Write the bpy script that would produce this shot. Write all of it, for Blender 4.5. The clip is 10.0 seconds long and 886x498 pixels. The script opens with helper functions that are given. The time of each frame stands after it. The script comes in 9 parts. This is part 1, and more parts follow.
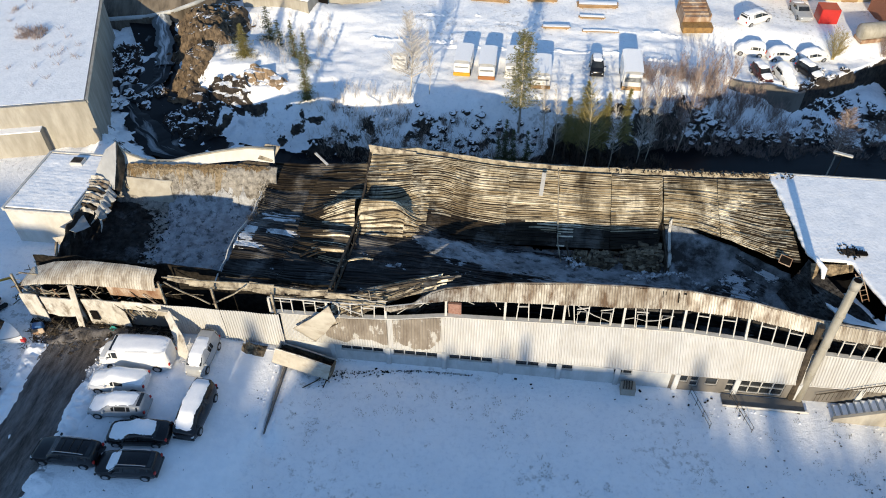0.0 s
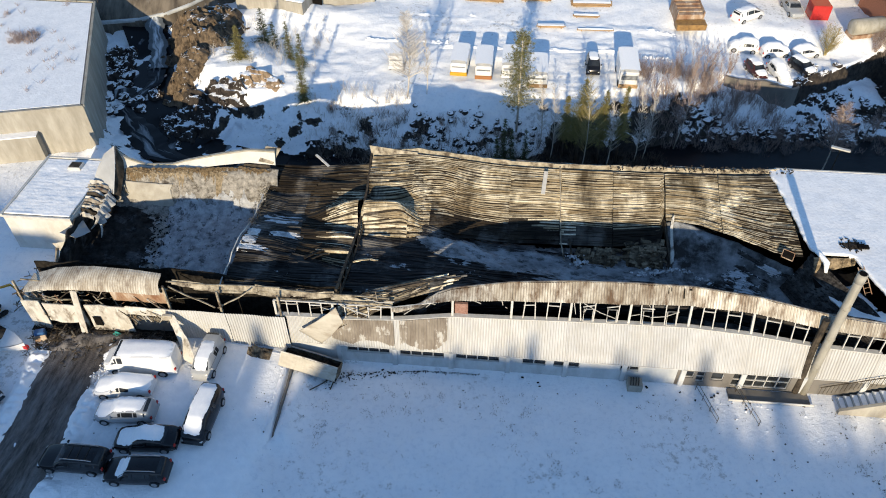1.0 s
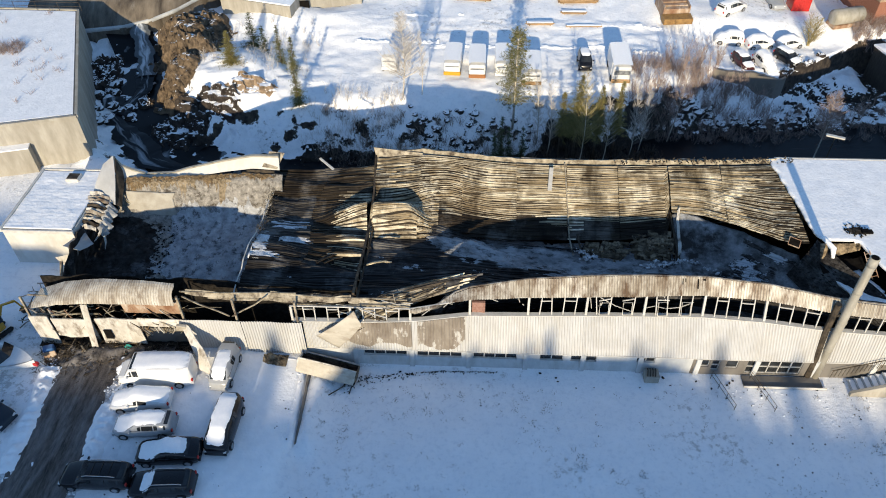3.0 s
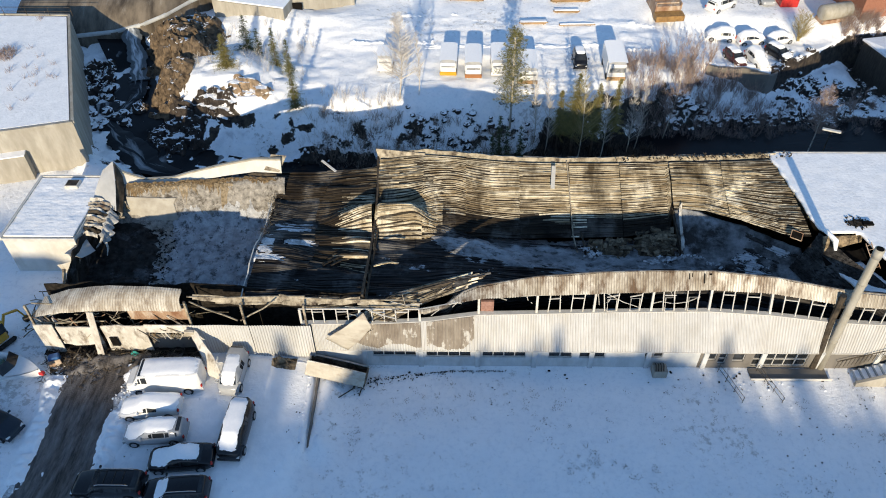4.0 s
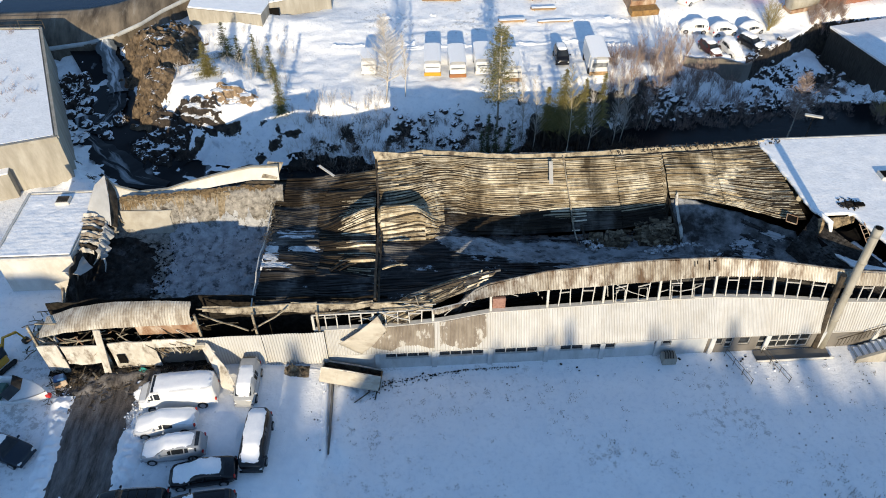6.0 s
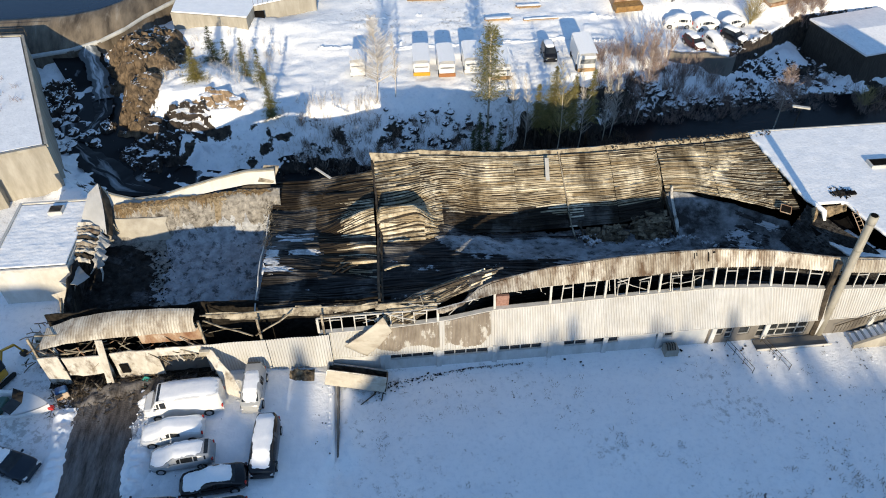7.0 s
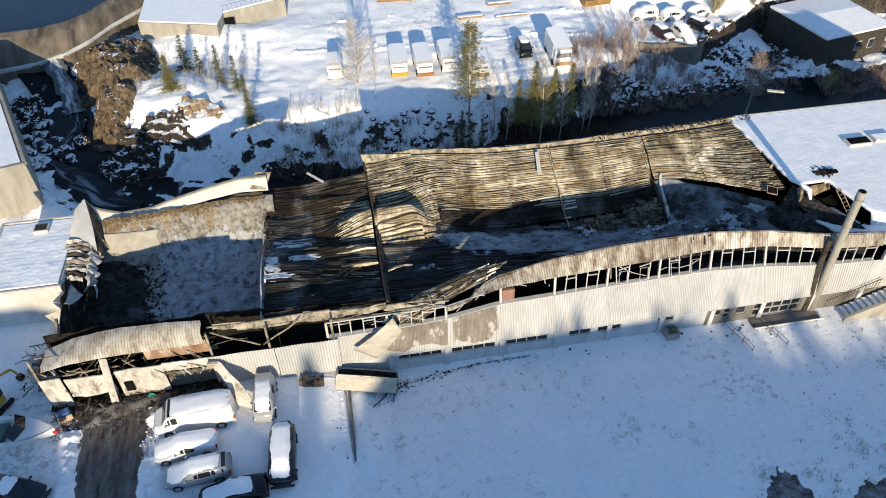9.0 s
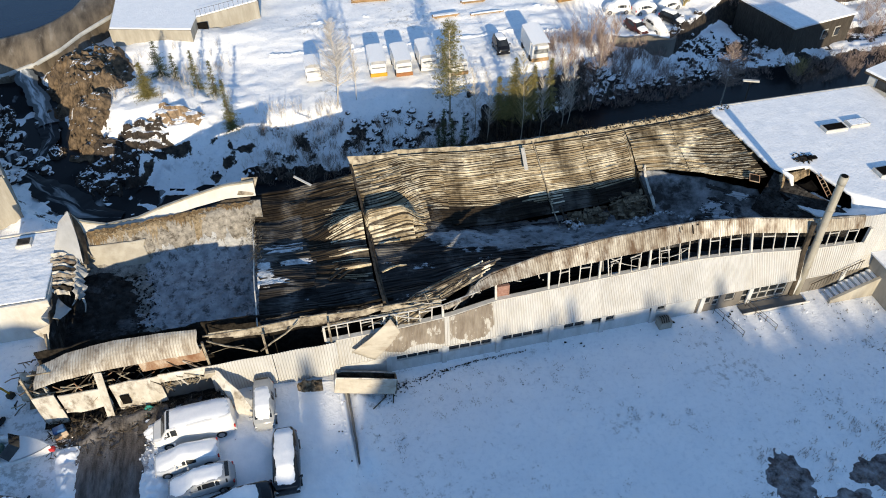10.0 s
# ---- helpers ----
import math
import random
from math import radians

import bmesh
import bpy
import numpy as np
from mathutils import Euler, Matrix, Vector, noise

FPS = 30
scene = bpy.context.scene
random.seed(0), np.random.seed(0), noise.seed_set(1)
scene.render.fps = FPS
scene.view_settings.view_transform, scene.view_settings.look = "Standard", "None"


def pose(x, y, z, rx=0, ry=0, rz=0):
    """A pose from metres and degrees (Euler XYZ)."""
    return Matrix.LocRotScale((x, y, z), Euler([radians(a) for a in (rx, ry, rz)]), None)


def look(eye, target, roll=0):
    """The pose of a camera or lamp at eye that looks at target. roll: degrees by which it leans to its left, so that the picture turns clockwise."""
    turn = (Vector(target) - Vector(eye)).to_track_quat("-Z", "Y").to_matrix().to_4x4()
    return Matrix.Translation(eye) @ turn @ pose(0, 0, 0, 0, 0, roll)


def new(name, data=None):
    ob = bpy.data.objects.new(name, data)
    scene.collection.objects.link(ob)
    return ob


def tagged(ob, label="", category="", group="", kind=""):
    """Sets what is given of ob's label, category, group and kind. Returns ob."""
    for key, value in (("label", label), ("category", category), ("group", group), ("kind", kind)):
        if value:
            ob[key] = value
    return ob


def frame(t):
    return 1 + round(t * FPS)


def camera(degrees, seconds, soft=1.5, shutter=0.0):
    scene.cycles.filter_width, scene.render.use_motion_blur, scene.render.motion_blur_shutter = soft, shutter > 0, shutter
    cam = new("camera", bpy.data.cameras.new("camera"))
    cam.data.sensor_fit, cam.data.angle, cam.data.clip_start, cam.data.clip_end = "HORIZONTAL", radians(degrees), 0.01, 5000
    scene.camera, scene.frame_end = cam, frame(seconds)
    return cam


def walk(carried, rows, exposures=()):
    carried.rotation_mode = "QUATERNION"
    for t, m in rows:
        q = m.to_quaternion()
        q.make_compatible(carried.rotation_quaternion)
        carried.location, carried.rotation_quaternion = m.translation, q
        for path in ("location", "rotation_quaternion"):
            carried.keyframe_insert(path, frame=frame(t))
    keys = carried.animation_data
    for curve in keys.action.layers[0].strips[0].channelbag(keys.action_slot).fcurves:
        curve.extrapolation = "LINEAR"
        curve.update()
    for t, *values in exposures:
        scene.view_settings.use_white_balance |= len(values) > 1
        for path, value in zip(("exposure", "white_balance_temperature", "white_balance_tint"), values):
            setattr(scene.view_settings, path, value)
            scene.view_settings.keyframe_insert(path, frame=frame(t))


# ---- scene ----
EXPOSURE, KELVIN, TINT = 0.62, 6660, 8
cam = camera(63.3, 10.0, soft=1.0)
PATH = [
    (0, (0.0, 0.0, 46.27), (-0.181, 1.439, 44.893), -0.6),
    (0.5, (-0.574, -0.079, 46.257), (-0.74, 1.362, 44.88), -0.6),
    (1, (-1.297, -0.162, 46.233), (-1.446, 1.281, 44.857), -0.6),
    (1.5, (-2.04, -0.255, 46.187), (-2.174, 1.191, 44.812), -0.6),
    (2, (-2.849, -0.331, 46.19), (-2.966, 1.116, 44.815), -0.6),
    (2.5, (-3.661, -0.362, 46.253), (-3.757, 1.085, 44.876), -0.6),
    (4, (-6.215, -0.515, 46.274), (-6.247, 0.936, 44.897), -0.6),
    (4.5, (-7.086, -0.57, 46.28), (-7.1, 0.882, 44.904), -0.6),
    (5, (-7.929, -0.621, 46.286), (-7.922, 0.831, 44.911), -0.7),
    (5.5, (-8.816, -0.618, 46.288), (-8.779, 0.834, 44.913), -0.6),
    (7, (-11.508, -0.538, 46.345), (-11.38, 0.907, 44.969), -0.6),
    (7.5, (-12.331, -0.538, 46.335), (-12.183, 0.907, 44.959), -0.6),
    (8, (-13.245, -0.47, 46.329), (-13.071, 0.972, 44.954), -0.6),
    (8.5, (-14.071, -0.388, 46.297), (-13.869, 1.05, 44.922), -0.6),
    (9, (-14.94, -0.316, 46.238), (-14.698, 1.116, 44.863), -0.6),
    (9.5, (-15.772, -0.198, 46.252), (-15.489, 1.226, 44.876), -0.6),
    (10, (-16.683, -0.013, 46.288), (-16.362, 1.401, 44.91), -0.6),
]
walk(cam, [(t, look(eye, target, roll)) for t, eye, target, roll in PATH], exposures=[(0, EXPOSURE, KELVIN, TINT), (10, EXPOSURE, KELVIN, TINT)])

# ---- world and sun ----
SUN_EL, SUN_AZ = radians(15.6), radians(3.2)
world = bpy.data.worlds.new("winter_sky")
scene.world = world
world.use_nodes = True
wn = world.node_tree.nodes
sky = wn.new("ShaderNodeTexSky")
sky.sky_type = "NISHITA"
sky.sun_disc = False
sky.sun_elevation, sky.sun_rotation = SUN_EL, math.pi + SUN_AZ
sky.air_density, sky.dust_density, sky.ozone_density = 1.0, 0.1, 3.5
wn["Background"].inputs["Strength"].default_value = 0.15
world.node_tree.links.new(sky.outputs["Color"], wn["Background"].inputs["Color"])
sun_data = bpy.data.lights.new("sun", "SUN")
sun_data.energy, sun_data.angle, sun_data.color = 4.15, radians(0.6), (1.0, 0.845, 0.61)
sun = new("sun", sun_data)
SUN_DIR = Vector((-math.sin(SUN_AZ) * math.cos(SUN_EL), -math.cos(SUN_AZ) * math.cos(SUN_EL), math.sin(SUN_EL)))
sun.matrix_world = look(SUN_DIR * 300, (0, 0, 0))


# ---- geometry helpers ----
class Geo:
    """Collects vertices and faces of one mesh."""

    def __init__(self):
        self.v, self.f = [], []

    def add(self, verts, faces):
        n = len(self.v)
        self.v += [tuple(p) for p in verts]
        self.f += [tuple(i + n for i in face) for face in faces]
        return self

    def box(self, x0, x1, y0, y1, z0, z1, bevel=0.0, m=None):
        b = min(bevel, 0.45 * min(x1 - x0, y1 - y0, z1 - z0))
        if b <= 0:
            vs = [(x, y, z) for z in (z0, z1) for x, y in ((x0, y0), (x1, y0), (x1, y1), (x0, y1))]
            fs = [(3, 2, 1, 0), (4, 5, 6, 7), (0, 1, 5, 4), (1, 2, 6, 5), (2, 3, 7, 6), (3, 0, 4, 7)]
        else:
            def ring(d, z):
                a, c, e, g = x0 + d, x1 - d, y0 + d, y1 - d
                q = b if d == 0 else 0.4 * b
                return [(a + q, e, z), (c - q, e, z), (c, e + q, z), (c, g - q, z), (c - q, g, z), (a + q, g, z), (a, g - q, z), (a, e + q, z)]
            vs = ring(b, z0) + ring(0, z0 + b) + ring(0, z1 - b) + ring(b, z1)
            fs = [tuple(reversed(range(8))), tuple(range(24, 32))]
            for k in range(3):
                for i in range(8):
                    j = (i + 1) % 8
                    fs.append((8 * k + i, 8 * k + j, 8 * k + 8 + j, 8 * k + 8 + i))
        if m is not None:
            vs = [m @ Vector(p) for p in vs]
        return self.add(vs, fs)

    def prism(self, poly, z0, z1):
        n = len(poly)
        vs = [(x, y, z0) for x, y in poly] + [(x, y, z1) for x, y in poly]
        fs = [tuple(reversed(range(n))), tuple(range(n, 2 * n))] + [(i, (i + 1) % n, n + (i + 1) % n, n + i) for i in range(n)]
        return self.add(vs, fs)

    def tube(self, pts, radii, n=6, cap=True):
        pts = [Vector(p) for p in pts]
        if not isinstance(radii, (list, tuple)):
            radii = [radii] * len(pts)
        base, side = len(self.v), None
        for i, p in enumerate(pts):
            d = (pts[min(i + 1, len(pts) - 1)] - pts[max(i - 1, 0)]).normalized()
            ref = Vector((0, 0, 1)) if abs(d.z) < 0.9 else Vector((1, 0, 0))
            a = d.cross(ref).normalized()
            c = d.cross(a)
            for k in range(n):
                w = 2 * math.pi * (k + 0.5) / n
                self.v.append(tuple(p + radii[i] * (math.cos(w) * a + math.sin(w) * c)))
        for i in range(len(pts) - 1):
            for k in range(n):
                j = (k + 1) % n
                self.f.append((base + i * n + k, base + i * n + j, base + (i + 1) * n + j, base + (i + 1) * n + k))
        if cap:
            self.f.append(tuple(base + k for k in reversed(range(n))))
            self.f.append(tuple(base + (len(pts) - 1) * n + k for k in range(n)))
        return self

    def beam(self, p, q, w=0.12):
        return self.tube([p, q], w * 0.7071, 4)

    def grid(self, nu, nv, fn, wrap=False):
        n = len(self.v)
        for j in range(nv):
            for i in range(nu):
                self.v.append(tuple(fn(i / (nu - 1), j / (nv - 1))))
        for j in range(nv - 1):
            for i in range(nu - 1):
                a = n + j * nu + i
                self.f.append((a, a + 1, a + nu + 1, a + nu))
        return self


def mesh_of(name, geo, mat, smooth=False, thick=0.0):
    me = bpy.data.meshes.new(name)
    me.from_pydata(geo.v, [], geo.f)
    if mat:
        me.materials.append(mat)
    if smooth:
        me.polygons.foreach_set("use_smooth", [True] * len(me.polygons))
    me.update()
    return me


def part(name, geo, mat, parent, label="", smooth=False, thick=0.0, kind=""):
    ob = new(name, mesh_of(name, geo, mat, smooth))
    ob.parent = parent
    if thick:
        mod = ob.modifiers.new("thickness", "SOLIDIFY")
        mod.thickness, mod.offset = thick, 0.0
    return tagged(ob, label=label, kind=kind)


def thing(name, label, category, group="", at=None, kind=""):
    ob = new(name)
    ob.empty_display_size = 0.3
    if at is not None:
        ob.matrix_basis = at
    return tagged(ob, label, category, group, kind)


def solid(name, geo, mat, label, category, group="", smooth=False, thick=0.0, kind="", at=None):
    ob = part(name, geo, mat, None, label, smooth, thick)
    if at is not None:
        ob.matrix_basis = at
    return tagged(ob, label, category, group, kind)


def frnd(a, b):
    return random.uniform(a, b)


def curve(x, xs, ys):
    """A smooth table look-up."""
    return float(np.interp(x, xs, ys))


def fbm(x, y, seed=0, octaves=4, gain=0.5):
    """Value noise in numpy, about -1 to 1."""
    x, y = np.asarray(x, float), np.asarray(y, float)
    out, amp, total = np.zeros(np.broadcast(x, y).shape), 1.0, 0.0

    def rnd(i, j):
        h = np.sin(i * 127.1 + j * 311.7 + seed * 17.3) * 43758.5453
        return (h - np.floor(h)) * 2 - 1

    for _ in range(octaves):
        i, j = np.floor(x), np.floor(y)
        u, w = x - i, y - j
        u, w = u * u * (3 - 2 * u), w * w * (3 - 2 * w)
        out += amp * ((rnd(i, j) * (1 - u) + rnd(i + 1, j) * u) * (1 - w) + (rnd(i, j + 1) * (1 - u) + rnd(i + 1, j + 1) * u) * w)
        total += amp
        amp, x, y = amp * gain, x * 2.03 + 11.7, y * 2.03 + 5.1
    return out / total


# ---- materials ----
def nodes_of(name):
    m = bpy.data.materials.new(name)
    m.use_nodes = True
    return m, m.node_tree.nodes, m.node_tree.links, m.node_tree.nodes["Principled BSDF"]


def surface(name, c1, c2, scale=4.0, rough=0.8, bump=0.2, metal=0.0, stain=None, stain_scale=0.7, stain_amount=0.45, streak=(1, 1, 1), fine=40.0, spread=(0.35, 0.65), rnd=0.0, spec=0.3, stain_edge=0.08):
    """Two colours mixed by noise, an optional stain with ragged edges, fine bump."""
    m, n, l, b = nodes_of(name)
    co = n.new("ShaderNodeTexCoord")
    mp = n.new("ShaderNodeMapping")
    mp.inputs["Scale"].default_value = streak
    l.new(co.outputs["Object"], mp.inputs["Vector"])
    t1 = n.new("ShaderNodeTexNoise")
    t1.inputs["Scale"].default_value, t1.inputs["Detail"].default_value, t1.inputs["Roughness"].default_value = scale, 8, 0.65
    l.new(mp.outputs["Vector"], t1.inputs["Vector"])
    r1 = n.new("ShaderNodeValToRGB")
    r1.color_ramp.elements[0].position, r1.color_ramp.elements[1].position = spread
    r1.color_ramp.elements[0].color, r1.color_ramp.elements[1].color = (*c1, 1), (*c2, 1)
    l.new(t1.outputs["Fac"], r1.inputs["Fac"])
    col = r1.outputs["Color"]
    if stain is not None:
        t2 = n.new("ShaderNodeTexNoise")
        t2.inputs["Scale"].default_value, t2.inputs["Detail"].default_value, t2.inputs["Roughness"].default_value = stain_scale, 9, 0.7
        l.new(mp.outputs["Vector"], t2.inputs["Vector"])
        r2 = n.new("ShaderNodeValToRGB")
        r2.color_ramp.elements[0].position, r2.color_ramp.elements[1].position = 1 - stain_amount - stain_edge, 1 - stain_amount + stain_edge
        r2.color_ramp.elements[0].color, r2.color_ramp.elements[1].color = (0, 0, 0, 1), (1, 1, 1, 1)
        l.new(t2.outputs["Fac"], r2.inputs["Fac"])
        mx = n.new("ShaderNodeMixRGB")
        l.new(r2.outputs["Color"], mx.inputs["Fac"])
        l.new(col, mx.inputs["Color1"])
        mx.inputs["Color2"].default_value = (*stain, 1)
        col = mx.outputs["Color"]
    if rnd:
        oi = n.new("ShaderNodeObjectInfo")
        hs = n.new("ShaderNodeHueSaturation")
        mr = n.new("ShaderNodeMapRange")
        mr.inputs["To Min"].default_value, mr.inputs["To Max"].default_value = 1 - rnd, 1 + rnd
        l.new(oi.outputs["Random"], mr.inputs["Value"])
        l.new(mr.outputs["Result"], hs.inputs["Value"])
        l.new(col, hs.inputs["Color"])
        col = hs.outputs["Color"]
    l.new(col, b.inputs["Base Color"])
    b.inputs["Roughness"].default_value, b.inputs["Metallic"].default_value = rough, metal
    b.inputs["Specular IOR Level"].default_value = spec
    if bump:
        t3 = n.new("ShaderNodeTexNoise")
        t3.inputs["Scale"].default_value, t3.inputs["Detail"].default_value = fine, 5
        l.new(co.outputs["Object"], t3.inputs["Vector"])
        bp = n.new("ShaderNodeBump")
        bp.inputs["Strength"].default_value, bp.inputs["Distance"].default_value = bump, 0.5 / max(fine, 1) + 0.01
        l.new(t3.outputs["Fac"], bp.inputs["Height"])
        l.new(bp.outputs["Normal"], b.inputs["Normal"])
    return m


M = {}
M["snow"] = surface("snow", (0.86, 0.87, 0.89), (0.94, 0.94, 0.95), 1.5, 0.75, 0.5, fine=6.0)
M["snow_car"] = surface("snow_on_cars", (0.84, 0.85, 0.87), (0.9, 0.9, 0.91), 5, 0.8, 0.4, fine=18.0)
M["snow_roof"] = surface("roof_snow", (0.8, 0.81, 0.83), (0.91, 0.91, 0.92), 0.9, 0.8, 0.25, stain=(0.72, 0.73, 0.745), stain_scale=3.2, stain_amount=0.4, fine=4.0)
M["white_steel"] = surface("white_painted_steel", (0.36, 0.36, 0.356), (0.45, 0.45, 0.446), 0.8, 0.55, 0.05, stain=(0.3, 0.27, 0.225), stain_scale=0.5, stain_amount=0.32, streak=(1, 1, 0.25), stain_edge=0.2)


def add_rib_shade(m, pitch, tint):
    """Paints rib shading, lost in frontal sun, into cladding colour as dark bands."""
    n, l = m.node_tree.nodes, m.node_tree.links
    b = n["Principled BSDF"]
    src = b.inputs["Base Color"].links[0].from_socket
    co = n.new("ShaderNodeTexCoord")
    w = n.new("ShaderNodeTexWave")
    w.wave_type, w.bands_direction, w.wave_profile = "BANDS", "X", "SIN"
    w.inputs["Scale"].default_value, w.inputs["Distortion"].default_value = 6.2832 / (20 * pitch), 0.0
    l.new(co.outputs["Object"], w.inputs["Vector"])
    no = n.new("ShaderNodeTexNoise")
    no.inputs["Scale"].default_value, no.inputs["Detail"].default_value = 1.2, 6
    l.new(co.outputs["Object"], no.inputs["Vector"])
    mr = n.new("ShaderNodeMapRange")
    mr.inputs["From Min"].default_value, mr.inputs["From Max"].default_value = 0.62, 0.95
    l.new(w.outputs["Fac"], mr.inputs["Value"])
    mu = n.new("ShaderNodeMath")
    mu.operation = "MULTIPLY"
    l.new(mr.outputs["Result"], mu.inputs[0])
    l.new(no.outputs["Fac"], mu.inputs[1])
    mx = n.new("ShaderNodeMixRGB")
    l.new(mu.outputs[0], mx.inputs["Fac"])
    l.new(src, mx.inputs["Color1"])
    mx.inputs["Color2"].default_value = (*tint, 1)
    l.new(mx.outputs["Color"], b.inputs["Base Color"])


M["white_ribbed"] = surface("white_profiled_steel", (0.43, 0.43, 0.423), (0.53, 0.53, 0.522), 0.8, 0.55, 0.05, stain=(0.37, 0.34, 0.285), stain_scale=0.5, stain_amount=0.34, streak=(1, 1, 0.25), stain_edge=0.2)
add_rib_shade(M["white_ribbed"], 0.205, (0.24, 0.22, 0.2))
M["burnt_steel"] = surface("scorched_cladding", (0.204, 0.17, 0.132), (0.468, 0.442, 0.391), 0.6, 0.65, 0.1, stain=(0.0935, 0.0595, 0.0382), stain_scale=0.8, stain_amount=0.47, streak=(1.6, 1, 0.22), stain_edge=0.1, spread=(0.4, 0.6))
M["canopy_steel"] = surface("scorched_canopy", (0.28, 0.24, 0.19), (0.47, 0.44, 0.385), 0.6, 0.65, 0.1, stain=(0.0935, 0.0595, 0.0382), stain_scale=0.8, stain_amount=0.4, streak=(1.6, 1, 0.22), stain_edge=0.1, spread=(0.4, 0.6), rnd=0.2)
add_rib_shade(M["canopy_steel"], 0.2, (0.17, 0.14, 0.1))
M["fascia_steel"] = surface("scorched_fascia", (0.36, 0.31, 0.24), (0.62, 0.58, 0.5), 0.6, 0.65, 0.1, stain=(0.13, 0.08, 0.045), stain_scale=0.8, stain_amount=0.46, streak=(1.6, 1, 0.22), stain_edge=0.1, spread=(0.4, 0.6), rnd=0.2)
add_rib_shade(M["fascia_steel"], 0.2, (0.08, 0.06, 0.045))
M["flaked_steel"] = surface("flaked_cladding", (0.17, 0.14, 0.111), (0.272, 0.238, 0.196), 1.2, 0.75, 0.2, stain=(0.442, 0.425, 0.391), stain_scale=1.3, stain_amount=0.42, streak=(1.0, 1, 0.45), stain_edge=0.03)


def deck_material(name, tan, brown, dark, dark_amount, snow_amount=0.0, smear=0.5, metal=0.0):
    """Scorched roof decking: tan and brown along the ribs, dark seams, soft smoke across them."""
    m, n, l, b = nodes_of(name)
    co = n.new("ShaderNodeTexCoord")

    def field(scale, streak, detail=6, rough=0.6):
        mp = n.new("ShaderNodeMapping")
        mp.inputs["Scale"].default_value = streak
        l.new(co.outputs["Object"], mp.inputs["Vector"])
        t = n.new("ShaderNodeTexNoise")
        t.inputs["Scale"].default_value, t.inputs["Detail"].default_value, t.inputs["Roughness"].default_value = scale, detail, rough
        l.new(mp.outputs["Vector"], t.inputs["Vector"])
        return t.outputs["Fac"]

    def ramp(fac, p0, p1):
        r = n.new("ShaderNodeMapRange")
        r.inputs["From Min"].default_value, r.inputs["From Max"].default_value = p0, p1
        l.new(fac, r.inputs["Value"])
        return r.outputs["Result"]

    def mix(fac, c1, c2):
        x = n.new("ShaderNodeMixRGB")
        l.new(fac, x.inputs["Fac"])
        for k, c in (("Color1", c1), ("Color2", c2)):
            if isinstance(c, tuple):
                x.inputs[k].default_value = (*c, 1)
            else:
                l.new(c, x.inputs[k])
        return x.outputs["Color"]

    col = mix(ramp(field(1.0, (0.09, 2.6, 2.6), 5, 0.6), 0.4, 0.6), tan, brown)
    col = mix(ramp(field(1.0, (0.45, 7.0, 7.0), 6, 0.7), 0.42, 0.66), col, tuple(0.55 * c for c in brown))
    # grey-white ash and soft brown smoke in blotches
    col = mix(ramp(field(0.28, (1, 0.8, 0.8), 6, 0.65), 0.52, 0.64), col, tuple(min(1, 1.12 * c + 0.06) for c in tan))
    col = mix(ramp(field(0.3, (1.2, 0.4, 0.4), 9, 0.68), 0.62 - 0.2 * smear, 0.76 - 0.16 * smear), col, tuple(0.28 * c for c in brown))
    col = mix(ramp(field(1.0, (0.16, 5.0, 5.0), 5, 0.65), 0.97 - dark_amount, 1.07 - dark_amount), col, dark)
    if snow_amount:
        col = mix(ramp(field(0.55, (0.8, 1.3, 1.3), 10, 0.72), 1 - snow_amount, 1.04 - snow_amount), col, (0.5, 0.52, 0.55))
    l.new(col, b.inputs["Base Color"])
    b.inputs["Roughness"].default_value, b.inputs["Specular IOR Level"].default_value = 0.65, 0.15
    bp = n.new("ShaderNodeBump")
    bp.inputs["Strength"].default_value, bp.inputs["Distance"].default_value = 0.3, 0.05
    l.new(field(6.0, (0.5, 2, 2)), bp.inputs["Height"])
    l.new(bp.outputs["Normal"], b.inputs["Normal"])
    return m


M["deck"] = deck_material("burnt_roof_decking", (0.72, 0.645, 0.49), (0.31, 0.235, 0.14), (0.04, 0.03, 0.02), 0.43, smear=0.75)
M["deck_dark"] = deck_material("charred_roof_decking", (0.06, 0.056, 0.053), (0.024, 0.022, 0.022), (0.008, 0.007, 0.007), 0.45, 0.37)
M["deck_snowy"] = deck_material("snowy_charred_decking", (0.06, 0.056, 0.053), (0.024, 0.022, 0.022), (0.01, 0.009, 0.009), 0.42, 0.49)
M["deck_smear"] = deck_material("charred_decking_with_snow", (0.07, 0.066, 0.062), (0.026, 0.024, 0.023), (0.01, 0.009, 0.009), 0.42, 0.34)
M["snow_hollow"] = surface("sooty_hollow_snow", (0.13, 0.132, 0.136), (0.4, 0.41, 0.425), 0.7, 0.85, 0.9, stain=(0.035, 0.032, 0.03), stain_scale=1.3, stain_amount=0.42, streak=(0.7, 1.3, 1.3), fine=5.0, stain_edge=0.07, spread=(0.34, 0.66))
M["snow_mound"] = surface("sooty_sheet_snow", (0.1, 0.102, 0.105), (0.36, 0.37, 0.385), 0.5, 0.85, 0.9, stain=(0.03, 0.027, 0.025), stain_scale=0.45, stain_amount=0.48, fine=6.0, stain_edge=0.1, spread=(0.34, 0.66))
M["char_snowy"] = surface("char_dusted_with_snow", (0.012, 0.011, 0.01), (0.05, 0.047, 0.044), 1.6, 0.95, 0.7, stain=(0.2, 0.205, 0.215), stain_scale=0.5, stain_amount=0.34, fine=9, spec=0.05, stain_edge=0.12)
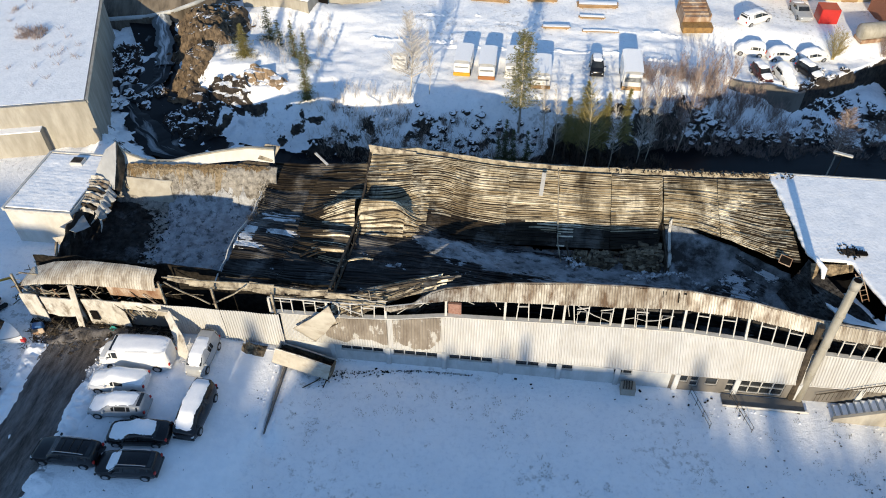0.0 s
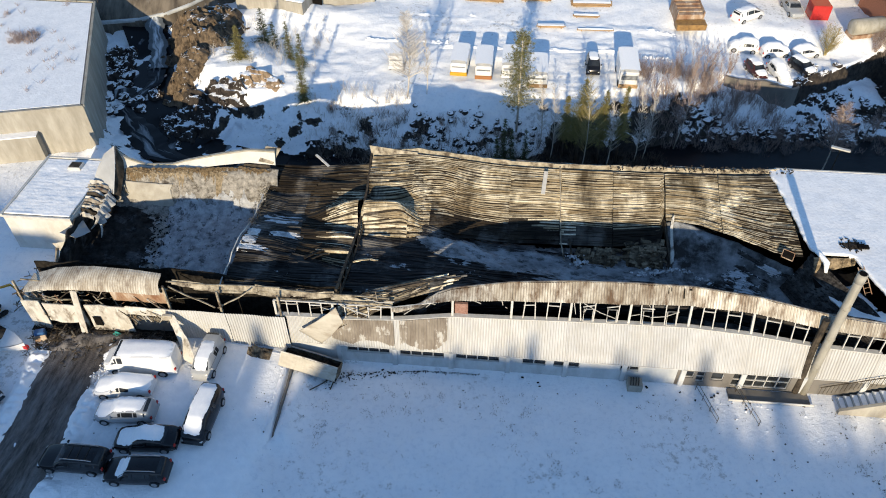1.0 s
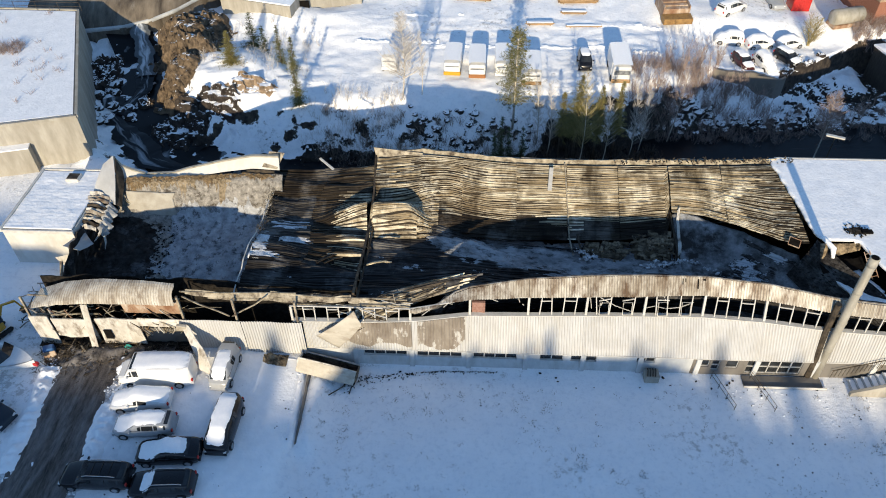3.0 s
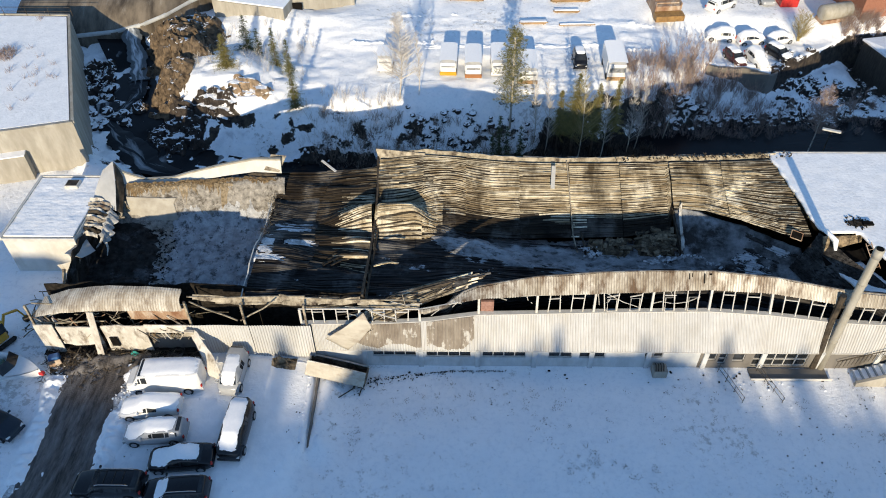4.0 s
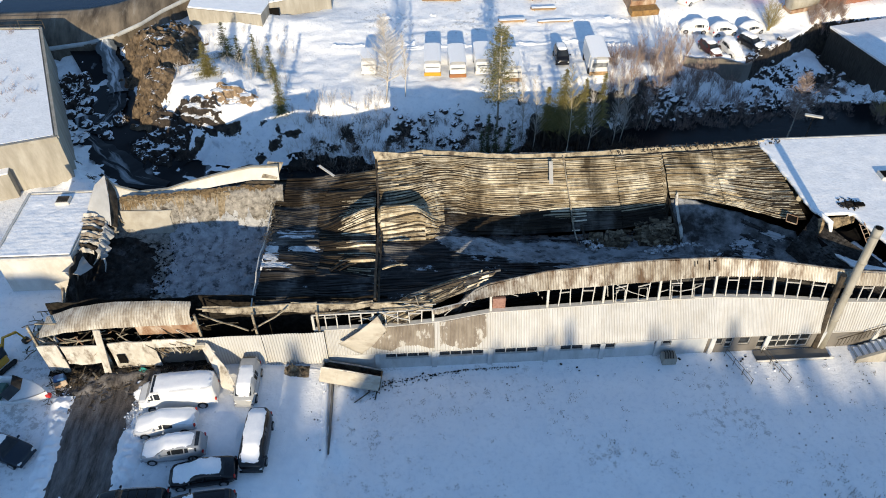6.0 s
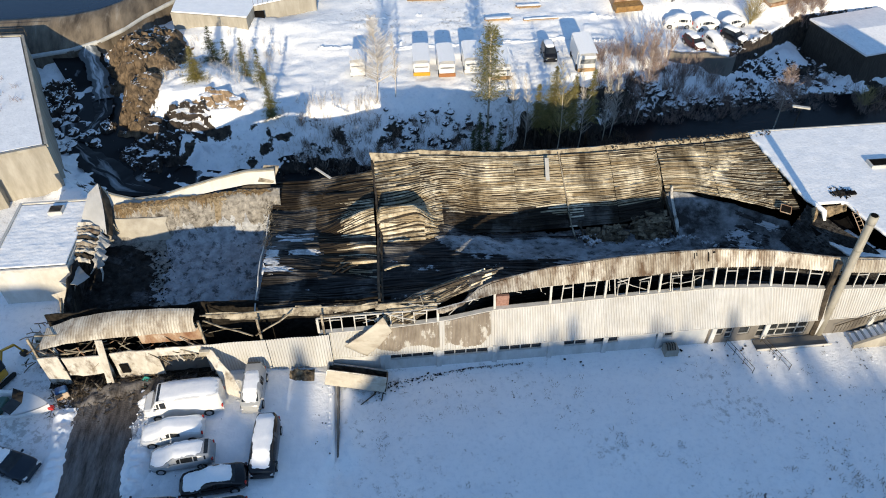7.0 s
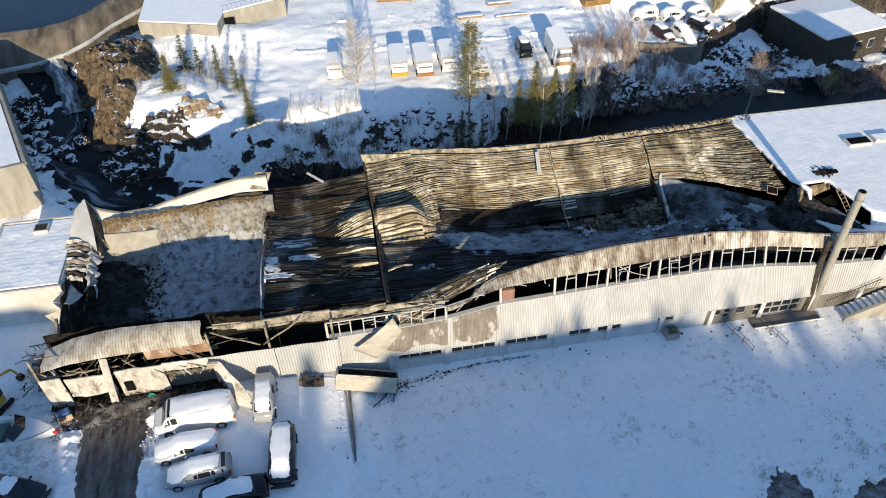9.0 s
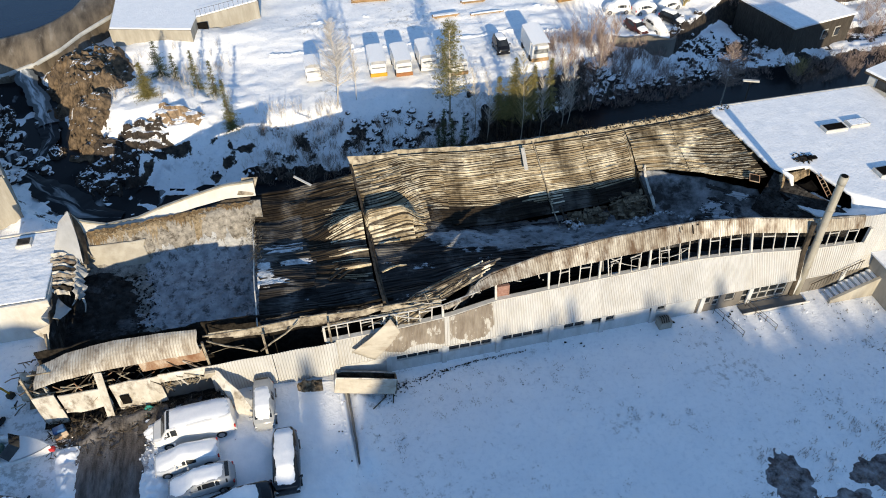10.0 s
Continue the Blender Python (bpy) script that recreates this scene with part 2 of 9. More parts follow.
M["snow_smear"] = surface("smoky_snow", (0.3, 0.305, 0.315), (0.72, 0.73, 0.75), 1.6, 0.85, 0.8, stain=(0.12, 0.115, 0.11), stain_scale=1.8, stain_amount=0.36, fine=6.0, stain_edge=0.1)
M["slab_snow"] = surface("snow_on_fallen_slab", (0.2, 0.205, 0.215), (0.46, 0.47, 0.49), 1.3, 0.85, 1.0, stain=(0.09, 0.09, 0.095), stain_scale=1.5, stain_amount=0.43, fine=4.0, stain_edge=0.05, spread=(0.32, 0.68))
M["deck_mid"] = deck_material("sooty_roof_decking", (0.3, 0.25, 0.175), (0.06, 0.047, 0.032), (0.012, 0.01, 0.009), 0.5)
# soot tone that also paints shade into rib troughs and lower sheets
M["soot_shade"] = deck_material("soot_and_trough_shade", (0.045, 0.034, 0.022), (0.02, 0.015, 0.011), (0.01, 0.008, 0.007), 0.4)
M["char"] = surface("charred_debris", (0.008, 0.007, 0.006), (0.03, 0.026, 0.022), 3.0, 0.95, 0.6, fine=12, spec=0.05)
M["char_steel"] = surface("sooty_steel", (0.02, 0.017, 0.014), (0.09, 0.07, 0.05), 2.0, 0.7, 0.2, spec=0.15)
M["tan_steel"] = surface("scorched_beam_steel", (0.204, 0.17, 0.119), (0.425, 0.374, 0.289), 1.5, 0.6, 0.1, stain=(0.0595, 0.0425, 0.0298), stain_scale=1.3, stain_amount=0.45)
M["rust"] = surface("rusty_panel", (0.2, 0.1, 0.055), (0.4, 0.29, 0.2), 1.2, 0.75, 0.2, stain=(0.55, 0.5, 0.43), stain_scale=0.9, stain_amount=0.38, streak=(1, 1, 0.4))
M["white_frame"] = surface("white_window_frame", (0.425, 0.408, 0.374), (0.561, 0.544, 0.51), 2.0, 0.5, 0.05, stain=(0.255, 0.212, 0.17), stain_scale=1.6, stain_amount=0.3)
M["concrete"] = surface("concrete", (0.289, 0.264, 0.221), (0.399, 0.374, 0.323), 0.7, 0.9, 0.25, stain=(0.221, 0.2, 0.162), stain_scale=0.5, stain_amount=0.4, streak=(1.4, 1.4, 0.35), stain_edge=0.15)
M["concrete_pale"] = surface("pale_painted_concrete", (0.38, 0.39, 0.39), (0.52, 0.53, 0.53), 0.8, 0.85, 0.2, stain=(0.32, 0.31, 0.29), stain_scale=0.6, stain_amount=0.34, streak=(1.2, 1, 0.5), stain_edge=0.15)
M["concrete_wet"] = surface("wet_dam_concrete", (0.05, 0.04, 0.03), (0.2, 0.165, 0.125), 0.6, 0.55, 0.3, stain=(0.34, 0.32, 0.29), stain_scale=0.8, stain_amount=0.3, streak=(1.2, 0.35, 0.35), stain_edge=0.15)
M["rubble"] = surface("burnt_rubble", (0.09, 0.066, 0.042), (0.34, 0.265, 0.175), 2.2, 0.9, 0.8, stain=(0.015, 0.013, 0.011), stain_scale=2.0, stain_amount=0.45, fine=9)
M["rubble_dark"] = surface("charred_rubble", (0.03, 0.023, 0.016), (0.16, 0.12, 0.075), 2.6, 0.9, 0.6, fine=9)
M["plaster"] = surface("smoked_plaster", (0.28, 0.255, 0.215), (0.4, 0.38, 0.335), 0.8, 0.85, 0.3, stain=(0.2, 0.15, 0.09), stain_scale=0.8, stain_amount=0.3)
M["sheet_pale"] = surface("pale_smoked_sheet", (0.36, 0.325, 0.265), (0.49, 0.45, 0.38), 0.9, 0.6, 0.1, stain=(0.2, 0.15, 0.1), stain_scale=1.1, stain_amount=0.34, streak=(0.6, 1, 1.4), stain_edge=0.15)
M["render_white"] = surface("white_render", (0.5, 0.485, 0.45), (0.62, 0.605, 0.57), 0.7, 0.85, 0.3, stain=(0.4, 0.36, 0.3), stain_scale=0.5, stain_amount=0.36, streak=(1, 1, 0.5), stain_edge=0.15)
M["glass_dark"] = surface("dark_glass", (0.012, 0.014, 0.016), (0.03, 0.033, 0.036), 2.0, 0.12, 0.0, spec=0.5)
# near-black painted where the unlit depth of an opening would show
M["black"] = surface("unlit_depth", (0.006, 0.005, 0.005), (0.012, 0.011, 0.01), 2.0, 0.95, 0.0, spec=0.02)
M["chimney"] = surface("galvanised_flue", (0.255, 0.234, 0.187), (0.365, 0.34, 0.289), 1.2, 0.5, 0.05, metal=0.0, stain=(0.187, 0.153, 0.0935), stain_scale=0.9, stain_amount=0.36, streak=(1, 1, 0.4))
M["rubber"] = surface("tyre_rubber", (0.015, 0.015, 0.016), (0.03, 0.03, 0.03), 8, 0.85, 0.1)
M["rim"] = surface("alloy_rim", (0.35, 0.35, 0.36), (0.5, 0.5, 0.5), 6, 0.35, 0.0, metal=0.8)
M["lamp_red"] = surface("red_lamp", (0.35, 0.02, 0.015), (0.45, 0.03, 0.02), 6, 0.2, 0.0)
M["lamp_clear"] = surface("clear_lamp", (0.5, 0.5, 0.5), (0.7, 0.7, 0.7), 6, 0.15, 0.0)
M["wood"] = surface("weathered_planks", (0.2, 0.12, 0.06), (0.42, 0.28, 0.15), 2.0, 0.8, 0.2, streak=(0.4, 3, 3), rnd=0.25)
M["verge"] = surface("dirty_ploughed_snow", (0.25, 0.24, 0.235), (0.72, 0.73, 0.75), 1.3, 0.85, 0.9, stain=(0.1, 0.09, 0.08), stain_scale=1.1, stain_amount=0.38, fine=6, stain_edge=0.12, spread=(0.38, 0.58))
M["bark"] = surface("bark", (0.06, 0.045, 0.034), (0.16, 0.12, 0.09), 6, 0.9, 0.4)
M["birch"] = surface("birch_bark", (0.42, 0.37, 0.31), (0.62, 0.57, 0.5), 5, 0.8, 0.2, stain=(0.07, 0.06, 0.05), stain_scale=4, stain_amount=0.36)
M["twig"] = surface("bare_twigs", (0.13, 0.095, 0.075), (0.34, 0.27, 0.22), 3, 0.85, 0.0)
M["twig_pale"] = surface("pale_birch_twigs", (0.42, 0.38, 0.34), (0.66, 0.61, 0.55), 3, 0.85, 0.0)
M["twig_red"] = surface("reddish_twigs", (0.2, 0.145, 0.125), (0.42, 0.33, 0.29), 3, 0.85, 0.0)
M["twig_yellow"] = surface("yellowish_twigs", (0.22, 0.18, 0.07), (0.46, 0.37, 0.18), 3, 0.85, 0.0)
M["needles"] = surface("conifer_needles", (0.03, 0.042, 0.014), (0.1, 0.11, 0.035), 3, 0.75, 0.0)
M["needles_pine"] = surface("pine_needles", (0.07, 0.075, 0.022), (0.23, 0.21, 0.075), 3, 0.75, 0.0)
M["needles_yellow"] = surface("yellowish_needles", (0.12, 0.105, 0.028), (0.34, 0.285, 0.1), 3, 0.75, 0.0)
M["grass"] = surface("dry_grass", (0.08, 0.065, 0.045), (0.2, 0.165, 0.11), 3, 0.9, 0.0)
M["mud"] = surface("frozen_mud", (0.035, 0.03, 0.027), (0.13, 0.112, 0.1), 2.4, 0.85, 0.8, stain=(0.26, 0.25, 0.25), stain_scale=0.8, stain_amount=0.36, streak=(1.6, 0.35, 1), fine=8, stain_edge=0.2)
M["rock"] = surface("dark_rock", (0.02, 0.017, 0.014), (0.085, 0.07, 0.055), 1.2, 0.85, 0.8, fine=5, spec=0.1)


def ground_material(name="snowy_ground", rock1=(0.014, 0.012, 0.011), rock2=(0.085, 0.068, 0.052), level=0.6, spread_=0.6, fine=1.2):
    """Snow where the ground is flat, earth and rock where it is steep or bare."""
    m, n, l, b = nodes_of(name)
    co = n.new("ShaderNodeTexCoord")
    geo = n.new("ShaderNodeNewGeometry")
    sep = n.new("ShaderNodeSeparateXYZ")
    l.new(geo.outputs["Normal"], sep.inputs["Vector"])

    def noise_tex(scale, detail=8, rough=0.6):
        t = n.new("ShaderNodeTexNoise")
        t.inputs["Scale"].default_value, t.inputs["Detail"].default_value, t.inputs["Roughness"].default_value = scale, detail, rough
        l.new(co.outputs["Object"], t.inputs["Vector"])
        return t.outputs["Fac"]

    def ramp(fac, p0, c0, p1, c1):
        r = n.new("ShaderNodeValToRGB")
        r.color_ramp.elements[0].position, r.color_ramp.elements[1].position = p0, p1
        r.color_ramp.elements[0].color, r.color_ramp.elements[1].color = (*c0, 1), (*c1, 1)
        l.new(fac, r.inputs["Fac"])
        return r.outputs["Color"]

    def math_node(op, a, c):
        k = n.new("ShaderNodeMath")
        k.operation = op
        for i, v in enumerate((a, c)):
            if isinstance(v, float):
                k.inputs[i].default_value = v
            else:
                l.new(v, k.inputs[i])
        return k.outputs[0]

    snow = ramp(noise_tex(0.35), 0.3, (0.87, 0.88, 0.9), 0.7, (0.95, 0.95, 0.955))
    # trampled and wind-crusted texture
    crust = n.new("ShaderNodeMixRGB")
    crust.blend_type = "MULTIPLY"
    crust.inputs["Fac"].default_value = 1.0
    l.new(snow, crust.inputs["Color1"])
    l.new(ramp(noise_tex(2.6, 10, 0.72), 0.34, (0.87, 0.885, 0.905), 0.5, (1, 1, 1)), crust.inputs["Color2"])
    snow = crust.outputs["Color"]
    # flattened dry grass showing thinly through the snow in patches
    thin = math_node("MULTIPLY", noise_tex(1.6, 10, 0.75), math_node("ADD", noise_tex(0.11, 3, 0.5), 0.42))
    grassy = n.new("ShaderNodeMixRGB")
    l.new(ramp(thin, 0.555, (0, 0, 0), 0.645, (1, 1, 1)), grassy.inputs["Fac"])
    l.new(snow, grassy.inputs["Color1"])
    grassy.inputs["Color2"].default_value = (0.56, 0.555, 0.55, 1)
    snow = grassy.outputs["Color"]
    rock = ramp(noise_tex(1.6, 9, 0.7), 0.36, rock1, 0.68, rock2)
    steep = math_node("ADD", sep.outputs["Z"], math_node("MULTIPLY", math_node("SUBTRACT", noise_tex(fine, 9, 0.72), 0.5), spread_))
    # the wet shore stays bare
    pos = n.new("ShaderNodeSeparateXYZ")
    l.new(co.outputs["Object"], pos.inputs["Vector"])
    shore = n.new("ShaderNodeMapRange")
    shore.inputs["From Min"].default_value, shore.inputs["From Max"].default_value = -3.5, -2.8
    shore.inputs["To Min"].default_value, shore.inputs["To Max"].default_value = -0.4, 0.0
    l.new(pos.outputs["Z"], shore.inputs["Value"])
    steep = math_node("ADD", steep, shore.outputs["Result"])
    cover = ramp(steep, level, (0, 0, 0), level + 0.03, (1, 1, 1))
    mx = n.new("ShaderNodeMixRGB")
    l.new(cover, mx.inputs["Fac"])
    l.new(rock, mx.inputs["Color1"])
    l.new(snow, mx.inputs["Color2"])
    l.new(mx.outputs["Color"], b.inputs["Base Color"])
    b.inputs["Roughness"].default_value, b.inputs["Specular IOR Level"].default_value = 0.8, 0.25
    bp = n.new("ShaderNodeBump")
    bp.inputs["Strength"].default_value, bp.inputs["Distance"].default_value = 0.9, 0.11
    l.new(noise_tex(1.9, 12, 0.75), bp.inputs["Height"])
    l.new(bp.outputs["Normal"], b.inputs["Normal"])
    return m


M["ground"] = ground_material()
M["rocky"] = ground_material("brown_rock_with_snow", (0.025, 0.018, 0.012), (0.2, 0.145, 0.095), 0.95, 0.55, 0.8)
M["rocky_tan"] = ground_material("tan_rock_with_snow", (0.1, 0.07, 0.045), (0.38, 0.28, 0.19), 0.74, 0.35, 1.2)
M["rocky_snowy"] = ground_material("snow_over_dark_rock", (0.012, 0.01, 0.01), (0.07, 0.055, 0.045), 0.68, 0.5, 0.8)
# takes no snow; the banks' deep shade is put into the ground colour
M["shade_bank"] = ground_material("near_black_bank", (0.008, 0.007, 0.007), (0.045, 0.036, 0.028), 1.06, 0.7, 1.3)
M["rocky_white"] = ground_material("snow_slope_with_stones", (0.012, 0.01, 0.01), (0.07, 0.055, 0.045), 0.52, 0.75, 0.55)
M["rocky_dark"] = ground_material("dark_rock_with_snow", (0.012, 0.01, 0.01), (0.07, 0.055, 0.045), 0.9, 0.9, 1.3)


def water_material(name, deep, foam, amount, scale, streak, gloss=0.1):
    m, n, l, b = nodes_of(name)
    co = n.new("ShaderNodeTexCoord")
    mp = n.new("ShaderNodeMapping")
    mp.inputs["Scale"].default_value = streak
    l.new(co.outputs["Object"], mp.inputs["Vector"])
    t = n.new("ShaderNodeTexNoise")
    t.inputs["Scale"].default_value, t.inputs["Detail"].default_value, t.inputs["Distortion"].default_value = scale, 10, 0.35
    l.new(mp.outputs["Vector"], t.inputs["Vector"])
    r = n.new("ShaderNodeValToRGB")
    r.color_ramp.elements[0].position, r.color_ramp.elements[1].position = 1 - amount - 0.05, 1 - amount + 0.1
    r.color_ramp.elements[0].color, r.color_ramp.elements[1].color = (*deep, 1), (*foam, 1)
    l.new(t.outputs["Fac"], r.inputs["Fac"])
    l.new(r.outputs["Color"], b.inputs["Base Color"])
    b.inputs["Roughness"].default_value, b.inputs["Specular IOR Level"].default_value = 0.2, gloss
    bp = n.new("ShaderNodeBump")
    bp.inputs["Strength"].default_value, bp.inputs["Distance"].default_value = 0.4, 0.1
    l.new(t.outputs["Fac"], bp.inputs["Height"])
    l.new(bp.outputs["Normal"], b.inputs["Normal"])
    return m


M["river"] = water_material("dark_river_water", (0.008, 0.009, 0.011), (0.03, 0.032, 0.036), 0.3, 0.35, (0.5, 1.4, 1), 0.08)
M["rapids"] = water_material("foaming_water", (0.012, 0.012, 0.013), (0.3, 0.32, 0.33), 0.34, 0.5, (1.2, 0.5, 1))
M["pond"] = water_material("still_reservoir_water", (0.01, 0.02, 0.045), (0.012, 0.024, 0.05), 0.4, 0.2, (1, 1, 1))

# ---- ground ----
RIVER = [(-50, 86, 3.2, 2.6), (-46.5, 80, 1.2, 2.4), (-44.5, 73, 0.6, 2.6), (-42, 66.5, 0.0, 3.0), (-36, 62, -1.2, 3.4), (-26, 60.5, -2.6, 4.0), (-10, 60.5, -3.3, 5.0), (10, 61.5, -3.5, 6.0), (21, 64.5, -3.5, 8.0), (40, 65.5, -3.5, 8.5), (90, 66, -3.5, 9.0), (220, 60, -3.5, 9.0)]
RX, RY, RZ, RW = (np.array(c, float) for c in zip(*RIVER))


def smooth(t):
    t = np.clip(t, 0, 1)
    return t * t * (3 - 2 * t)


def river_near(x, y):
    """Distance to the river's middle line, and its level, half width and side (+1 beyond it)."""
    best, lev, wid, side = np.full(np.shape(x), 1e9), np.zeros(np.shape(x)), np.ones(np.shape(x)), np.ones(np.shape(x))
    for k in range(len(RX) - 1):
        dx, dy = RX[k + 1] - RX[k], RY[k + 1] - RY[k]
        t = np.clip(((x - RX[k]) * dx + (y - RY[k]) * dy) / (dx * dx + dy * dy), 0, 1)
        d = np.hypot(x - RX[k] - t * dx, y - RY[k] - t * dy)
        s = np.sign(dx * (y - RY[k]) - dy * (x - RX[k]))
        new_best = d < best
        best = np.where(new_best, d, best)
        lev = np.where(new_best, RZ[k] + t * (RZ[k + 1] - RZ[k]), lev)
        wid = np.where(new_best, RW[k] + t * (RW[k + 1] - RW[k]), wid)
        side = np.where(new_best, s, side)
    return best, lev, wid, side


def ridge_top(x):
    """Height of the wooded hill's crest behind the camera."""
    return np.interp(x, [-80, -47, -45, -42.5, -33, -30, -27, -25, -21.6, -20.2, -19.0, -8, 3, 6, 9, 12, 40, 80], [34.8, 34.8, 33.6, 29.2, 28.9, 29.3, 28.8, 28.1, 28.1, 29.3, 31.6, 31.9, 31.9, 31.0, 29.6, 29.0, 28.9, 29.5])


def yard_edge(x):
    return np.interp(x, [22, 25.4, 33, 34, 38, 41, 46], [82.4, 81.2, 80.2, 80.6, 83.2, 85.6, 89])


def ground_z(x, y, rough=True):
    x, y = np.asarray(x, float), np.asarray(y, float)
    # field and the higher car park beside it
    edge = -17.0 + 0 * y
    soft = np.interp(y, [16, 22, 26, 27], [9.0, 7.0, 1.6, 0.2])
    z = np.interp(x, [-23, -17.3], [1.85, 1.05]) * (1 - smooth((x - edge) / soft + 0.5))
    z = z + 0.75 * np.exp(-((x + 16.1) / 0.8) ** 2) * smooth((y - 25.5) / 2) * smooth((34.2 - y) / 0.5)
    z = z + np.where(y > 36, np.where(x < -39.5, 0.2, -0.9), 0.0)
    if np.max(y) < 48 and np.min(y) > -12 and np.max(np.abs(x)) < 110:
        return z + 0.05 * fbm(x * 0.5, y * 0.5, 1, 4) + 0.03 * fbm(x * 1.7, y * 1.7, 7, 3) if rough else z
    # yard beyond the river
    d, lev, wid, side = river_near(x, y)
    yard = np.interp(x, [-20, 16, 27, 40], [2.0, 2.0, 0.45, 0.2]) + np.where(x > 16, 1.5 * smooth((y - 88) / 5) * smooth((x - 16) / 8), 0)
    yard = yard + 0.05 * np.clip(y - 72, 0, 30) * smooth((x + 26) / 6) * smooth((25 - x) / 5)
    yard = yard + 2.5 * np.exp(-(((x + 33.5) / 6.0) ** 2 + ((y - 75) / 5.0) ** 2)) + 1.6 * np.exp(-(((x + 41) / 4.0) ** 2 + ((y - 82) / 6.0) ** 2)) + 2.5 * np.exp(-(((x + 30) / 9.0) ** 2 + ((y - 88.5) / 4.5) ** 2)) + np.where(y > 72, 0.09 * fbm(x * 0.35, y * 0.8, 15, 3) + 0.05 * np.sin(4.2 * (x - 16 + 0.12 * y)) * np.exp(-((x - 17 + 0.05 * y) / 2.5) ** 2), 0)
    plain = np.where(side > 0, yard, z)
    width = np.where(side > 0, np.interp(x, [-44, -36, -26, -10, 0, 10, 18, 30, 45], [3.0, 5.0, 7.0, 6.5, 7.0, 7.0, 5.0, 8.0, 12.0]), np.interp(x, [-46, -38, -30, 60], [4.5, 4.0, 2.0, 2.0]))
    bank = (d - wid) / width
    amp = 0.9 * smooth(1 - np.abs(bank - 0.45) / 1.0) * (y > 53)
    z = lev - 0.6 + (plain - lev + 0.6) * smooth(bank * 0.92 + 0.08)
    z = np.where(y < 50, plain, z)
    # the lower yard's edge, and the cut beside the river house
    edge_y = yard_edge(x)
    z = z - np.interp(x, [23, 25, 33, 38, 41, 47], [0, 1.0, 2.0, 2.6, 2.8, 2.8]) * smooth((edge_y - y) / 0.7 + 0.3) * np.clip((z + 3.2) / 2.2, 0, 1) * (y > 60)
    z = z - 3.0 * smooth((x - 45.4) / 2.2) * smooth((62 - x) / 3) * smooth((91 - y) / 2.5) * smooth((y - 73) / 3) * np.clip((z + 3.4) / 2, 0, 1)
    if rough:
        gorge = smooth((-22 - x) / 10) * smooth((y - 55) / 3) * smooth((86 - y) / 3) * smooth(1.6 - d / (wid + 5))
        z = z + gorge * (1.5 * np.abs(fbm(x * 0.33, y * 0.33, 12, 5, 0.6)) + 0.7 * fbm(x * 0.9, y * 0.9, 14, 3) - 0.05)
        z = z + amp * (fbm(x * 0.42, y * 0.42, 2, 5, 0.6) + 0.5 * np.abs(fbm(x * 1.3, y * 1.3, 9, 3)))
        z = z + 0.05 * fbm(x * 0.5, y * 0.5, 1, 4) + 0.03 * fbm(x * 1.7, y * 1.7, 7, 3)
        # broken rock ledges on the slope below the terrace
        w = smooth((x + 41) / 3) * smooth((-19 - x) / 5) * smooth((y - 62.5) / 3) * smooth((81 - y) / 4)
        q = (z + 0.55 * fbm(x * 0.3, y * 0.3, 25, 4, 0.6)) / 0.85
        z = z + w * 0.85 * (np.floor(q) + smooth((q - np.floor(q)) * 2.4 - 0.7) - q) * 0.9
        # driven-over and drifted snow in the yard
        z = z + smooth((y - 71) / 3) * (side > 0) * (0.24 * fbm(x * 0.3, y * 0.6, 26, 4, 0.6) + 0.16 * np.abs(fbm(x * 0.9, y * 1.2, 27, 3)))
    # hill behind the camera
    hill = smooth((-12 - y) / 60)
    z = z + hill * (ridge_top(x) - 1.2) + np.where(y < -75, (-75 - y) * 0.1, 0)
    # land rising far away
    return z + 0.12 * np.clip(y - 130, 0, 200) + 0.1 * np.clip(np.abs(x) - 110, 0, 200)


def build_ground():
    xs = np.concatenate([np.linspace(-900, -90, 14), np.arange(-85, -56, 2.5), np.arange(-56, 62, 0.42), np.arange(62, 92, 2.5), np.linspace(95, 900, 14)])
    ys = np.concatenate([np.linspace(-500, -95, 8), np.arange(-90, 12, 3.0), np.arange(12, 36, 0.5), np.arange(36, 53, 1.5), np.arange(53, 90, 0.36), np.arange(90, 112, 0.9), np.linspace(113, 900, 14)])
    gx, gy = np.meshgrid(xs, ys)
    gz = ground_z(gx, gy)
    geo = Geo()
    geo.v = list(zip(gx.ravel().tolist(), gy.ravel().tolist(), gz.ravel().tolist()))
    w = len(xs)
    geo.f = [(j * w + i, j * w + i + 1, (j + 1) * w + i + 1, (j + 1) * w + i) for j in range(len(ys) - 1) for i in range(w - 1)]
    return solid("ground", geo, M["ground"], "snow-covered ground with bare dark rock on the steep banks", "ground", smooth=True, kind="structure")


build_ground()


def gz_at(x, y):
    return float(ground_z(np.array([x]), np.array([y]))[0])


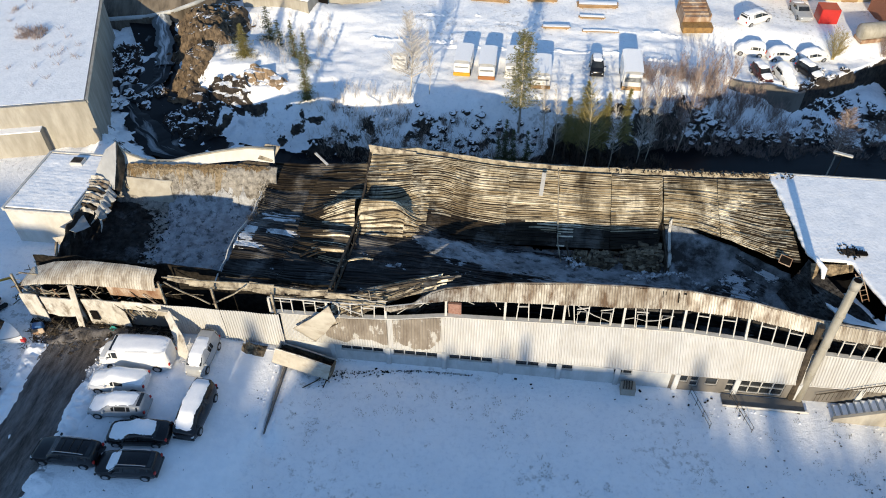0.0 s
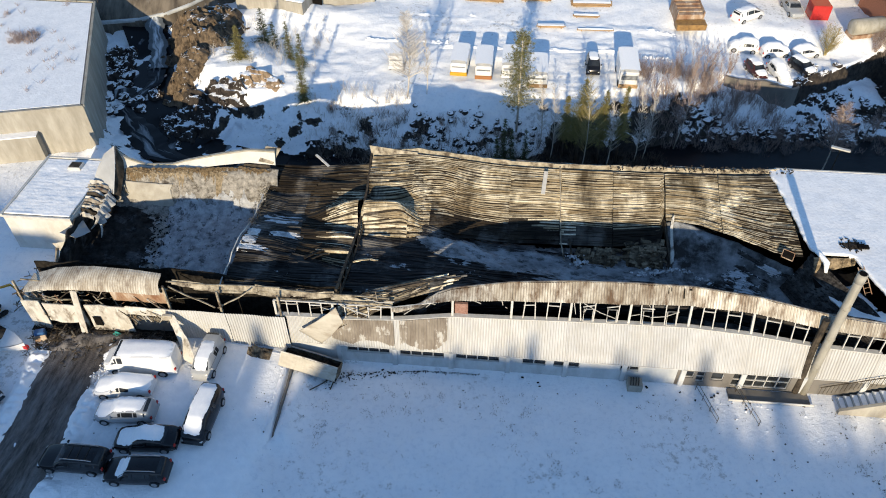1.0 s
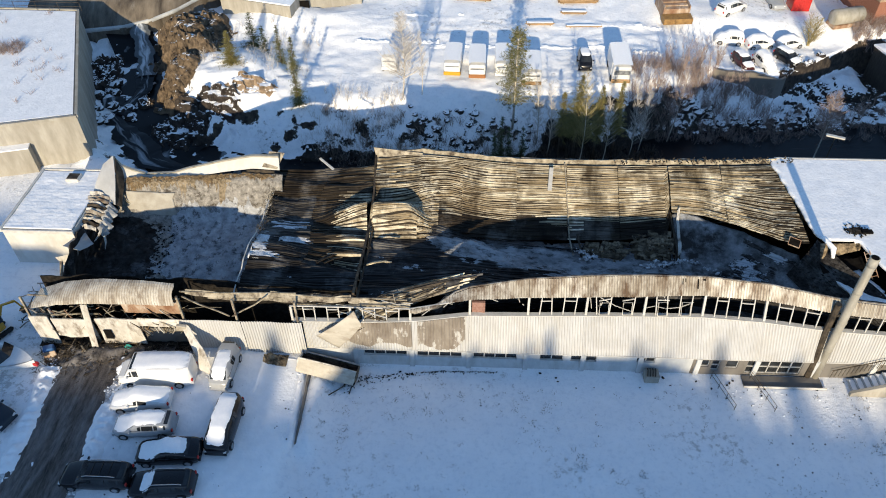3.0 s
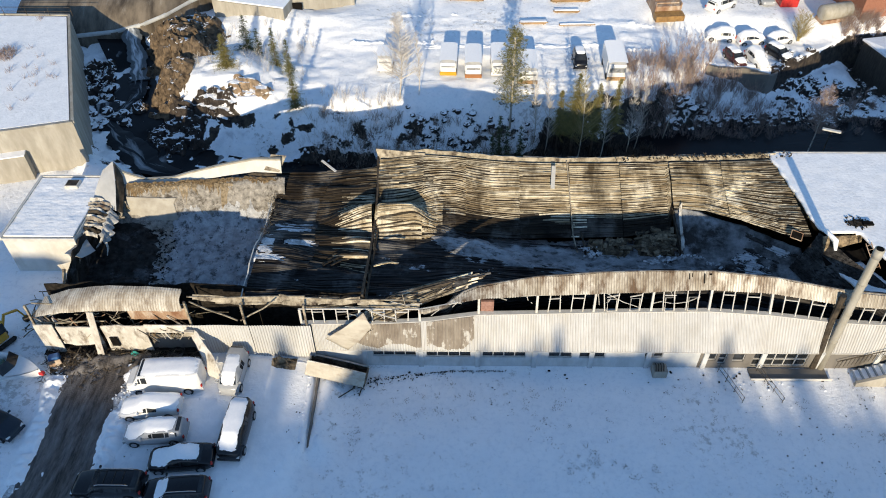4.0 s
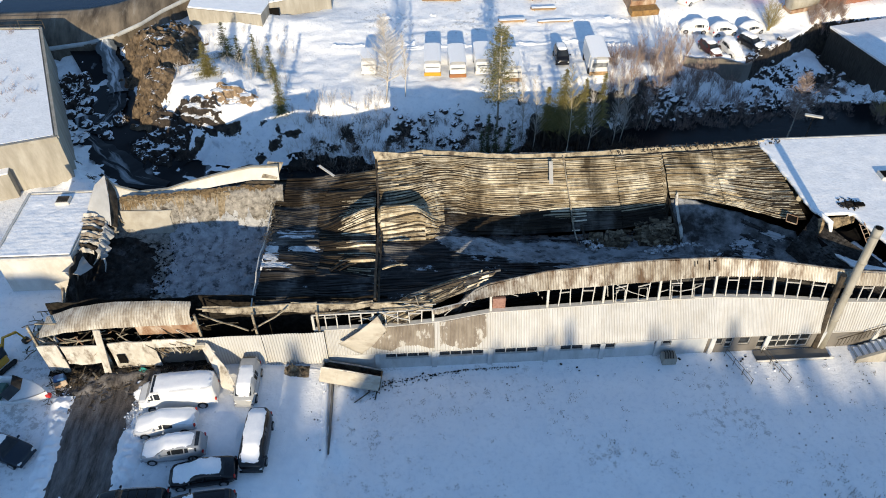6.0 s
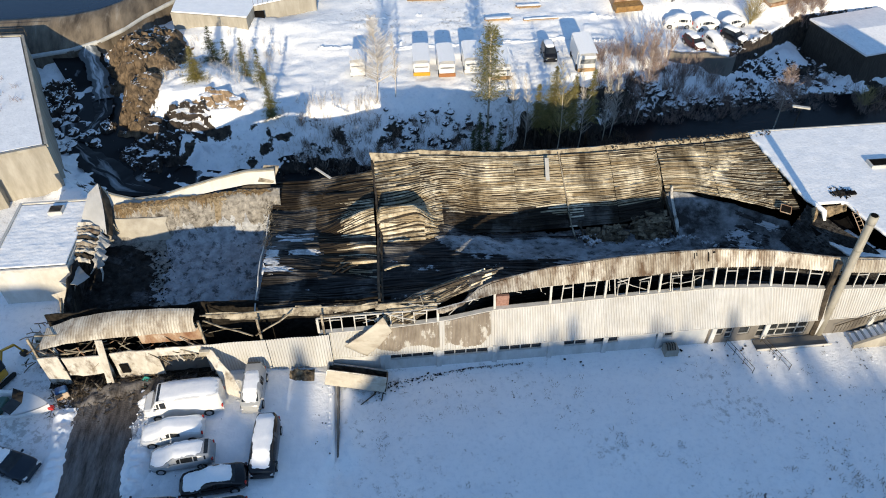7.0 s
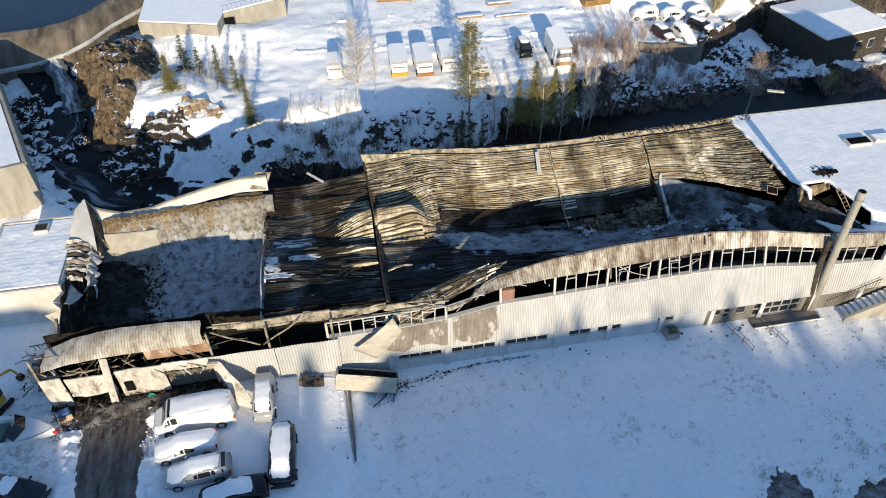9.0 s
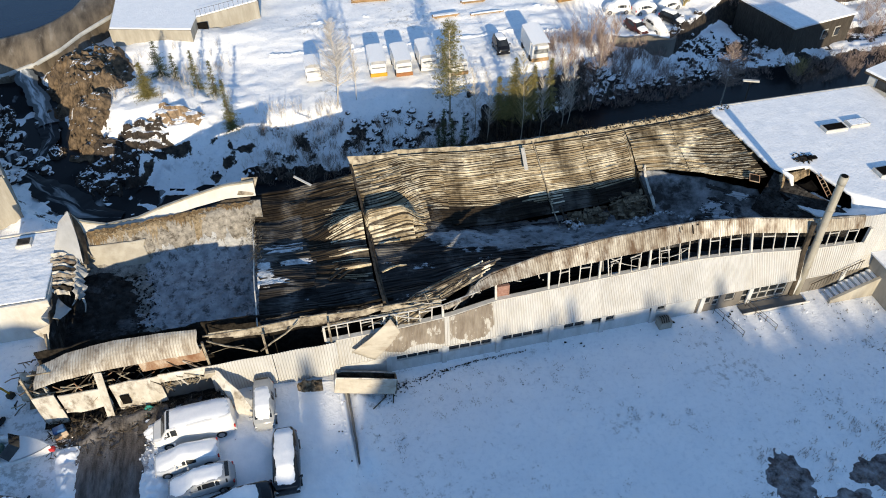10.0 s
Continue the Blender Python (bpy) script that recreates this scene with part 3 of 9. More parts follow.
def strip_along(rows, across, n_across, lift=0.0):
    """A sheet along a line of rows (x, y, z, half width)."""
    geo = Geo()
    pts = np.array(rows, float)
    t = np.linspace(0, len(rows) - 1, across)
    p = np.stack([np.interp(t, np.arange(len(rows)), pts[:, k]) for k in range(4)], 1)
    d = np.gradient(p[:, :2], axis=0)
    d /= np.hypot(d[:, 0], d[:, 1])[:, None]
    for k in range(across):
        for i in range(n_across):
            s = (2 * i / (n_across - 1) - 1) * p[k, 3]
            geo.v.append((p[k, 0] - d[k, 1] * s, p[k, 1] + d[k, 0] * s, p[k, 2] + lift))
    geo.f = [(j * n_across + i, j * n_across + i + 1, (j + 1) * n_across + i + 1, (j + 1) * n_across + i) for j in range(across - 1) for i in range(n_across - 1)]
    return geo


solid("river", strip_along([(a, b, c, w + 2.0) for a, b, c, w in RIVER[4:]], 120, 6), M["river"], "dark smooth river below the snowy banks", "river", smooth=True, kind="structure")
solid("rapids", strip_along([(a, b, c + 0.05, w + 0.2) for a, b, c, w in RIVER[:6]], 60, 6), M["rapids"], "white foaming rapids between dark rocks", "rapids", smooth=True, kind="structure")


def flow_material(name, dark, white, amount):
    """White water: streaks run along the sheet's length, fading to its sides."""
    m, n, l, b = nodes_of(name)
    uv = n.new("ShaderNodeUVMap")
    uv.uv_map = "flow"
    mp = n.new("ShaderNodeMapping")
    mp.inputs["Scale"].default_value = (5.0, 1.3, 1)
    l.new(uv.outputs["UV"], mp.inputs["Vector"])
    t = n.new("ShaderNodeTexNoise")
    t.inputs["Scale"].default_value, t.inputs["Detail"].default_value, t.inputs["Distortion"].default_value = 1.0, 7, 0.9
    l.new(mp.outputs["Vector"], t.inputs["Vector"])
    sep = n.new("ShaderNodeSeparateXYZ")
    l.new(uv.outputs["UV"], sep.inputs["Vector"])
    side = n.new("ShaderNodeMath")
    side.operation = "PINGPONG"
    side.inputs[1].default_value = 0.5
    l.new(sep.outputs["X"], side.inputs[0])
    mr = n.new("ShaderNodeMapRange")
    mr.inputs["From Min"].default_value, mr.inputs["From Max"].default_value = 0.0, 0.35
    mr.inputs["To Min"].default_value, mr.inputs["To Max"].default_value = -0.35, 0.0
    l.new(side.outputs[0], mr.inputs["Value"])
    add = n.new("ShaderNodeMath")
    l.new(t.outputs["Fac"], add.inputs[0])
    l.new(mr.outputs["Result"], add.inputs[1])
    r = n.new("ShaderNodeValToRGB")
    r.color_ramp.elements[0].position, r.color_ramp.elements[1].position = 0.9 - amount, 1.2 - amount
    r.color_ramp.elements[0].color, r.color_ramp.elements[1].color = (*dark, 1), (*white, 1)
    l.new(add.outputs[0], r.inputs["Fac"])
    l.new(r.outputs["Color"], b.inputs["Base Color"])
    b.inputs["Roughness"].default_value, b.inputs["Specular IOR Level"].default_value = 0.4, 0.15
    return m


M["foam"] = flow_material("silky_white_water", (0.012, 0.013, 0.015), (0.5, 0.54, 0.57), 0.42)
M["fall"] = flow_material("falling_white_water", (0.1, 0.11, 0.115), (0.62, 0.65, 0.67), 0.55)


def white_water(name, label, path, width, mat, seed):
    """A sheet of flowing water along a line of points."""
    pts = np.array(path, float)
    n, w = 90, 9
    geo, uvs = Geo(), []
    for j in range(n):
        t = j / (n - 1) * (len(path) - 1)
        at = lambda q, c: float(np.interp(q, np.arange(len(path)), pts[:, c]))
        d = np.array([at(min(t + 0.25, len(path) - 1), c) - at(max(t - 0.25, 0), c) for c in (0, 1)])
        d = d / max(1e-6, np.hypot(*d))
        hw = width * (0.75 + 0.5 * float(fbm(t * 1.4, 1, seed)))
        for i in range(w):
            e = 2 * i / (w - 1) - 1
            q = e * hw + 0.35 * float(fbm(t * 1.2, 4, seed + 1))
            geo.v.append((at(t, 0) - d[1] * q, at(t, 1) + d[0] * q, at(t, 2) - 0.1 * e * e + 0.07 * float(fbm(t * 6, e * 2, seed + 2))))
            uvs.append((i / (w - 1), 3.0 * j / (n - 1)))
    geo.f = [(j * w + i, j * w + i + 1, (j + 1) * w + i + 1, (j + 1) * w + i) for j in range(n - 1) for i in range(w - 1)]
    ob = solid(name, geo, M[mat], label, "water", smooth=True, kind="structure")
    layer = ob.data.uv_layers.new(name="flow")
    layer.data.foreach_set("uv", [c for f in geo.f for k in f for c in uvs[k]])
    return ob


white_water("white_water", "silky white water streaming over dark rapids", [(-47.6, 71.8, 0.95), (-46.4, 68.6, 0.7), (-44.2, 66.0, 0.45), (-42.0, 64.0, 0.1), (-39.6, 62.0, -0.4), (-36.0, 60.8, -0.95)], 2.0, "foam", 3)
white_water("white_water", "white water running below the fall", [(-44.6, 76.6, 1.55), (-43.9, 73.6, 1.15), (-44.6, 70.6, 0.95), (-45.2, 68.6, 0.75)], 1.3, "foam", 13)
M["slab"] = surface("fallen_slab_grey", (0.1, 0.093, 0.083), (0.37, 0.345, 0.31), 2.6, 0.85, 1.0, stain=(0.06, 0.05, 0.04), stain_scale=1.7, stain_amount=0.42, fine=5.0, spread=(0.3, 0.7), stain_edge=0.06)
M["concrete_smoked"] = surface("smoked_concrete", (0.09, 0.08, 0.07), (0.3, 0.28, 0.25), 0.5, 0.85, 0.2, stain=(0.06, 0.05, 0.04), stain_scale=0.5, stain_amount=0.4, streak=(1, 1, 0.5), stain_edge=0.2)
M["white_burnt"] = surface("smoked_white_panel", (0.4, 0.37, 0.32), (0.62, 0.6, 0.56), 0.9, 0.6, 0.1, stain=(0.11, 0.075, 0.045), stain_scale=1.4, stain_amount=0.4, streak=(1, 1, 0.5), stain_edge=0.1)
M["insulation"] = surface("burnt_insulation", (0.06, 0.042, 0.025), (0.22, 0.155, 0.085), 4, 0.95, 0.5)

# ---- the burnt factory ----
factory = thing("factory_building", "long white steel-clad factory, roof burnt through and collapsed", "building")
POSTS = [4.55 + 4.45 * k for k in range(-9, 6)]
FX = [-38.2, -26, -17, -12, -8.4, -4.5, 0, 4.6, 9, 13.5, 18, 22.4, 28, 40]
SILL = [4.9, 4.9, 5.0, 5.1, 5.15, 4.9, 4.6, 4.4, 4.35, 4.38, 4.6, 4.78, 4.9, 4.9]
HEAD = [6.3, 6.4, 6.5, 6.5, 6.3, 6.35, 6.3, 6.2, 6.18, 6.2, 6.28, 6.5, 6.55, 6.5]
CROWN = [7.9, 8.0, 7.3, 7.0, 6.0, 6.75, 7.2, 7.35, 7.4, 7.4, 7.35, 7.5, 7.6, 7.6]
LEAN_S = [0, 0, 0.1, 0.1, 0.3, 1.2, 1.6, 1.95, 2.1, 2.15, 1.6, 0.75, 0.3, 0.2]
LEAN_H = [0, 0, 0.2, 0.2, 0.4, 1.5, 1.9, 2.2, 2.5, 2.7, 2.3, 1.0, 0.4, 0.3]
LEAN_C = [0.6, 0.6, 0.4, 0.4, 0.9, 2.4, 3.0, 3.35, 3.5, 3.5, 2.9, 1.5, 0.6, 0.4]
Y_FRONT = 34.65


def wall_y(x, z):
    """The front wall's face; it was pulled inwards by the falling roof."""
    zs, zh, zc = curve(x, FX, SILL), curve(x, FX, HEAD), curve(x, FX, CROWN)
    return Y_FRONT + float(np.interp(z, [2.05, zs, zh, max(zc, zh + 0.1)], [0, curve(x, FX, LEAN_S), curve(x, FX, LEAN_H), curve(x, FX, LEAN_C)]))


def clad(x0, x1, lo, hi, pitch=0.205, amp=0.04, rows=6, wobble=0.0, yfn=wall_y, push=0.0):
    """A profiled steel sheet, ribs upright."""
    geo = Geo()
    xs = []
    x = x0
    k = 0
    while x < x1 - 1e-6:
        xs.append((x, (0, 0, 1, 1)[k % 4]))
        x += pitch * (0.32, 0.18, 0.32, 0.18)[k % 4]
        k += 1
    xs.append((x1, 0))
    for j in range(rows):
        for x, up in xs:
            z0, z1 = lo(x), hi(x)
            z = z0 + (z1 - z0) * j / (rows - 1)
            w = wobble * float(fbm(x * 0.5, z * 0.6, 3, 2)) if wobble else 0.0
            geo.v.append((x, yfn(x, z) - amp * up - push + w, z))
    n = len(xs)
    geo.f = [(j * n + i, j * n + i + 1, (j + 1) * n + i + 1, (j + 1) * n + i) for j in range(rows - 1) for i in range(n - 1)]
    return geo


# lower storey, pale painted concrete with openings
LOW_OPENINGS = [(-12.6, -9.2, 1.15, 1.85), (-8.4, -4.9, 1.1, 1.8), (-4.0, -0.6, 1.1, 1.8), (1.2, 3.0, 1.1, 1.8), (3.6, 5.6, 1.1, 1.8), (8.7, 10.1, 1.2, 1.8), (13.6, 14.3, 0.9, 1.7), (14.5, 15.1, 0.5, 1.7), (15.6, 16.5, 0.8, 1.7), (17.2, 21.4, 0.25, 1.8)]


def wall_with_holes(x0, x1, z0, z1, y0, y1, holes):
    """One sheet at y0 pierced by openings; give it its thickness with thick."""
    geo = Geo()
    xs = sorted({x0, x1, *[h[0] for h in holes], *[h[1] for h in holes]})
    zs = sorted({z0, z1, *[h[2] for h in holes], *[h[3] for h in holes]})
    geo.v = [(x, y0, z) for z in zs for x in xs]
    w = len(xs)
    for j in range(len(zs) - 1):
        for i in range(w - 1):
            cx, cz = (xs[i] + xs[i + 1]) / 2, (zs[j] + zs[j + 1]) / 2
            if not any(h[0] < cx < h[1] and h[2] < cz < h[3] for h in holes):
                geo.f.append((j * w + i, j * w + i + 1, (j + 1) * w + i + 1, (j + 1) * w + i))
    return geo


part("lower_wall", wall_with_holes(-17.0, 13.0, -0.6, 2.05, 34.84, 35.0, LOW_OPENINGS[:6]), M["concrete_pale"], factory, "pale painted concrete lower storey", thick=0.24)
part("lower_wall", wall_with_holes(13.0, 40.0, -0.6, 2.05, 34.84, 35.0, LOW_OPENINGS[6:]), M["concrete_smoked"], factory, "smoke-blackened concrete lower storey", thick=0.24)
for x0, x1, z0, z1 in LOW_OPENINGS:
    win = part("low_window", Geo().box(x0, x1, 34.9, 34.93, z0, z1), M["glass_dark"], factory, "dark broken low window")
    fr = Geo()
    n = max(1, round((x1 - x0) / 0.85))
    for k in range(n + 1):
        x = x0 + (x1 - x0) * k / n
        fr.box(x - 0.035, x + 0.035, 34.8, 34.89, z0, z1)
    fr.box(x0, x1, 34.8, 34.89, z0 - 0.03, z0 + 0.04)
    fr.box(x0, x1, 34.8, 34.89, z1 - 0.05, z1)
    if z1 - z0 > 1.0:
        fr.box(x0, x1, 34.8, 34.89, (z0 + z1) / 2 - 0.03, (z0 + z1) / 2 + 0.03)
    part("window_frame", fr, M["white_frame"], win)
# pilasters and a ledge
for x in POSTS[5:]:
    part("pilaster", Geo().box(x - 0.2, x + 0.2, 34.58, 34.76, -0.3, 2.02, 0.03), M["concrete_pale"], factory)
part("ledge", Geo().box(-17.0, 40, 34.58, 34.72, 1.93, 2.0, 0.02), M["white_frame"], factory)

# white profiled cladding, bay by bay
for a, b in zip([-17.0] + POSTS[4:-1], POSTS[4:]):
    if b <= -17.0:
        continue
    a = max(a, -17.0)
    lo = (lambda x: 2.0)
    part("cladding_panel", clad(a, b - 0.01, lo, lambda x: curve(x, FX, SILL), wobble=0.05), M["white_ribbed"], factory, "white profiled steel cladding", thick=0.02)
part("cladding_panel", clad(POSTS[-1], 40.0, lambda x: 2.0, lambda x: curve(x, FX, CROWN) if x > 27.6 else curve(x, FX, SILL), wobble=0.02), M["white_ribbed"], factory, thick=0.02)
# scorched and flaked sheets over the white
for x0, x1, z0, z1 in ((-13.6, -8.75, 2.75, 5.0), (-8.3, -4.7, 2.6, 4.95)):
    part("flaked_panel", clad(x0, x1, lambda x: z0 + 0.7 * float(fbm(x * 0.9, 0, 4)), lambda x: curve(x, FX, SILL) - 0.06, push=0.06, wobble=0.05), M["flaked_steel"], factory, "brown scorched cladding with flaking paint", thick=0.02)

# sills
for a, b in zip(POSTS[4:-1], POSTS[5:]):
    if b < -17:
        continue
    g = Geo()
    n = 5
    for k in range(n):
        xa, xb = a + (b - a) * k / n, a + (b - a) * (k + 1) / n
        za, zb = curve(xa, FX, SILL), curve(xb, FX, SILL)
        ya, yb = wall_y(xa, za), wall_y(xb, zb)
        g.add([(xa, ya - 0.12, za), (xb, yb - 0.12, zb), (xb, yb + 0.25, zb + 0.02), (xa, ya + 0.25, za + 0.02), (xa, ya - 0.12, za + 0.07), (xb, yb - 0.12, zb + 0.07), (xb, yb + 0.25, zb + 0.09), (xa, ya + 0.25, za + 0.09)],
              [(3, 2, 1, 0), (4, 5, 6, 7), (0, 1, 5, 4), (1, 2, 6, 5), (2, 3, 7, 6), (3, 0, 4, 7)])
    part("window_sill", g, M["white_frame"], factory)


def window_bay(a, b, broken=0.0, lights=5):
    """One bay of the window band: posts, mullions and top-hung sashes, glass gone."""
    win = thing("window", "", "")
    win.parent = factory
    zs = lambda x: curve(x, FX, SILL) + 0.06
    zh = lambda x: curve(x, FX, HEAD)
    P = lambda x, t: (x, wall_y(x, zs(x) + (zh(x) - zs(x)) * t) + 0.05, zs(x) + (zh(x) - zs(x)) * t)
    part("post", Geo().tube([P(a, 0), P(a, 0.5), P(a, 1)], 0.12, 4), M["white_frame"], win)
    for k in range(1, lights):
        x = a + (b - a) * k / lights + frnd(-0.05, 0.05)
        if random.random() < broken:
            continue
        lean = frnd(-0.05, 0.05) * (1 + 8 * broken)
        p, q = P(x, 0), P(x + lean, 1)
        part("mullion", Geo().tube([p, q], 0.055, 4), M["white_frame"], win)
    for k in range(lights):
        if k % 2 == 1 and random.random() < 1.0 - broken:
            xa, xb = a + (b - a) * k / lights, a + (b - a) * (k + 1) / lights
            t = frnd(0.74, 0.79)
            part("transom", Geo().tube([P(xa, t), P(xb, t + frnd(-0.02, 0.02) * (1 + 8 * broken))], 0.05, 4), M["white_frame"], win)
    for k in range(lights):
        if k % 2 == 1 and broken > 0.3 and a > 0:
            # a top-hung sash left ajar
            xa, xb = a + (b - a) * (k + 0.12) / lights, a + (b - a) * (k + 0.9) / lights
            out_ = Vector((0, -frnd(0.1, 0.35), 0))
            cs = [Vector(P(xa, 0.06)) + out_, Vector(P(xb, 0.06)) + out_, Vector(P(xb, 0.64)), Vector(P(xa, 0.64))]
            part("sash", Geo().tube(cs + [cs[0]], 0.045, 4), M["white_frame"], win)
    part("head_rail", Geo().tube([P(a, 1), P((a + b) / 2, 1), P(b, 1)], 0.06, 4), M["white_frame"], win)
    if broken > 0.3:
        for _ in range(3):
            xa, xb = frnd(a, b), frnd(a, b)
            p, q = Vector(P(xa, frnd(0.1, 1))), Vector(P(xb, frnd(0, 0.9)))
            q.y += 0.3
            part("bent_rail", Geo().tube([p, (p + q) / 2 + Vector((0, frnd(-0.2, 0.3), frnd(-0.2, 0.1))), q], 0.035, 4), M["white_frame"], win)
    return win


for k, x in enumerate(POSTS[:-1]):
    if x < -18 or x > 21:
        continue
    window_bay(x, POSTS[k + 1], curve(x, [-18, -13, -9, -5, 0, 5, 9, 13, 18], [0.0, 0.05, 0.7, 0.5, 0.15, 0.55, 0.5, 0.0, 0.0]))
window_bay(23.2, 27.5, 0.0, 5)
part("post", Geo().box(27.45, 27.7, 34.9, 35.15, 4.8, 6.4), M["white_frame"], factory)

# fascia above the windows, scorched, one sheet a bay
for a, b in zip(POSTS[6:-1], POSTS[7:]):
    if a < -9:
        continue
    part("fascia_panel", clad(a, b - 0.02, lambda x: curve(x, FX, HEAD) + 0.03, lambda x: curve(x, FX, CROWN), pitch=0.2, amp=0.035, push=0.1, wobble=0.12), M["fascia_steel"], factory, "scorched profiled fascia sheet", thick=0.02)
part("fascia_panel", clad(22.4, 27.6, lambda x: curve(x, FX, HEAD) + 0.03, lambda x: curve(x, FX, CROWN), pitch=0.205, push=0.05), M["white_steel"], factory, thick=0.02)
# fascia tops: a thin flashing
for a, b in zip(POSTS[6:-1], POSTS[7:]):
    if a < -9:
        continue
    T = lambda x: Vector((x, wall_y(x, curve(x, FX, CROWN)) - 0.02, curve(x, FX, CROWN)))
    part("flashing", Geo().tube([T(a + (b - a) * i / 4) for i in range(5)], 0.07, 4), M["burnt_steel"], factory)

for x_, w_, h_ in ((11.6, 0.03, 0.35), (11.8, 0.03, 0.2), (12.75, 0.05, 0.6), (13.2, 0.1, 0.08)):
    zt = curve(x_, FX, CROWN) - 0.06
    g = Geo().add([(x_ - w_, wall_y(x_, zt) - 0.17, zt), (x_ + w_, wall_y(x_, zt) - 0.17, zt), (x_ + w_, wall_y(x_, zt - h_) - 0.2, zt - h_), (x_ - w_, wall_y(x_, zt - h_) - 0.2, zt - h_)], [(0, 1, 2, 3)])
    part("scorch_mark", g, M["char"], factory, "small black tear in the fascia", thick=0.02)
part("brick_pier", Geo().box(-4.2, -3.2, 36.15, 36.4, 4.6, 6.0, 0.02), surface("old_brick", (0.2, 0.1, 0.075), (0.32, 0.19, 0.15), 5, 0.9, 0.3), factory, "reddish brick pier behind the windows")
# inside face behind the windows: dark floor slab and back wall
part("floor_slab", Geo().box(-38, 40, 35.2, 52.2, 0.2, 0.5), M["char"], factory, "burnt floor under the fallen roof")
part("rear_wall", Geo().box(-13.2, 40.0, 52.45, 52.75, -4.5, 6.7), M["concrete"], factory, "concrete rear wall above the river")
part("rear_wall", Geo().box(-37.8, -13.2, 52.0, 52.3, -4.5, 4.8), M["concrete"], factory)
part("gable_wall", Geo().box(39.6, 40.0, 35.0, 52.4, 0, 7.4), M["concrete_pale"], factory)
part("left_wall", Geo().box(-38.1, -37.8, 36.5, 50.5, 1.2, 3.4), M["concrete_pale"], factory)

# intact snow-covered roof at the right end
g = Geo()


def rroof(u, v):
    y = 52.9 - v * 17.3
    left = float(np.interp(y, [35.6, 38, 40.5, 42.3, 42.8, 52.9], [26.0, 24.9, 24.0, 23.4, 22.9, 22.0])) + 0.15 * float(fbm(y * 1.2, 0, 8))
    x = left + u * (40.0 - left)
    edge = float(np.interp(x, [22, 26.0, 26.5, 27.0, 29.3, 32], [42.4, 42.2, 39.8, 38.2, 36.4, 35.4]))
    depth = float(np.interp(x, [24, 26, 27, 29, 32], [2.2, 1.7, 1.3, 0.7, 0.3]))
    sag = -depth * float(smooth((edge - y) / 0.4)) * (0.6 + 0.4 * float(smooth((y - 35.4) / 2.5)))
    return (x, y, 7.62 + sag + 0.03 * float(fbm(x * 0.8, y * 0.8, 3)))


g.grid(60, 120, rroof)
g.f = [f for f in g.f if not (g.v[f[0]][0] < 27.2 and g.v[f[0]][1] < 42.9 and max(g.v[k][2] for k in f) - min(g.v[k][2] for k in f) > 0.22)]
part("snowy_roof", g, M["snow_roof"], factory, "flat roof under untouched snow", smooth=True, thick=0.22)
part("roof_edge", Geo().box(22.5, 40.0, 52.86, 53.06, 7.3, 7.78, 0.03), M["white_frame"], factory, "pale metal roof edge")
for x0, x1, y0, y1, lid in ((30.5, 32.8, 46.3, 47.4, False), (33.2, 35.3, 46.5, 47.6, True), (31.0, 33.0, 39.2, 40.5, False)):
    hatch = part("roof_hatch", Geo().box(x0, x1, y0, y1, 7.6, 8.0, 0.04), M["white_frame"], factory, "raised roof-light kerb")
    part("opening", Geo().box(x0 + 0.15, x1 - 0.15, y0 + 0.12, y1 - 0.12, 7.98, 8.02), M["snow" if lid else "black"], hatch)

# burnt hole and torn lining in the snowy roof
SX_EAVE, Z_EAVE = [4, 13, 22.6, 26], [7.2, 7.35, 7.75, 7.85]


def hole_disc(cx, cy, rx, ry, z, seed):
    return Geo().grid(40, 6, lambda u, v: (cx + rx * v * (1 + 0.45 * float(fbm(3 * math.cos(6.2832 * u), 3 * math.sin(6.2832 * u), seed))) * math.cos(6.2832 * u), cy + ry * v * (1 + 0.45 * float(fbm(3 * math.cos(6.2832 * u), 3 * math.sin(6.2832 * u), seed))) * math.sin(6.2832 * u), z + 0.12 * (1 - v) - 0.05))


part("burnt_hole", hole_disc(26.2, 43.4, 0.95, 0.75, 7.75, 7), M["char_steel"], factory, "charred hole in the roof snow")
part("burnt_hole", hole_disc(24.9, 41.5, 1.7, 0.85, 6.0, 17), M["char"], factory)
part("burnt_hole", Geo().box(26.5, 27.3, 42.95, 43.35, 7.8, 7.95), M["black"], factory)
g = Geo()
for _ in range(60):
    a_, r_ = frnd(0, 6.28), frnd(0.2, 1.0)
    s_ = frnd(0.03, 0.12)
    g.box(-s_, s_, -0.04, 0.04, -0.02, 0.03, 0, pose(26.2 + 1.0 * r_ * math.cos(a_), 43.4 + 0.8 * r_ * math.sin(a_), 7.78, frnd(-20, 20), frnd(-20, 20), frnd(0, 180)))
part("burnt_scrap", g, M["char"], factory, "charred scraps round the hole", kind="stuff")
# torn lining where the snowy roof breaks off, and a hatch frame beside it
part("torn_lining", Geo().grid(24, 10, lambda u, v: (22.95 + 3.35 * u + 0.35 * v * (1 - u), 41.9 + 0.35 * u - 0.4 * v * (1 - 0.5 * u), 7.6 - 0.25 * u - (1.35 - 0.85 * u) * v + 0.06 * math.sin(26 * v + 2 * u) + 0.05 * float(fbm(u * 6, v * 5, 97)))), M["rubble"], factory, "brown torn roof lining", thick=0.05)
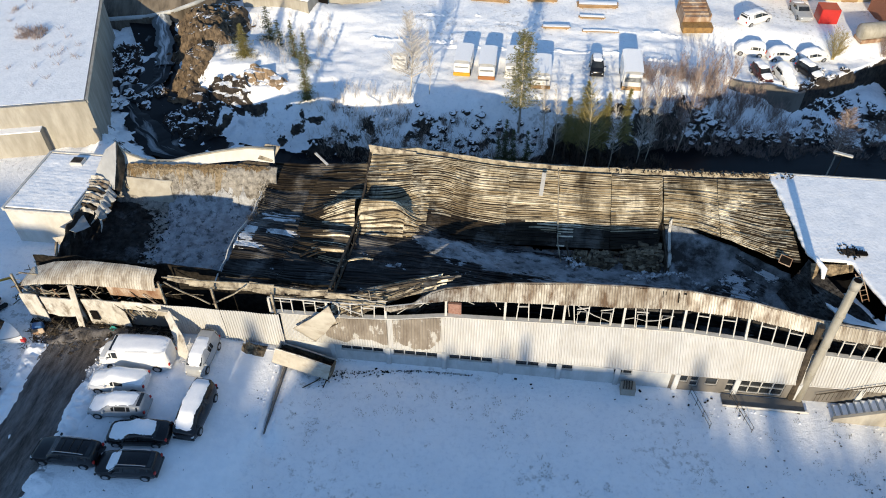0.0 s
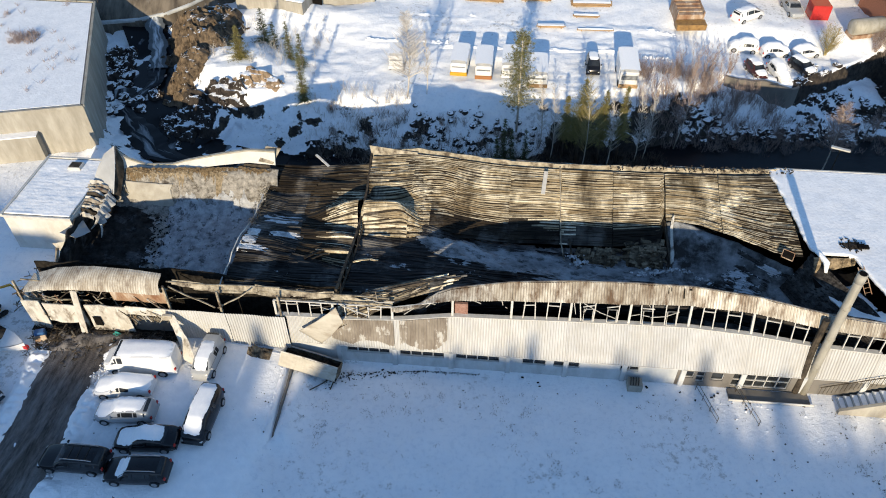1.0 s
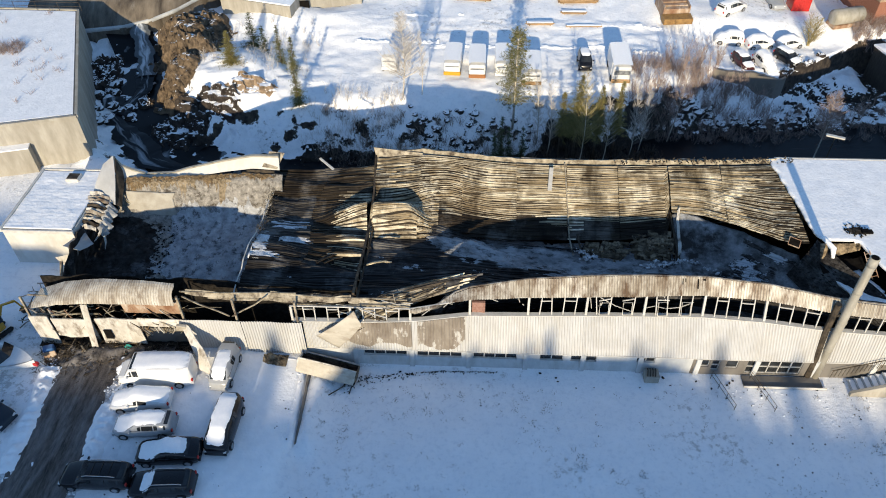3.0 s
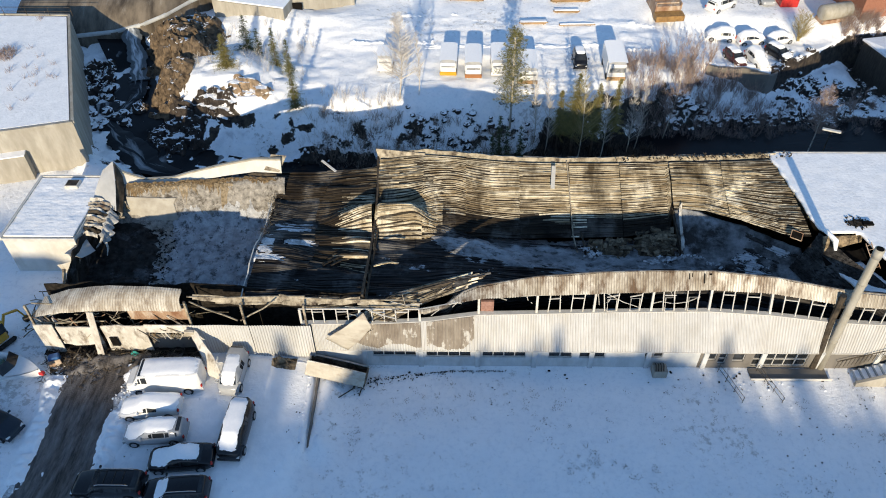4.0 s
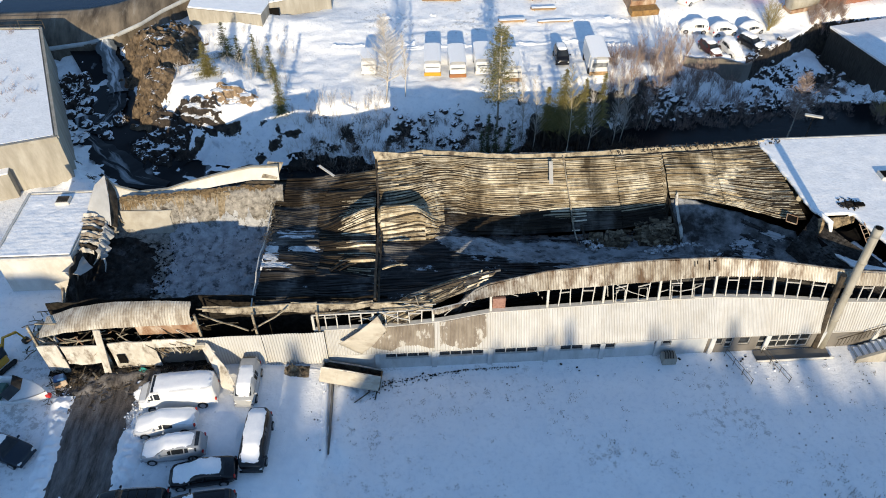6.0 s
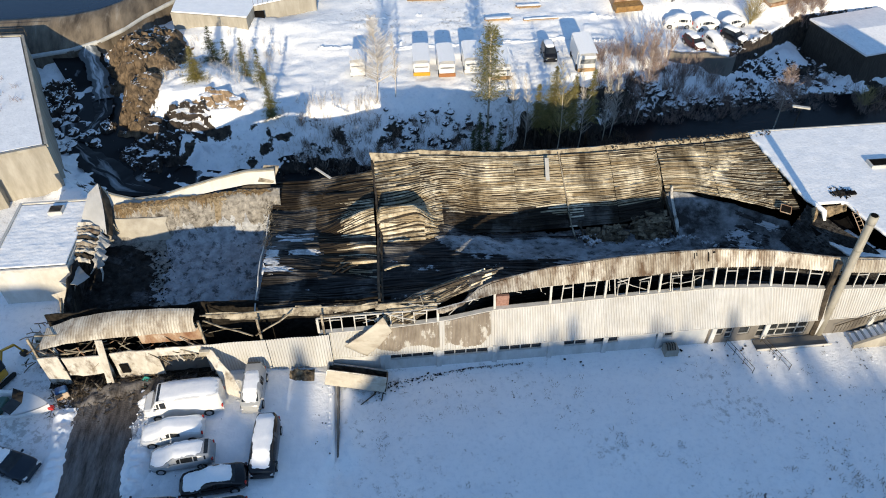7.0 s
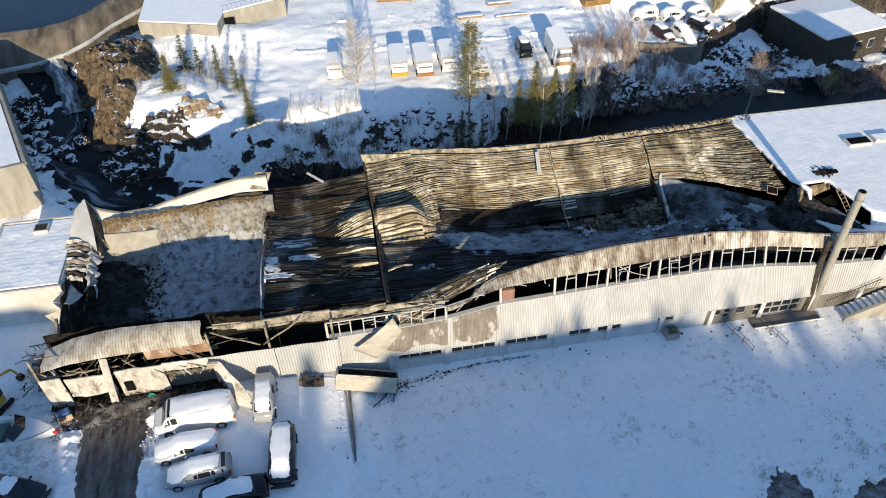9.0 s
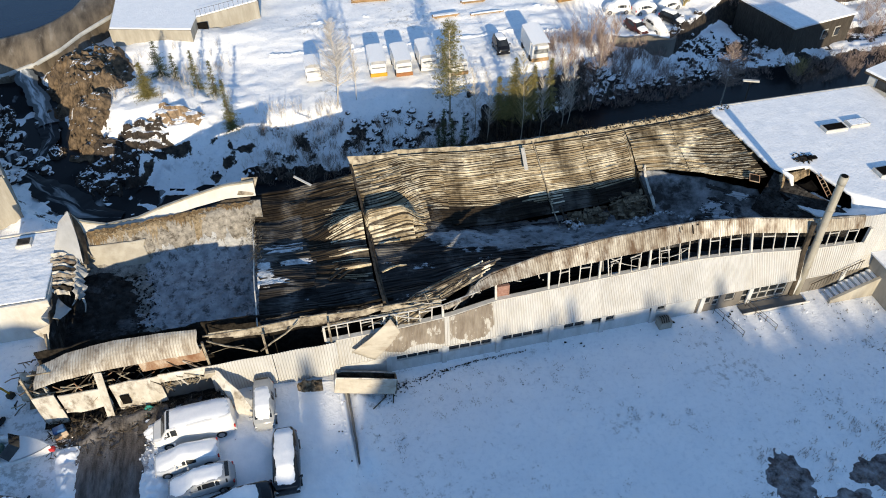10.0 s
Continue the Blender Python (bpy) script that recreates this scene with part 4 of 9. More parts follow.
# flat black sheet paints the unlit cavity under the lining
part("burnt_hole", Geo().grid(24, 10, lambda u, v: (23.3 + 3.2 * u, 41.7 - 1.2 * v + 0.3 * float(fbm(u * 5, v, 96)), 5.75 + 0.5 * u + 0.2 * (1 - v))), M["black"], factory, thick=0.05)
part("snow_curl", Geo().tube([(23.0, 43.4, 7.5), (23.5, 42.3, 7.62), (23.8, 41.4, 7.55), (23.7, 40.8, 7.1)], [0.08, 0.2, 0.24, 0.1], 8), M["snow"], factory, smooth=True)
hat = thing("hatch_frame", "small pale hatch frame lying in the decking", "")
hat.parent = factory
hat.matrix_basis = pose(21.7, 43.2, 6.5, 25, 10, -20)
for a, b in (((-0.45, -0.35, 0), (0.45, -0.35, 0)), ((-0.45, 0.35, 0), (0.45, 0.35, 0)), ((-0.45, -0.35, 0), (-0.45, 0.35, 0)), ((0.45, -0.35, 0), (0.45, 0.35, 0))):
    part("frame_bar", Geo().tube([a, b], 0.04, 4), M["rust"], hat)
part("opening", Geo().box(-0.42, 0.42, -0.32, 0.32, -0.02, 0.01), M["black"], hat)
# soot and scraps along the rear eave
g = Geo()
for _ in range(170):
    x = 8 + 16 * random.random() ** 0.7
    s_ = frnd(0.03, 0.13)
    g.box(-s_, s_, -0.04, 0.04, -0.03, 0.03, 0, pose(x, 52.45 + frnd(-0.35, 0.45), curve(x, SX_EAVE, Z_EAVE) + frnd(0.0, 0.22), frnd(-40, 40), frnd(-40, 40), frnd(0, 180)))
part("eave_debris", g, M["char_steel"], factory, "burnt scraps along the eave", kind="stuff")

# ---- collapsed roof decking ----


def decking(name, surf, nu, length_v, mat, label, pitch=0.22, amp=0.055, ragged=0.0, jitter=0.045):
    """A corrugated sheet over surf(u, v); ribs run along u, each a little bent by itself."""
    rows = int(length_v / pitch * 4)
    geo = Geo()
    e = 1e-2
    seed = frnd(0, 99)
    steps = [frnd(0.5, 1.6) for _ in range(rows // 4 + 1)]
    cuts = np.cumsum([0.0] + [steps[j // 4] * (1.15, 0.5, 1.85, 0.5)[j % 4] for j in range(rows)])
    cuts = (cuts / cuts[-1]).tolist()
    for j in range(rows + 1):
        v = cuts[j]
        up = (0, 0, 1, 1)[j % 4]
        p0, p1 = Vector(surf(0.5, max(v - e, 0))), Vector(surf(0.5, min(v + e, 1)))
        nrm = Vector((1, 0, 0)).cross(p1 - p0).normalized()
        if nrm.z < 0:
            nrm = -nrm
        if j % 4 == 0:
            rib_amp, rib_off, bend = amp * frnd(0.4, 1.8), frnd(-jitter, jitter), frnd(0, 50)
        us = [i / (nu - 1) for i in range(nu)]
        wob = fbm(np.array(us) * 4 + bend, seed, 5, 3) * jitter * 1.8
        for u, w in zip(us, wob):
            geo.v.append(tuple(Vector(surf(u, v)) + nrm * (rib_amp * up + rib_off + float(w))))
    geo.f = [(j * nu + i, j * nu + i + 1, (j + 1) * nu + i + 1, (j + 1) * nu + i) for j in range(rows) for i in range(nu - 1)]
    if ragged:
        c = np.array([geo.v[f[0]] for f in geo.f])
        keep = ~(fbm(c[:, 0] * 0.9, c[:, 1] * 0.9, 13, 3) > 1 - ragged)
        geo.f = [f for f, k in zip(geo.f, keep) if k]
    ob = part(name, geo, mat, factory, label, thick=0.015)
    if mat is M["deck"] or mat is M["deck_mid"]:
        # soot tone fills the troughs between the ribs and paints their shade
        ob.data.materials.append(M["soot_shade"])
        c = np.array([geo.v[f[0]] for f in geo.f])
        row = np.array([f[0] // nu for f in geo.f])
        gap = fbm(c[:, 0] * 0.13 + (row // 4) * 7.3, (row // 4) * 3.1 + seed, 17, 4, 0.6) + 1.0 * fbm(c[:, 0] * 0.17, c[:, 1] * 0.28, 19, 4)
        # dark tone thickens over lower sheets and fold feet, where shade lies
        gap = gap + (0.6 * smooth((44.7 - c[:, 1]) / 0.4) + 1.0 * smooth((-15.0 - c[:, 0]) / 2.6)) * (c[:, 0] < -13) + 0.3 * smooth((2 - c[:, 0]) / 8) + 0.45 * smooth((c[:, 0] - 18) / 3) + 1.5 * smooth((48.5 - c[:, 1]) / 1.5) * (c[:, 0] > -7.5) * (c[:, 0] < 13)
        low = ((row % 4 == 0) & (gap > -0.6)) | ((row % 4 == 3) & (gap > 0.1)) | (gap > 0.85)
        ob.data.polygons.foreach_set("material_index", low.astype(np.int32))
    return ob


SX = [-13.2, -9, -6, -3, 0, 4, 8.4, 12.7, 13.1, 16, 19, 21, 22.6]
REAR_Z = [7.3, 7.85, 7.6, 7.2, 7.0, 6.95, 7.0, 7.1, 7.1, 7.2, 7.3, 7.4, 7.55]
LOW_Y = [44.0, 44.2, 45.7, 46.2, 46.3, 46.3, 46.2, 46.7, 48.2, 48.0, 45.9, 44.0, 42.9]
LOW_Z = [5.2, 4.9, 4.0, 3.35, 3.2, 3.3, 3.4, 3.8, 5.2, 4.95, 5.3, 6.0, 6.7]


def ridge_shape(d, south, north):
    """A fold's profile, steeper towards the south."""
    return math.exp(-(d / (south if d < 0 else north)) ** 2)


def slope(x0, x1, extra=0.0):
    def surf(u, v):
        x = x0 + (x1 - x0) * u
        zr, yl, zl = curve(x, SX, REAR_Z), curve(x, SX, LOW_Y) - extra, curve(x, SX, LOW_Z)
        y = 52.3 + (yl - 52.3) * v
        y += 0.12 * float(fbm(x * 0.3, v * 2.5, 22, 2)) * min(1, 4 * v, 4 * (1 - v)) + 0.8 * math.exp(-((x + 7.0) / 2.6) ** 2) * math.sin(math.pi * v)
        bow = float(np.interp(v, [0, 0.15, 0.4, 0.7, 1], [0, 0.13, 0.36, 0.68, 1]))
        z = zr + (zl - zr) * bow
        wave = 0.2 * float(fbm(x * 0.28, y * 0.5 + x * 0.06, 21, 2)) * min(1, v * 3)
        buckle = float(smooth((x + 13.4) / 0.8) * smooth((-7.6 - x) / 2.4)) * (1.7 * ridge_shape(y - 45.75, 0.75, 1.1) - 0.55 * math.exp(-((y - 48.0) / 0.8) ** 2))
        return (x, y, z + wave + buckle)
    return surf


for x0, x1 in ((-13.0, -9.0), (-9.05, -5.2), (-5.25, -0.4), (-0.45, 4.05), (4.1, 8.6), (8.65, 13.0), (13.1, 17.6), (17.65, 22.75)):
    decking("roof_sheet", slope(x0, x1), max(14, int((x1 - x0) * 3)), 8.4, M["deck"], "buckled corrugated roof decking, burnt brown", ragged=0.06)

# rear eave beam with pale edge, and the eave's upright board at its left end
for a, b in zip(SX[:-1], SX[1:]):
    za, zb = curve(a, SX, REAR_Z) + 0.25, curve(b, SX, REAR_Z) + 0.25
    part("eave_beam", Geo().grid(8, 3, lambda u, v: (a + (b - a) * u, 52.7 + 0.12 * float(fbm((a + (b - a) * u) * 0.9, 0, 24)) - 0.1 * v, za + (zb - za) * u + 0.08 - 0.5 * v + 0.1 * float(fbm((a + (b - a) * u) * 1.1, v, 25)))), M["tan_steel"], factory, "scorched eave plate", thick=0.06)
    part("eave_rail", Geo().tube([(a, 52.95, za - 0.1 + frnd(-0.1, 0.1)), ((a + b) / 2, 52.95 + frnd(-0.15, 0.1), (za + zb) / 2 - 0.1 + frnd(-0.12, 0.1)), (b, 52.95, zb - 0.1)], 0.07, 4), M["burnt_steel"], factory)
part("eave_board", Geo().add([(-13.4, 52.9, 8.1), (-8.9, 52.3, 8.0), (-8.9, 52.0, 7.3), (-12.9, 52.2, 6.5)], [(0, 1, 2, 3)]), M["tan_steel"], factory, thick=0.06)
part("fallen_strip", Geo().box(-0.18, 0.18, -1.15, 1.15, -0.03, 0.03, 0.01, pose(2.55, 50.5, 6.75, 24, 0, -6)), M["white_frame"], factory, "pale metal strip lying on the decking")
part("fallen_strip", Geo().box(-0.9, 0.9, -0.12, 0.12, -0.03, 0.03, 0.01, pose(-17.6, 51.6, 7.1, 0, 14, -38)), M["white_frame"], factory)

# sagging decking between the left room and the first frame line
AX = [-22.3, -20, -17, -13.2]
AY = [52.0, 50, 48, 46, 44, 42, 40, 38.6, 36.1]
AZ = [[6.2, 5.9, 5.5, 5.4, 5.9, 6.4, 6.75, 6.3, 6.1], [6.2, 5.7, 5.2, 5.0, 5.7, 6.3, 6.6, 6.1, 6.0], [6.2, 6.0, 5.6, 5.2, 5.6, 5.8, 5.9, 5.8, 5.9], [6.6, 6.4, 6.2, 6.1, 5.2, 4.95, 5.2, 5.6, 6.0]]
# folds of the decking at the frame line: y, south width, north width, height
FOLDS = [(45.7, 0.8, 1.2, 1.45), (48.2, 0.8, 0.8, -0.5), (43.1, 0.32, 0.45, 0.75), (41.55, 0.28, 0.4, 0.4), (40.3, 0.5, 0.5, -0.5), (39.0, 0.25, 0.4, 0.3)]


def folds(x, y):
    """Ribs of the sagging decking pushed up into folds towards the frame line."""
    w = float(smooth((x + 18.6) / 5.4)) * (x < -13.0)
    return w * sum(h * ridge_shape((y + 0.1 * (x + 13.4) - yc) / (0.5 + 0.5 * w), s, n) for yc, s, n, h in FOLDS) if w else 0.0


def table_z(xs, ys, table, x, y):
    col = [np.interp(-y, [-q for q in ys], row) for row in table]
    return float(np.interp(x, xs, col))


def patch(xs, ys, table):
    def surf(u, v):
        x, y = xs[0] + (xs[-1] - xs[0]) * u, ys[0] + (ys[-1] - ys[0]) * v
        z = table_z(xs, ys, table, x, y)
        z += 0.3 * float(fbm(x * 0.22, y * 0.7 + 0.1 * x, 31, 2)) + 0.1 * float(fbm(x * 0.5, y * 1.6, 32, 2)) + folds(x, y)
        return (x, y, z)
    return surf


sA = patch(AX, AY, AZ)


def part_of_a(u0, u1, v0, v1, torn=0.0):
    """A piece of the sagging decking; its upright joints wander."""
    def surf(u, v):
        vv = v0 + (v1 - v0) * v
        a = u0 + (0.05 * float(fbm(vv * 9, 1, 33, 3)) if u0 > 0 else torn * (0.01 + 0.05 * abs(float(fbm(vv * 14, 2, 34, 4)))))
        b = u1 + (0.05 * float(fbm(vv * 9, 1, 33, 3)) if u1 < 1 else 0)
        return sA(a + (b - a) * u, vv)
    return surf


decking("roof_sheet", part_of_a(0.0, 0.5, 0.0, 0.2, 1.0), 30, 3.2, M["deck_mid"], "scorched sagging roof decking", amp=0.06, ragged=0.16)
decking("roof_sheet", part_of_a(0.0, 0.46, 0.2, 0.56, 1.0), 34, 5.6, M["deck_smear"], "charred sagging roof decking with snow smears", amp=0.06, ragged=0.04)
decking("roof_sheet", part_of_a(0.0, 0.5, 0.56, 1.0, 1.0), 34, 6.2, M["deck_dark"], "charred sagging roof decking", amp=0.06)
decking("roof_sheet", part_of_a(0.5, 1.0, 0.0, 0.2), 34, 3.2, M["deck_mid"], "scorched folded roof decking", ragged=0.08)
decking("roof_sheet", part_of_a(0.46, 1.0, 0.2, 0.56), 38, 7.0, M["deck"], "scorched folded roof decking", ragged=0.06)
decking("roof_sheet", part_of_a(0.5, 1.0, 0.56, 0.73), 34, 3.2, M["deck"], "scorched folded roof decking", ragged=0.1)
decking("roof_sheet", part_of_a(0.5, 1.0, 0.73, 1.0), 30, 4.6, M["deck_dark"], "charred folded roof decking", ragged=0.05)
# curled offcuts of decking in the pocket beside the frame line
for x_, y_, z_, ln_, yaw_, m_ in ((-16.0, 40.6, 5.9, 1.8, 34, "deck_mid"), (-15.4, 40.3, 6.0, 1.5, 28, "deck_mid"), (-11.6, 39.75, 6.35, 2.0, 10, "deck")):
    decking("torn_offcut", lambda u, v: tuple(pose(x_, y_, z_, -25, 0, yaw_) @ Vector(((u - 0.5) * ln_, (v - 0.5) * 0.5, 0.12 * math.sin(3 * u)))), 10, 0.6, M[m_], "curled torn strip of decking", pitch=0.2, amp=0.03)


def smear(cx, cy, rx, ry, seed):
    """Thin ragged snow left on the sagging decking."""
    def f(u, v):
        x, y = cx + rx * (2 * u - 1), cy + ry * (2 * v - 1)
        base = sA((x - AX[0]) / (AX[-1] - AX[0]), (AY[0] - y) / (AY[0] - AY[-1]))[2]
        cover = 1 - (2 * u - 1) ** 2 - (2 * v - 1) ** 2 + 1.3 * float(fbm(x * 1.3, y * 2.2, seed, 4, 0.65))
        return (x, y, base + 0.07 + 0.1 * min(0.6, max(-2.5, cover - 0.35)))
    return part("snow_patch", Geo().grid(40, 24, f), M["snow_smear"], factory, "thin ragged snow on the decking", smooth=True)


for cx, cy, rx, ry, sd in ((-18.9, 42.9, 1.4, 0.5, 1), (-20.9, 40.3, 1.2, 0.5, 2), (-21.6, 42.3, 0.5, 1.5, 3), (-20.0, 45.2, 1.6, 0.8, 4), (-21.4, 41.0, 0.6, 1.2, 5)):
    smear(cx, cy, rx, ry, sd)
# darker decking draped from the frame line and the front fascia down into the middle
BX = [-13.0, -10.5, -8, -5, -2, 1, 5, 9, 14]
BY = [46.4, 45.2, 43.5, 41.6, 40, 37.6]
BZ = [[5.6, 5.5, 5.1, 4.9, 5.2, 6.0], [5.3, 5.2, 4.9, 4.8, 5.1, 6.0], [5.0, 4.9, 4.7, 4.7, 5.0, 6.0], [3.8, 3.9, 4.2, 4.5, 5.0, 6.1], [2.8, 2.9, 3.2, 3.9, 4.6, 6.2], [2.3, 2.3, 2.6, 3.2, 4.0, 6.0], [2.2, 2.2, 2.3, 2.6, 3.6, 5.8], [2.2, 2.2, 2.3, 2.5, 3.4, 5.6], [2.4, 2.4, 2.4, 2.5, 3.4, 5.6]]
flat_b = patch(BX, BY, BZ)


def sB(u, v):
    """The draped decking; its front edge follows the leaning wall."""
    x, y, z = flat_b(u, v)
    front = float(np.interp(x, [-13, -8.5, -4, 0], [36.0, 36.3, 37.3, 37.7]))
    return (x, BY[0] + (front - BY[0]) * v, z)


decking("roof_sheet", lambda u, v: sB(0.5 * u, v), 56, 10.5, M["deck_dark"], "charred rippled roof decking", pitch=0.27)
decking("roof_sheet", lambda u, v: sB(0.5 + 0.5 * u, v), 40, 10.5, M["deck_dark"], "charred rippled roof decking", pitch=0.3)


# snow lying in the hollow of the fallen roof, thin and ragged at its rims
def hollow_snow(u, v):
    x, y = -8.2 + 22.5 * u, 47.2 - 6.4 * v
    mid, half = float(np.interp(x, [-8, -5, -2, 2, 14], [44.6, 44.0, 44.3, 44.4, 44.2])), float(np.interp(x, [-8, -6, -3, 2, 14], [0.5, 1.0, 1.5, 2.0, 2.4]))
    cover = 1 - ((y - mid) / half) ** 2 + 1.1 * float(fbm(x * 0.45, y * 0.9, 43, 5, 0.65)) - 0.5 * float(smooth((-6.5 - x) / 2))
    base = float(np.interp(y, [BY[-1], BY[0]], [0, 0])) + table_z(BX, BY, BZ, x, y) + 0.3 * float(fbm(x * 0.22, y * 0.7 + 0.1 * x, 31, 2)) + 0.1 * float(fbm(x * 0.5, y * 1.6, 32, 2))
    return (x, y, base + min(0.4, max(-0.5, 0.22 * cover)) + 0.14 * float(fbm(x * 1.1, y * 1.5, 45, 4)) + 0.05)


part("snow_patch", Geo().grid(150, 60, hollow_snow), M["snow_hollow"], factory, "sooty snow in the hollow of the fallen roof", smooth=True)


# roof sheet under snow that hangs from the broken post down to the front
def mound(u, v):
    x = 13.3 + 9.4 * u
    y0, z0 = float(np.interp(x, [13.3, 15.5, 19, 22.7], [48.4, 48.0, 46.4, 43.4])), float(np.interp(x, [13.3, 14.5, 17, 20, 22.7], [5.3, 4.9, 4.5, 4.6, 4.9]))
    y1 = 38.6
    y = y0 + (y1 - y0) * v
    drop = float(np.interp(v, [0, 0.2, 0.4, 0.6, 1], [0, 0.42, 0.72, 0.9, 1]))
    z1 = float(np.interp(x, [13.3, 16, 19, 22.7], [2.2, 2.0, 2.3, 3.2]))
    rim = -0.5 * float(smooth((13.9 - x) / 0.5))
    return (x + 0.2 * float(fbm(y * 0.8, 2, 48, 4)), y, z0 + (z1 - z0) * drop + 0.3 * float(fbm(x * 0.4, y * 0.5, 46, 3)) + 0.1 * float(fbm(x * 1.5, y * 1.5, 47, 4)) + rim)


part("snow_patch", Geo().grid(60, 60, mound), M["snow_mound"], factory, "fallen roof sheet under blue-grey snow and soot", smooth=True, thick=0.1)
part("torn_sheet", Geo().grid(8, 14, lambda u, v: (13.5 + 0.22 * u + 0.1 * float(fbm(v * 6, u, 49)), 48.2 - 3.4 * v + 0.2 * u, 5.35 - 2.2 * v ** 0.8 + 0.25 * u + 0.1 * float(fbm(v * 7, u * 3, 50)))), M["white_burnt"], factory, "pale torn edge of the fallen sheet", thick=0.04)
for x_, y_, z_, r_ in ((14.6, 44.2, 2.9, 0.5), (15.8, 43.7, 2.6, 0.35), (16.8, 43.5, 2.5, 0.5), (12.4, 44.2, 2.7, 0.6), (11.2, 43.9, 2.6, 0.5), (5.2, 45.1, 3.0, 0.4), (6.0, 44.6, 2.8, 0.6), (13.5, 44.3, 2.9, 0.4)):
    g = Geo()
    for _ in range(26):
        s_ = r_ * frnd(0.06, 0.3)
        g.box(-s_, s_, -s_ * frnd(0.4, 1), s_ * frnd(0.4, 1), -0.08, 0.08, 0.05, pose(x_ + random.gauss(0, r_ * 0.7), y_ + random.gauss(0, r_ * 0.3), z_ + 0.12 + frnd(-0.1, 0.1), frnd(-25, 25), frnd(-25, 25), frnd(0, 180)))
    part("snow_crust", g, M["snow_smear"], factory, "broken crust of clean snow", kind="stuff")

# frame lines: burnt trusses across the building
def truss(x0, y0, z0, x1, y1, z1, sag):
    t_ob = thing("roof_truss", "burnt steel roof truss", "")
    t_ob.parent = factory
    n = 9
    top, bot = [], []
    for k in range(n):
        t = k / (n - 1)
        s = sag * math.sin(math.pi * t)
        p = Vector((x0 + (x1 - x0) * t + 0.15 * math.sin(5 * t), y0 + (y1 - y0) * t, z0 + (z1 - z0) * t - s))
        top.append(p)
        bot.append(p + Vector((0.25, 0, -0.45)))
    part("chord", Geo().tube(top, 0.13, 4), M["char_steel"], t_ob)
    part("chord", Geo().tube(bot, 0.1, 4), M["char_steel"], t_ob)
    for k in range(n - 1):
        part("brace", Geo().tube([top[k], bot[k + 1]], 0.05, 4), M["char_steel"], t_ob)
        part("brace", Geo().tube([bot[k], top[k]], 0.05, 4), M["char_steel"], t_ob)


truss(-13.2, 52.6, 7.4, -12.9, 35.6, 7.2, 1.2)
part("bent_post", Geo().tube([(3.9, 52.3, 7.15), (4.0, 50, 5.95), (4.1, 48, 4.75), (4.2, 46.4, 3.6), (4.6, 45.2, 2.4)], 0.07, 4), M["tan_steel"], factory)
part("bent_post", Geo().tube([(4.9, 46.6, 3.8), (5.2, 45.6, 2.9), (5.3, 44.6, 1.9)], 0.1, 4), M["char_steel"], factory)
part("sheet_edge", Geo().tube([tuple(Vector(sA(0.0, 0.25 + 0.75 * k / 14)) + Vector((-0.05, 0, 0.08))) for k in range(15)], 0.06, 4), M["white_frame"], factory, "pale torn sheet edge")
truss(12.9, 48.5, 4.6, 13.6, 44.2, 2.6, 0.2)
g = Geo().tube([(13.0, 48.4, 4.9), (13.3, 47.2, 4.0), (13.55, 44.6, 2.9)], 0.14, 5)
part("bent_post", g, M["char_steel"], factory, "bent sooty post")

# ---- left room: fallen snow-covered roof and rear parapet ----
LX = [-37.4, -35, -32, -29.5, -26, -22.2]
LTOP = [5.6, 5.9, 6.1, 6.3, 6.5, 6.6]


SLAB_V, SLAB_Y = [0, 0.08, 0.17, 0.25, 0.33, 0.45, 0.6, 1], [50.3, 49.7, 49.0, 48.3, 47.5, 45.9, 43.9, 36.0]


def slab_at(x, y):
    return left_slab((x + 36.8) / 15.4, float(np.interp(-y, [-q for q in SLAB_Y], SLAB_V)))[2]


def left_slab(u, v):
    x = -36.8 + 15.4 * u
    top = curve(x, LX, LTOP)
    y = float(np.interp(v, SLAB_V, SLAB_Y))
    z = float(np.interp(v, SLAB_V, [top + 0.2, top - 0.15, 0.6 * top + 1.1, 0.2 * top + 2.45, 3.05, 2.65, 2.35, 1.7]))
    return (x, y, z + 0.16 * float(fbm(x * 0.9, y * 0.9, 51, 4)) + 0.07 * float(fbm(x * 3.1, y * 3.1, 52, 3)))


part("fallen_slab", Geo().grid(84, 84, left_slab), M["slab"], factory, "fallen roof slab under sooty snow", smooth=True, thick=0.15)


def slab_snow(u, v):
    x, y = -33.0 + 11.5 * u, 50.0 - 14.0 * v
    cover = 1.6 - 1.8 * float(smooth((-31.0 + 0.25 * (44 - y) * (y < 42) - x) / 1.6 + 0.5)) - 1.4 * float(smooth((y - 48.3) / 1.2 + 0.3)) - 0.9 * float(smooth((y - 49.5) / 0.5 + 0.5)) + 1.3 * float(fbm(x * 0.9, y * 0.9, 44, 5, 0.7))
    streak = 0.05 * float(fbm(x * 2.6 + 0.5 * y, y * 0.45, 45, 4, 0.6))
    return (x, y, slab_at(min(max(x, -36.7), -21.5), y) + 0.12 + 0.12 * min(0.6, max(-2, cover - 0.5)) + streak + 0.03 * float(fbm(x * 2.2, y * 2.2, 42, 4, 0.6)))


part("snow_patch", Geo().grid(100, 120, slab_snow), M["slab_snow"], factory, "grey snow over the fallen slab", smooth=True)


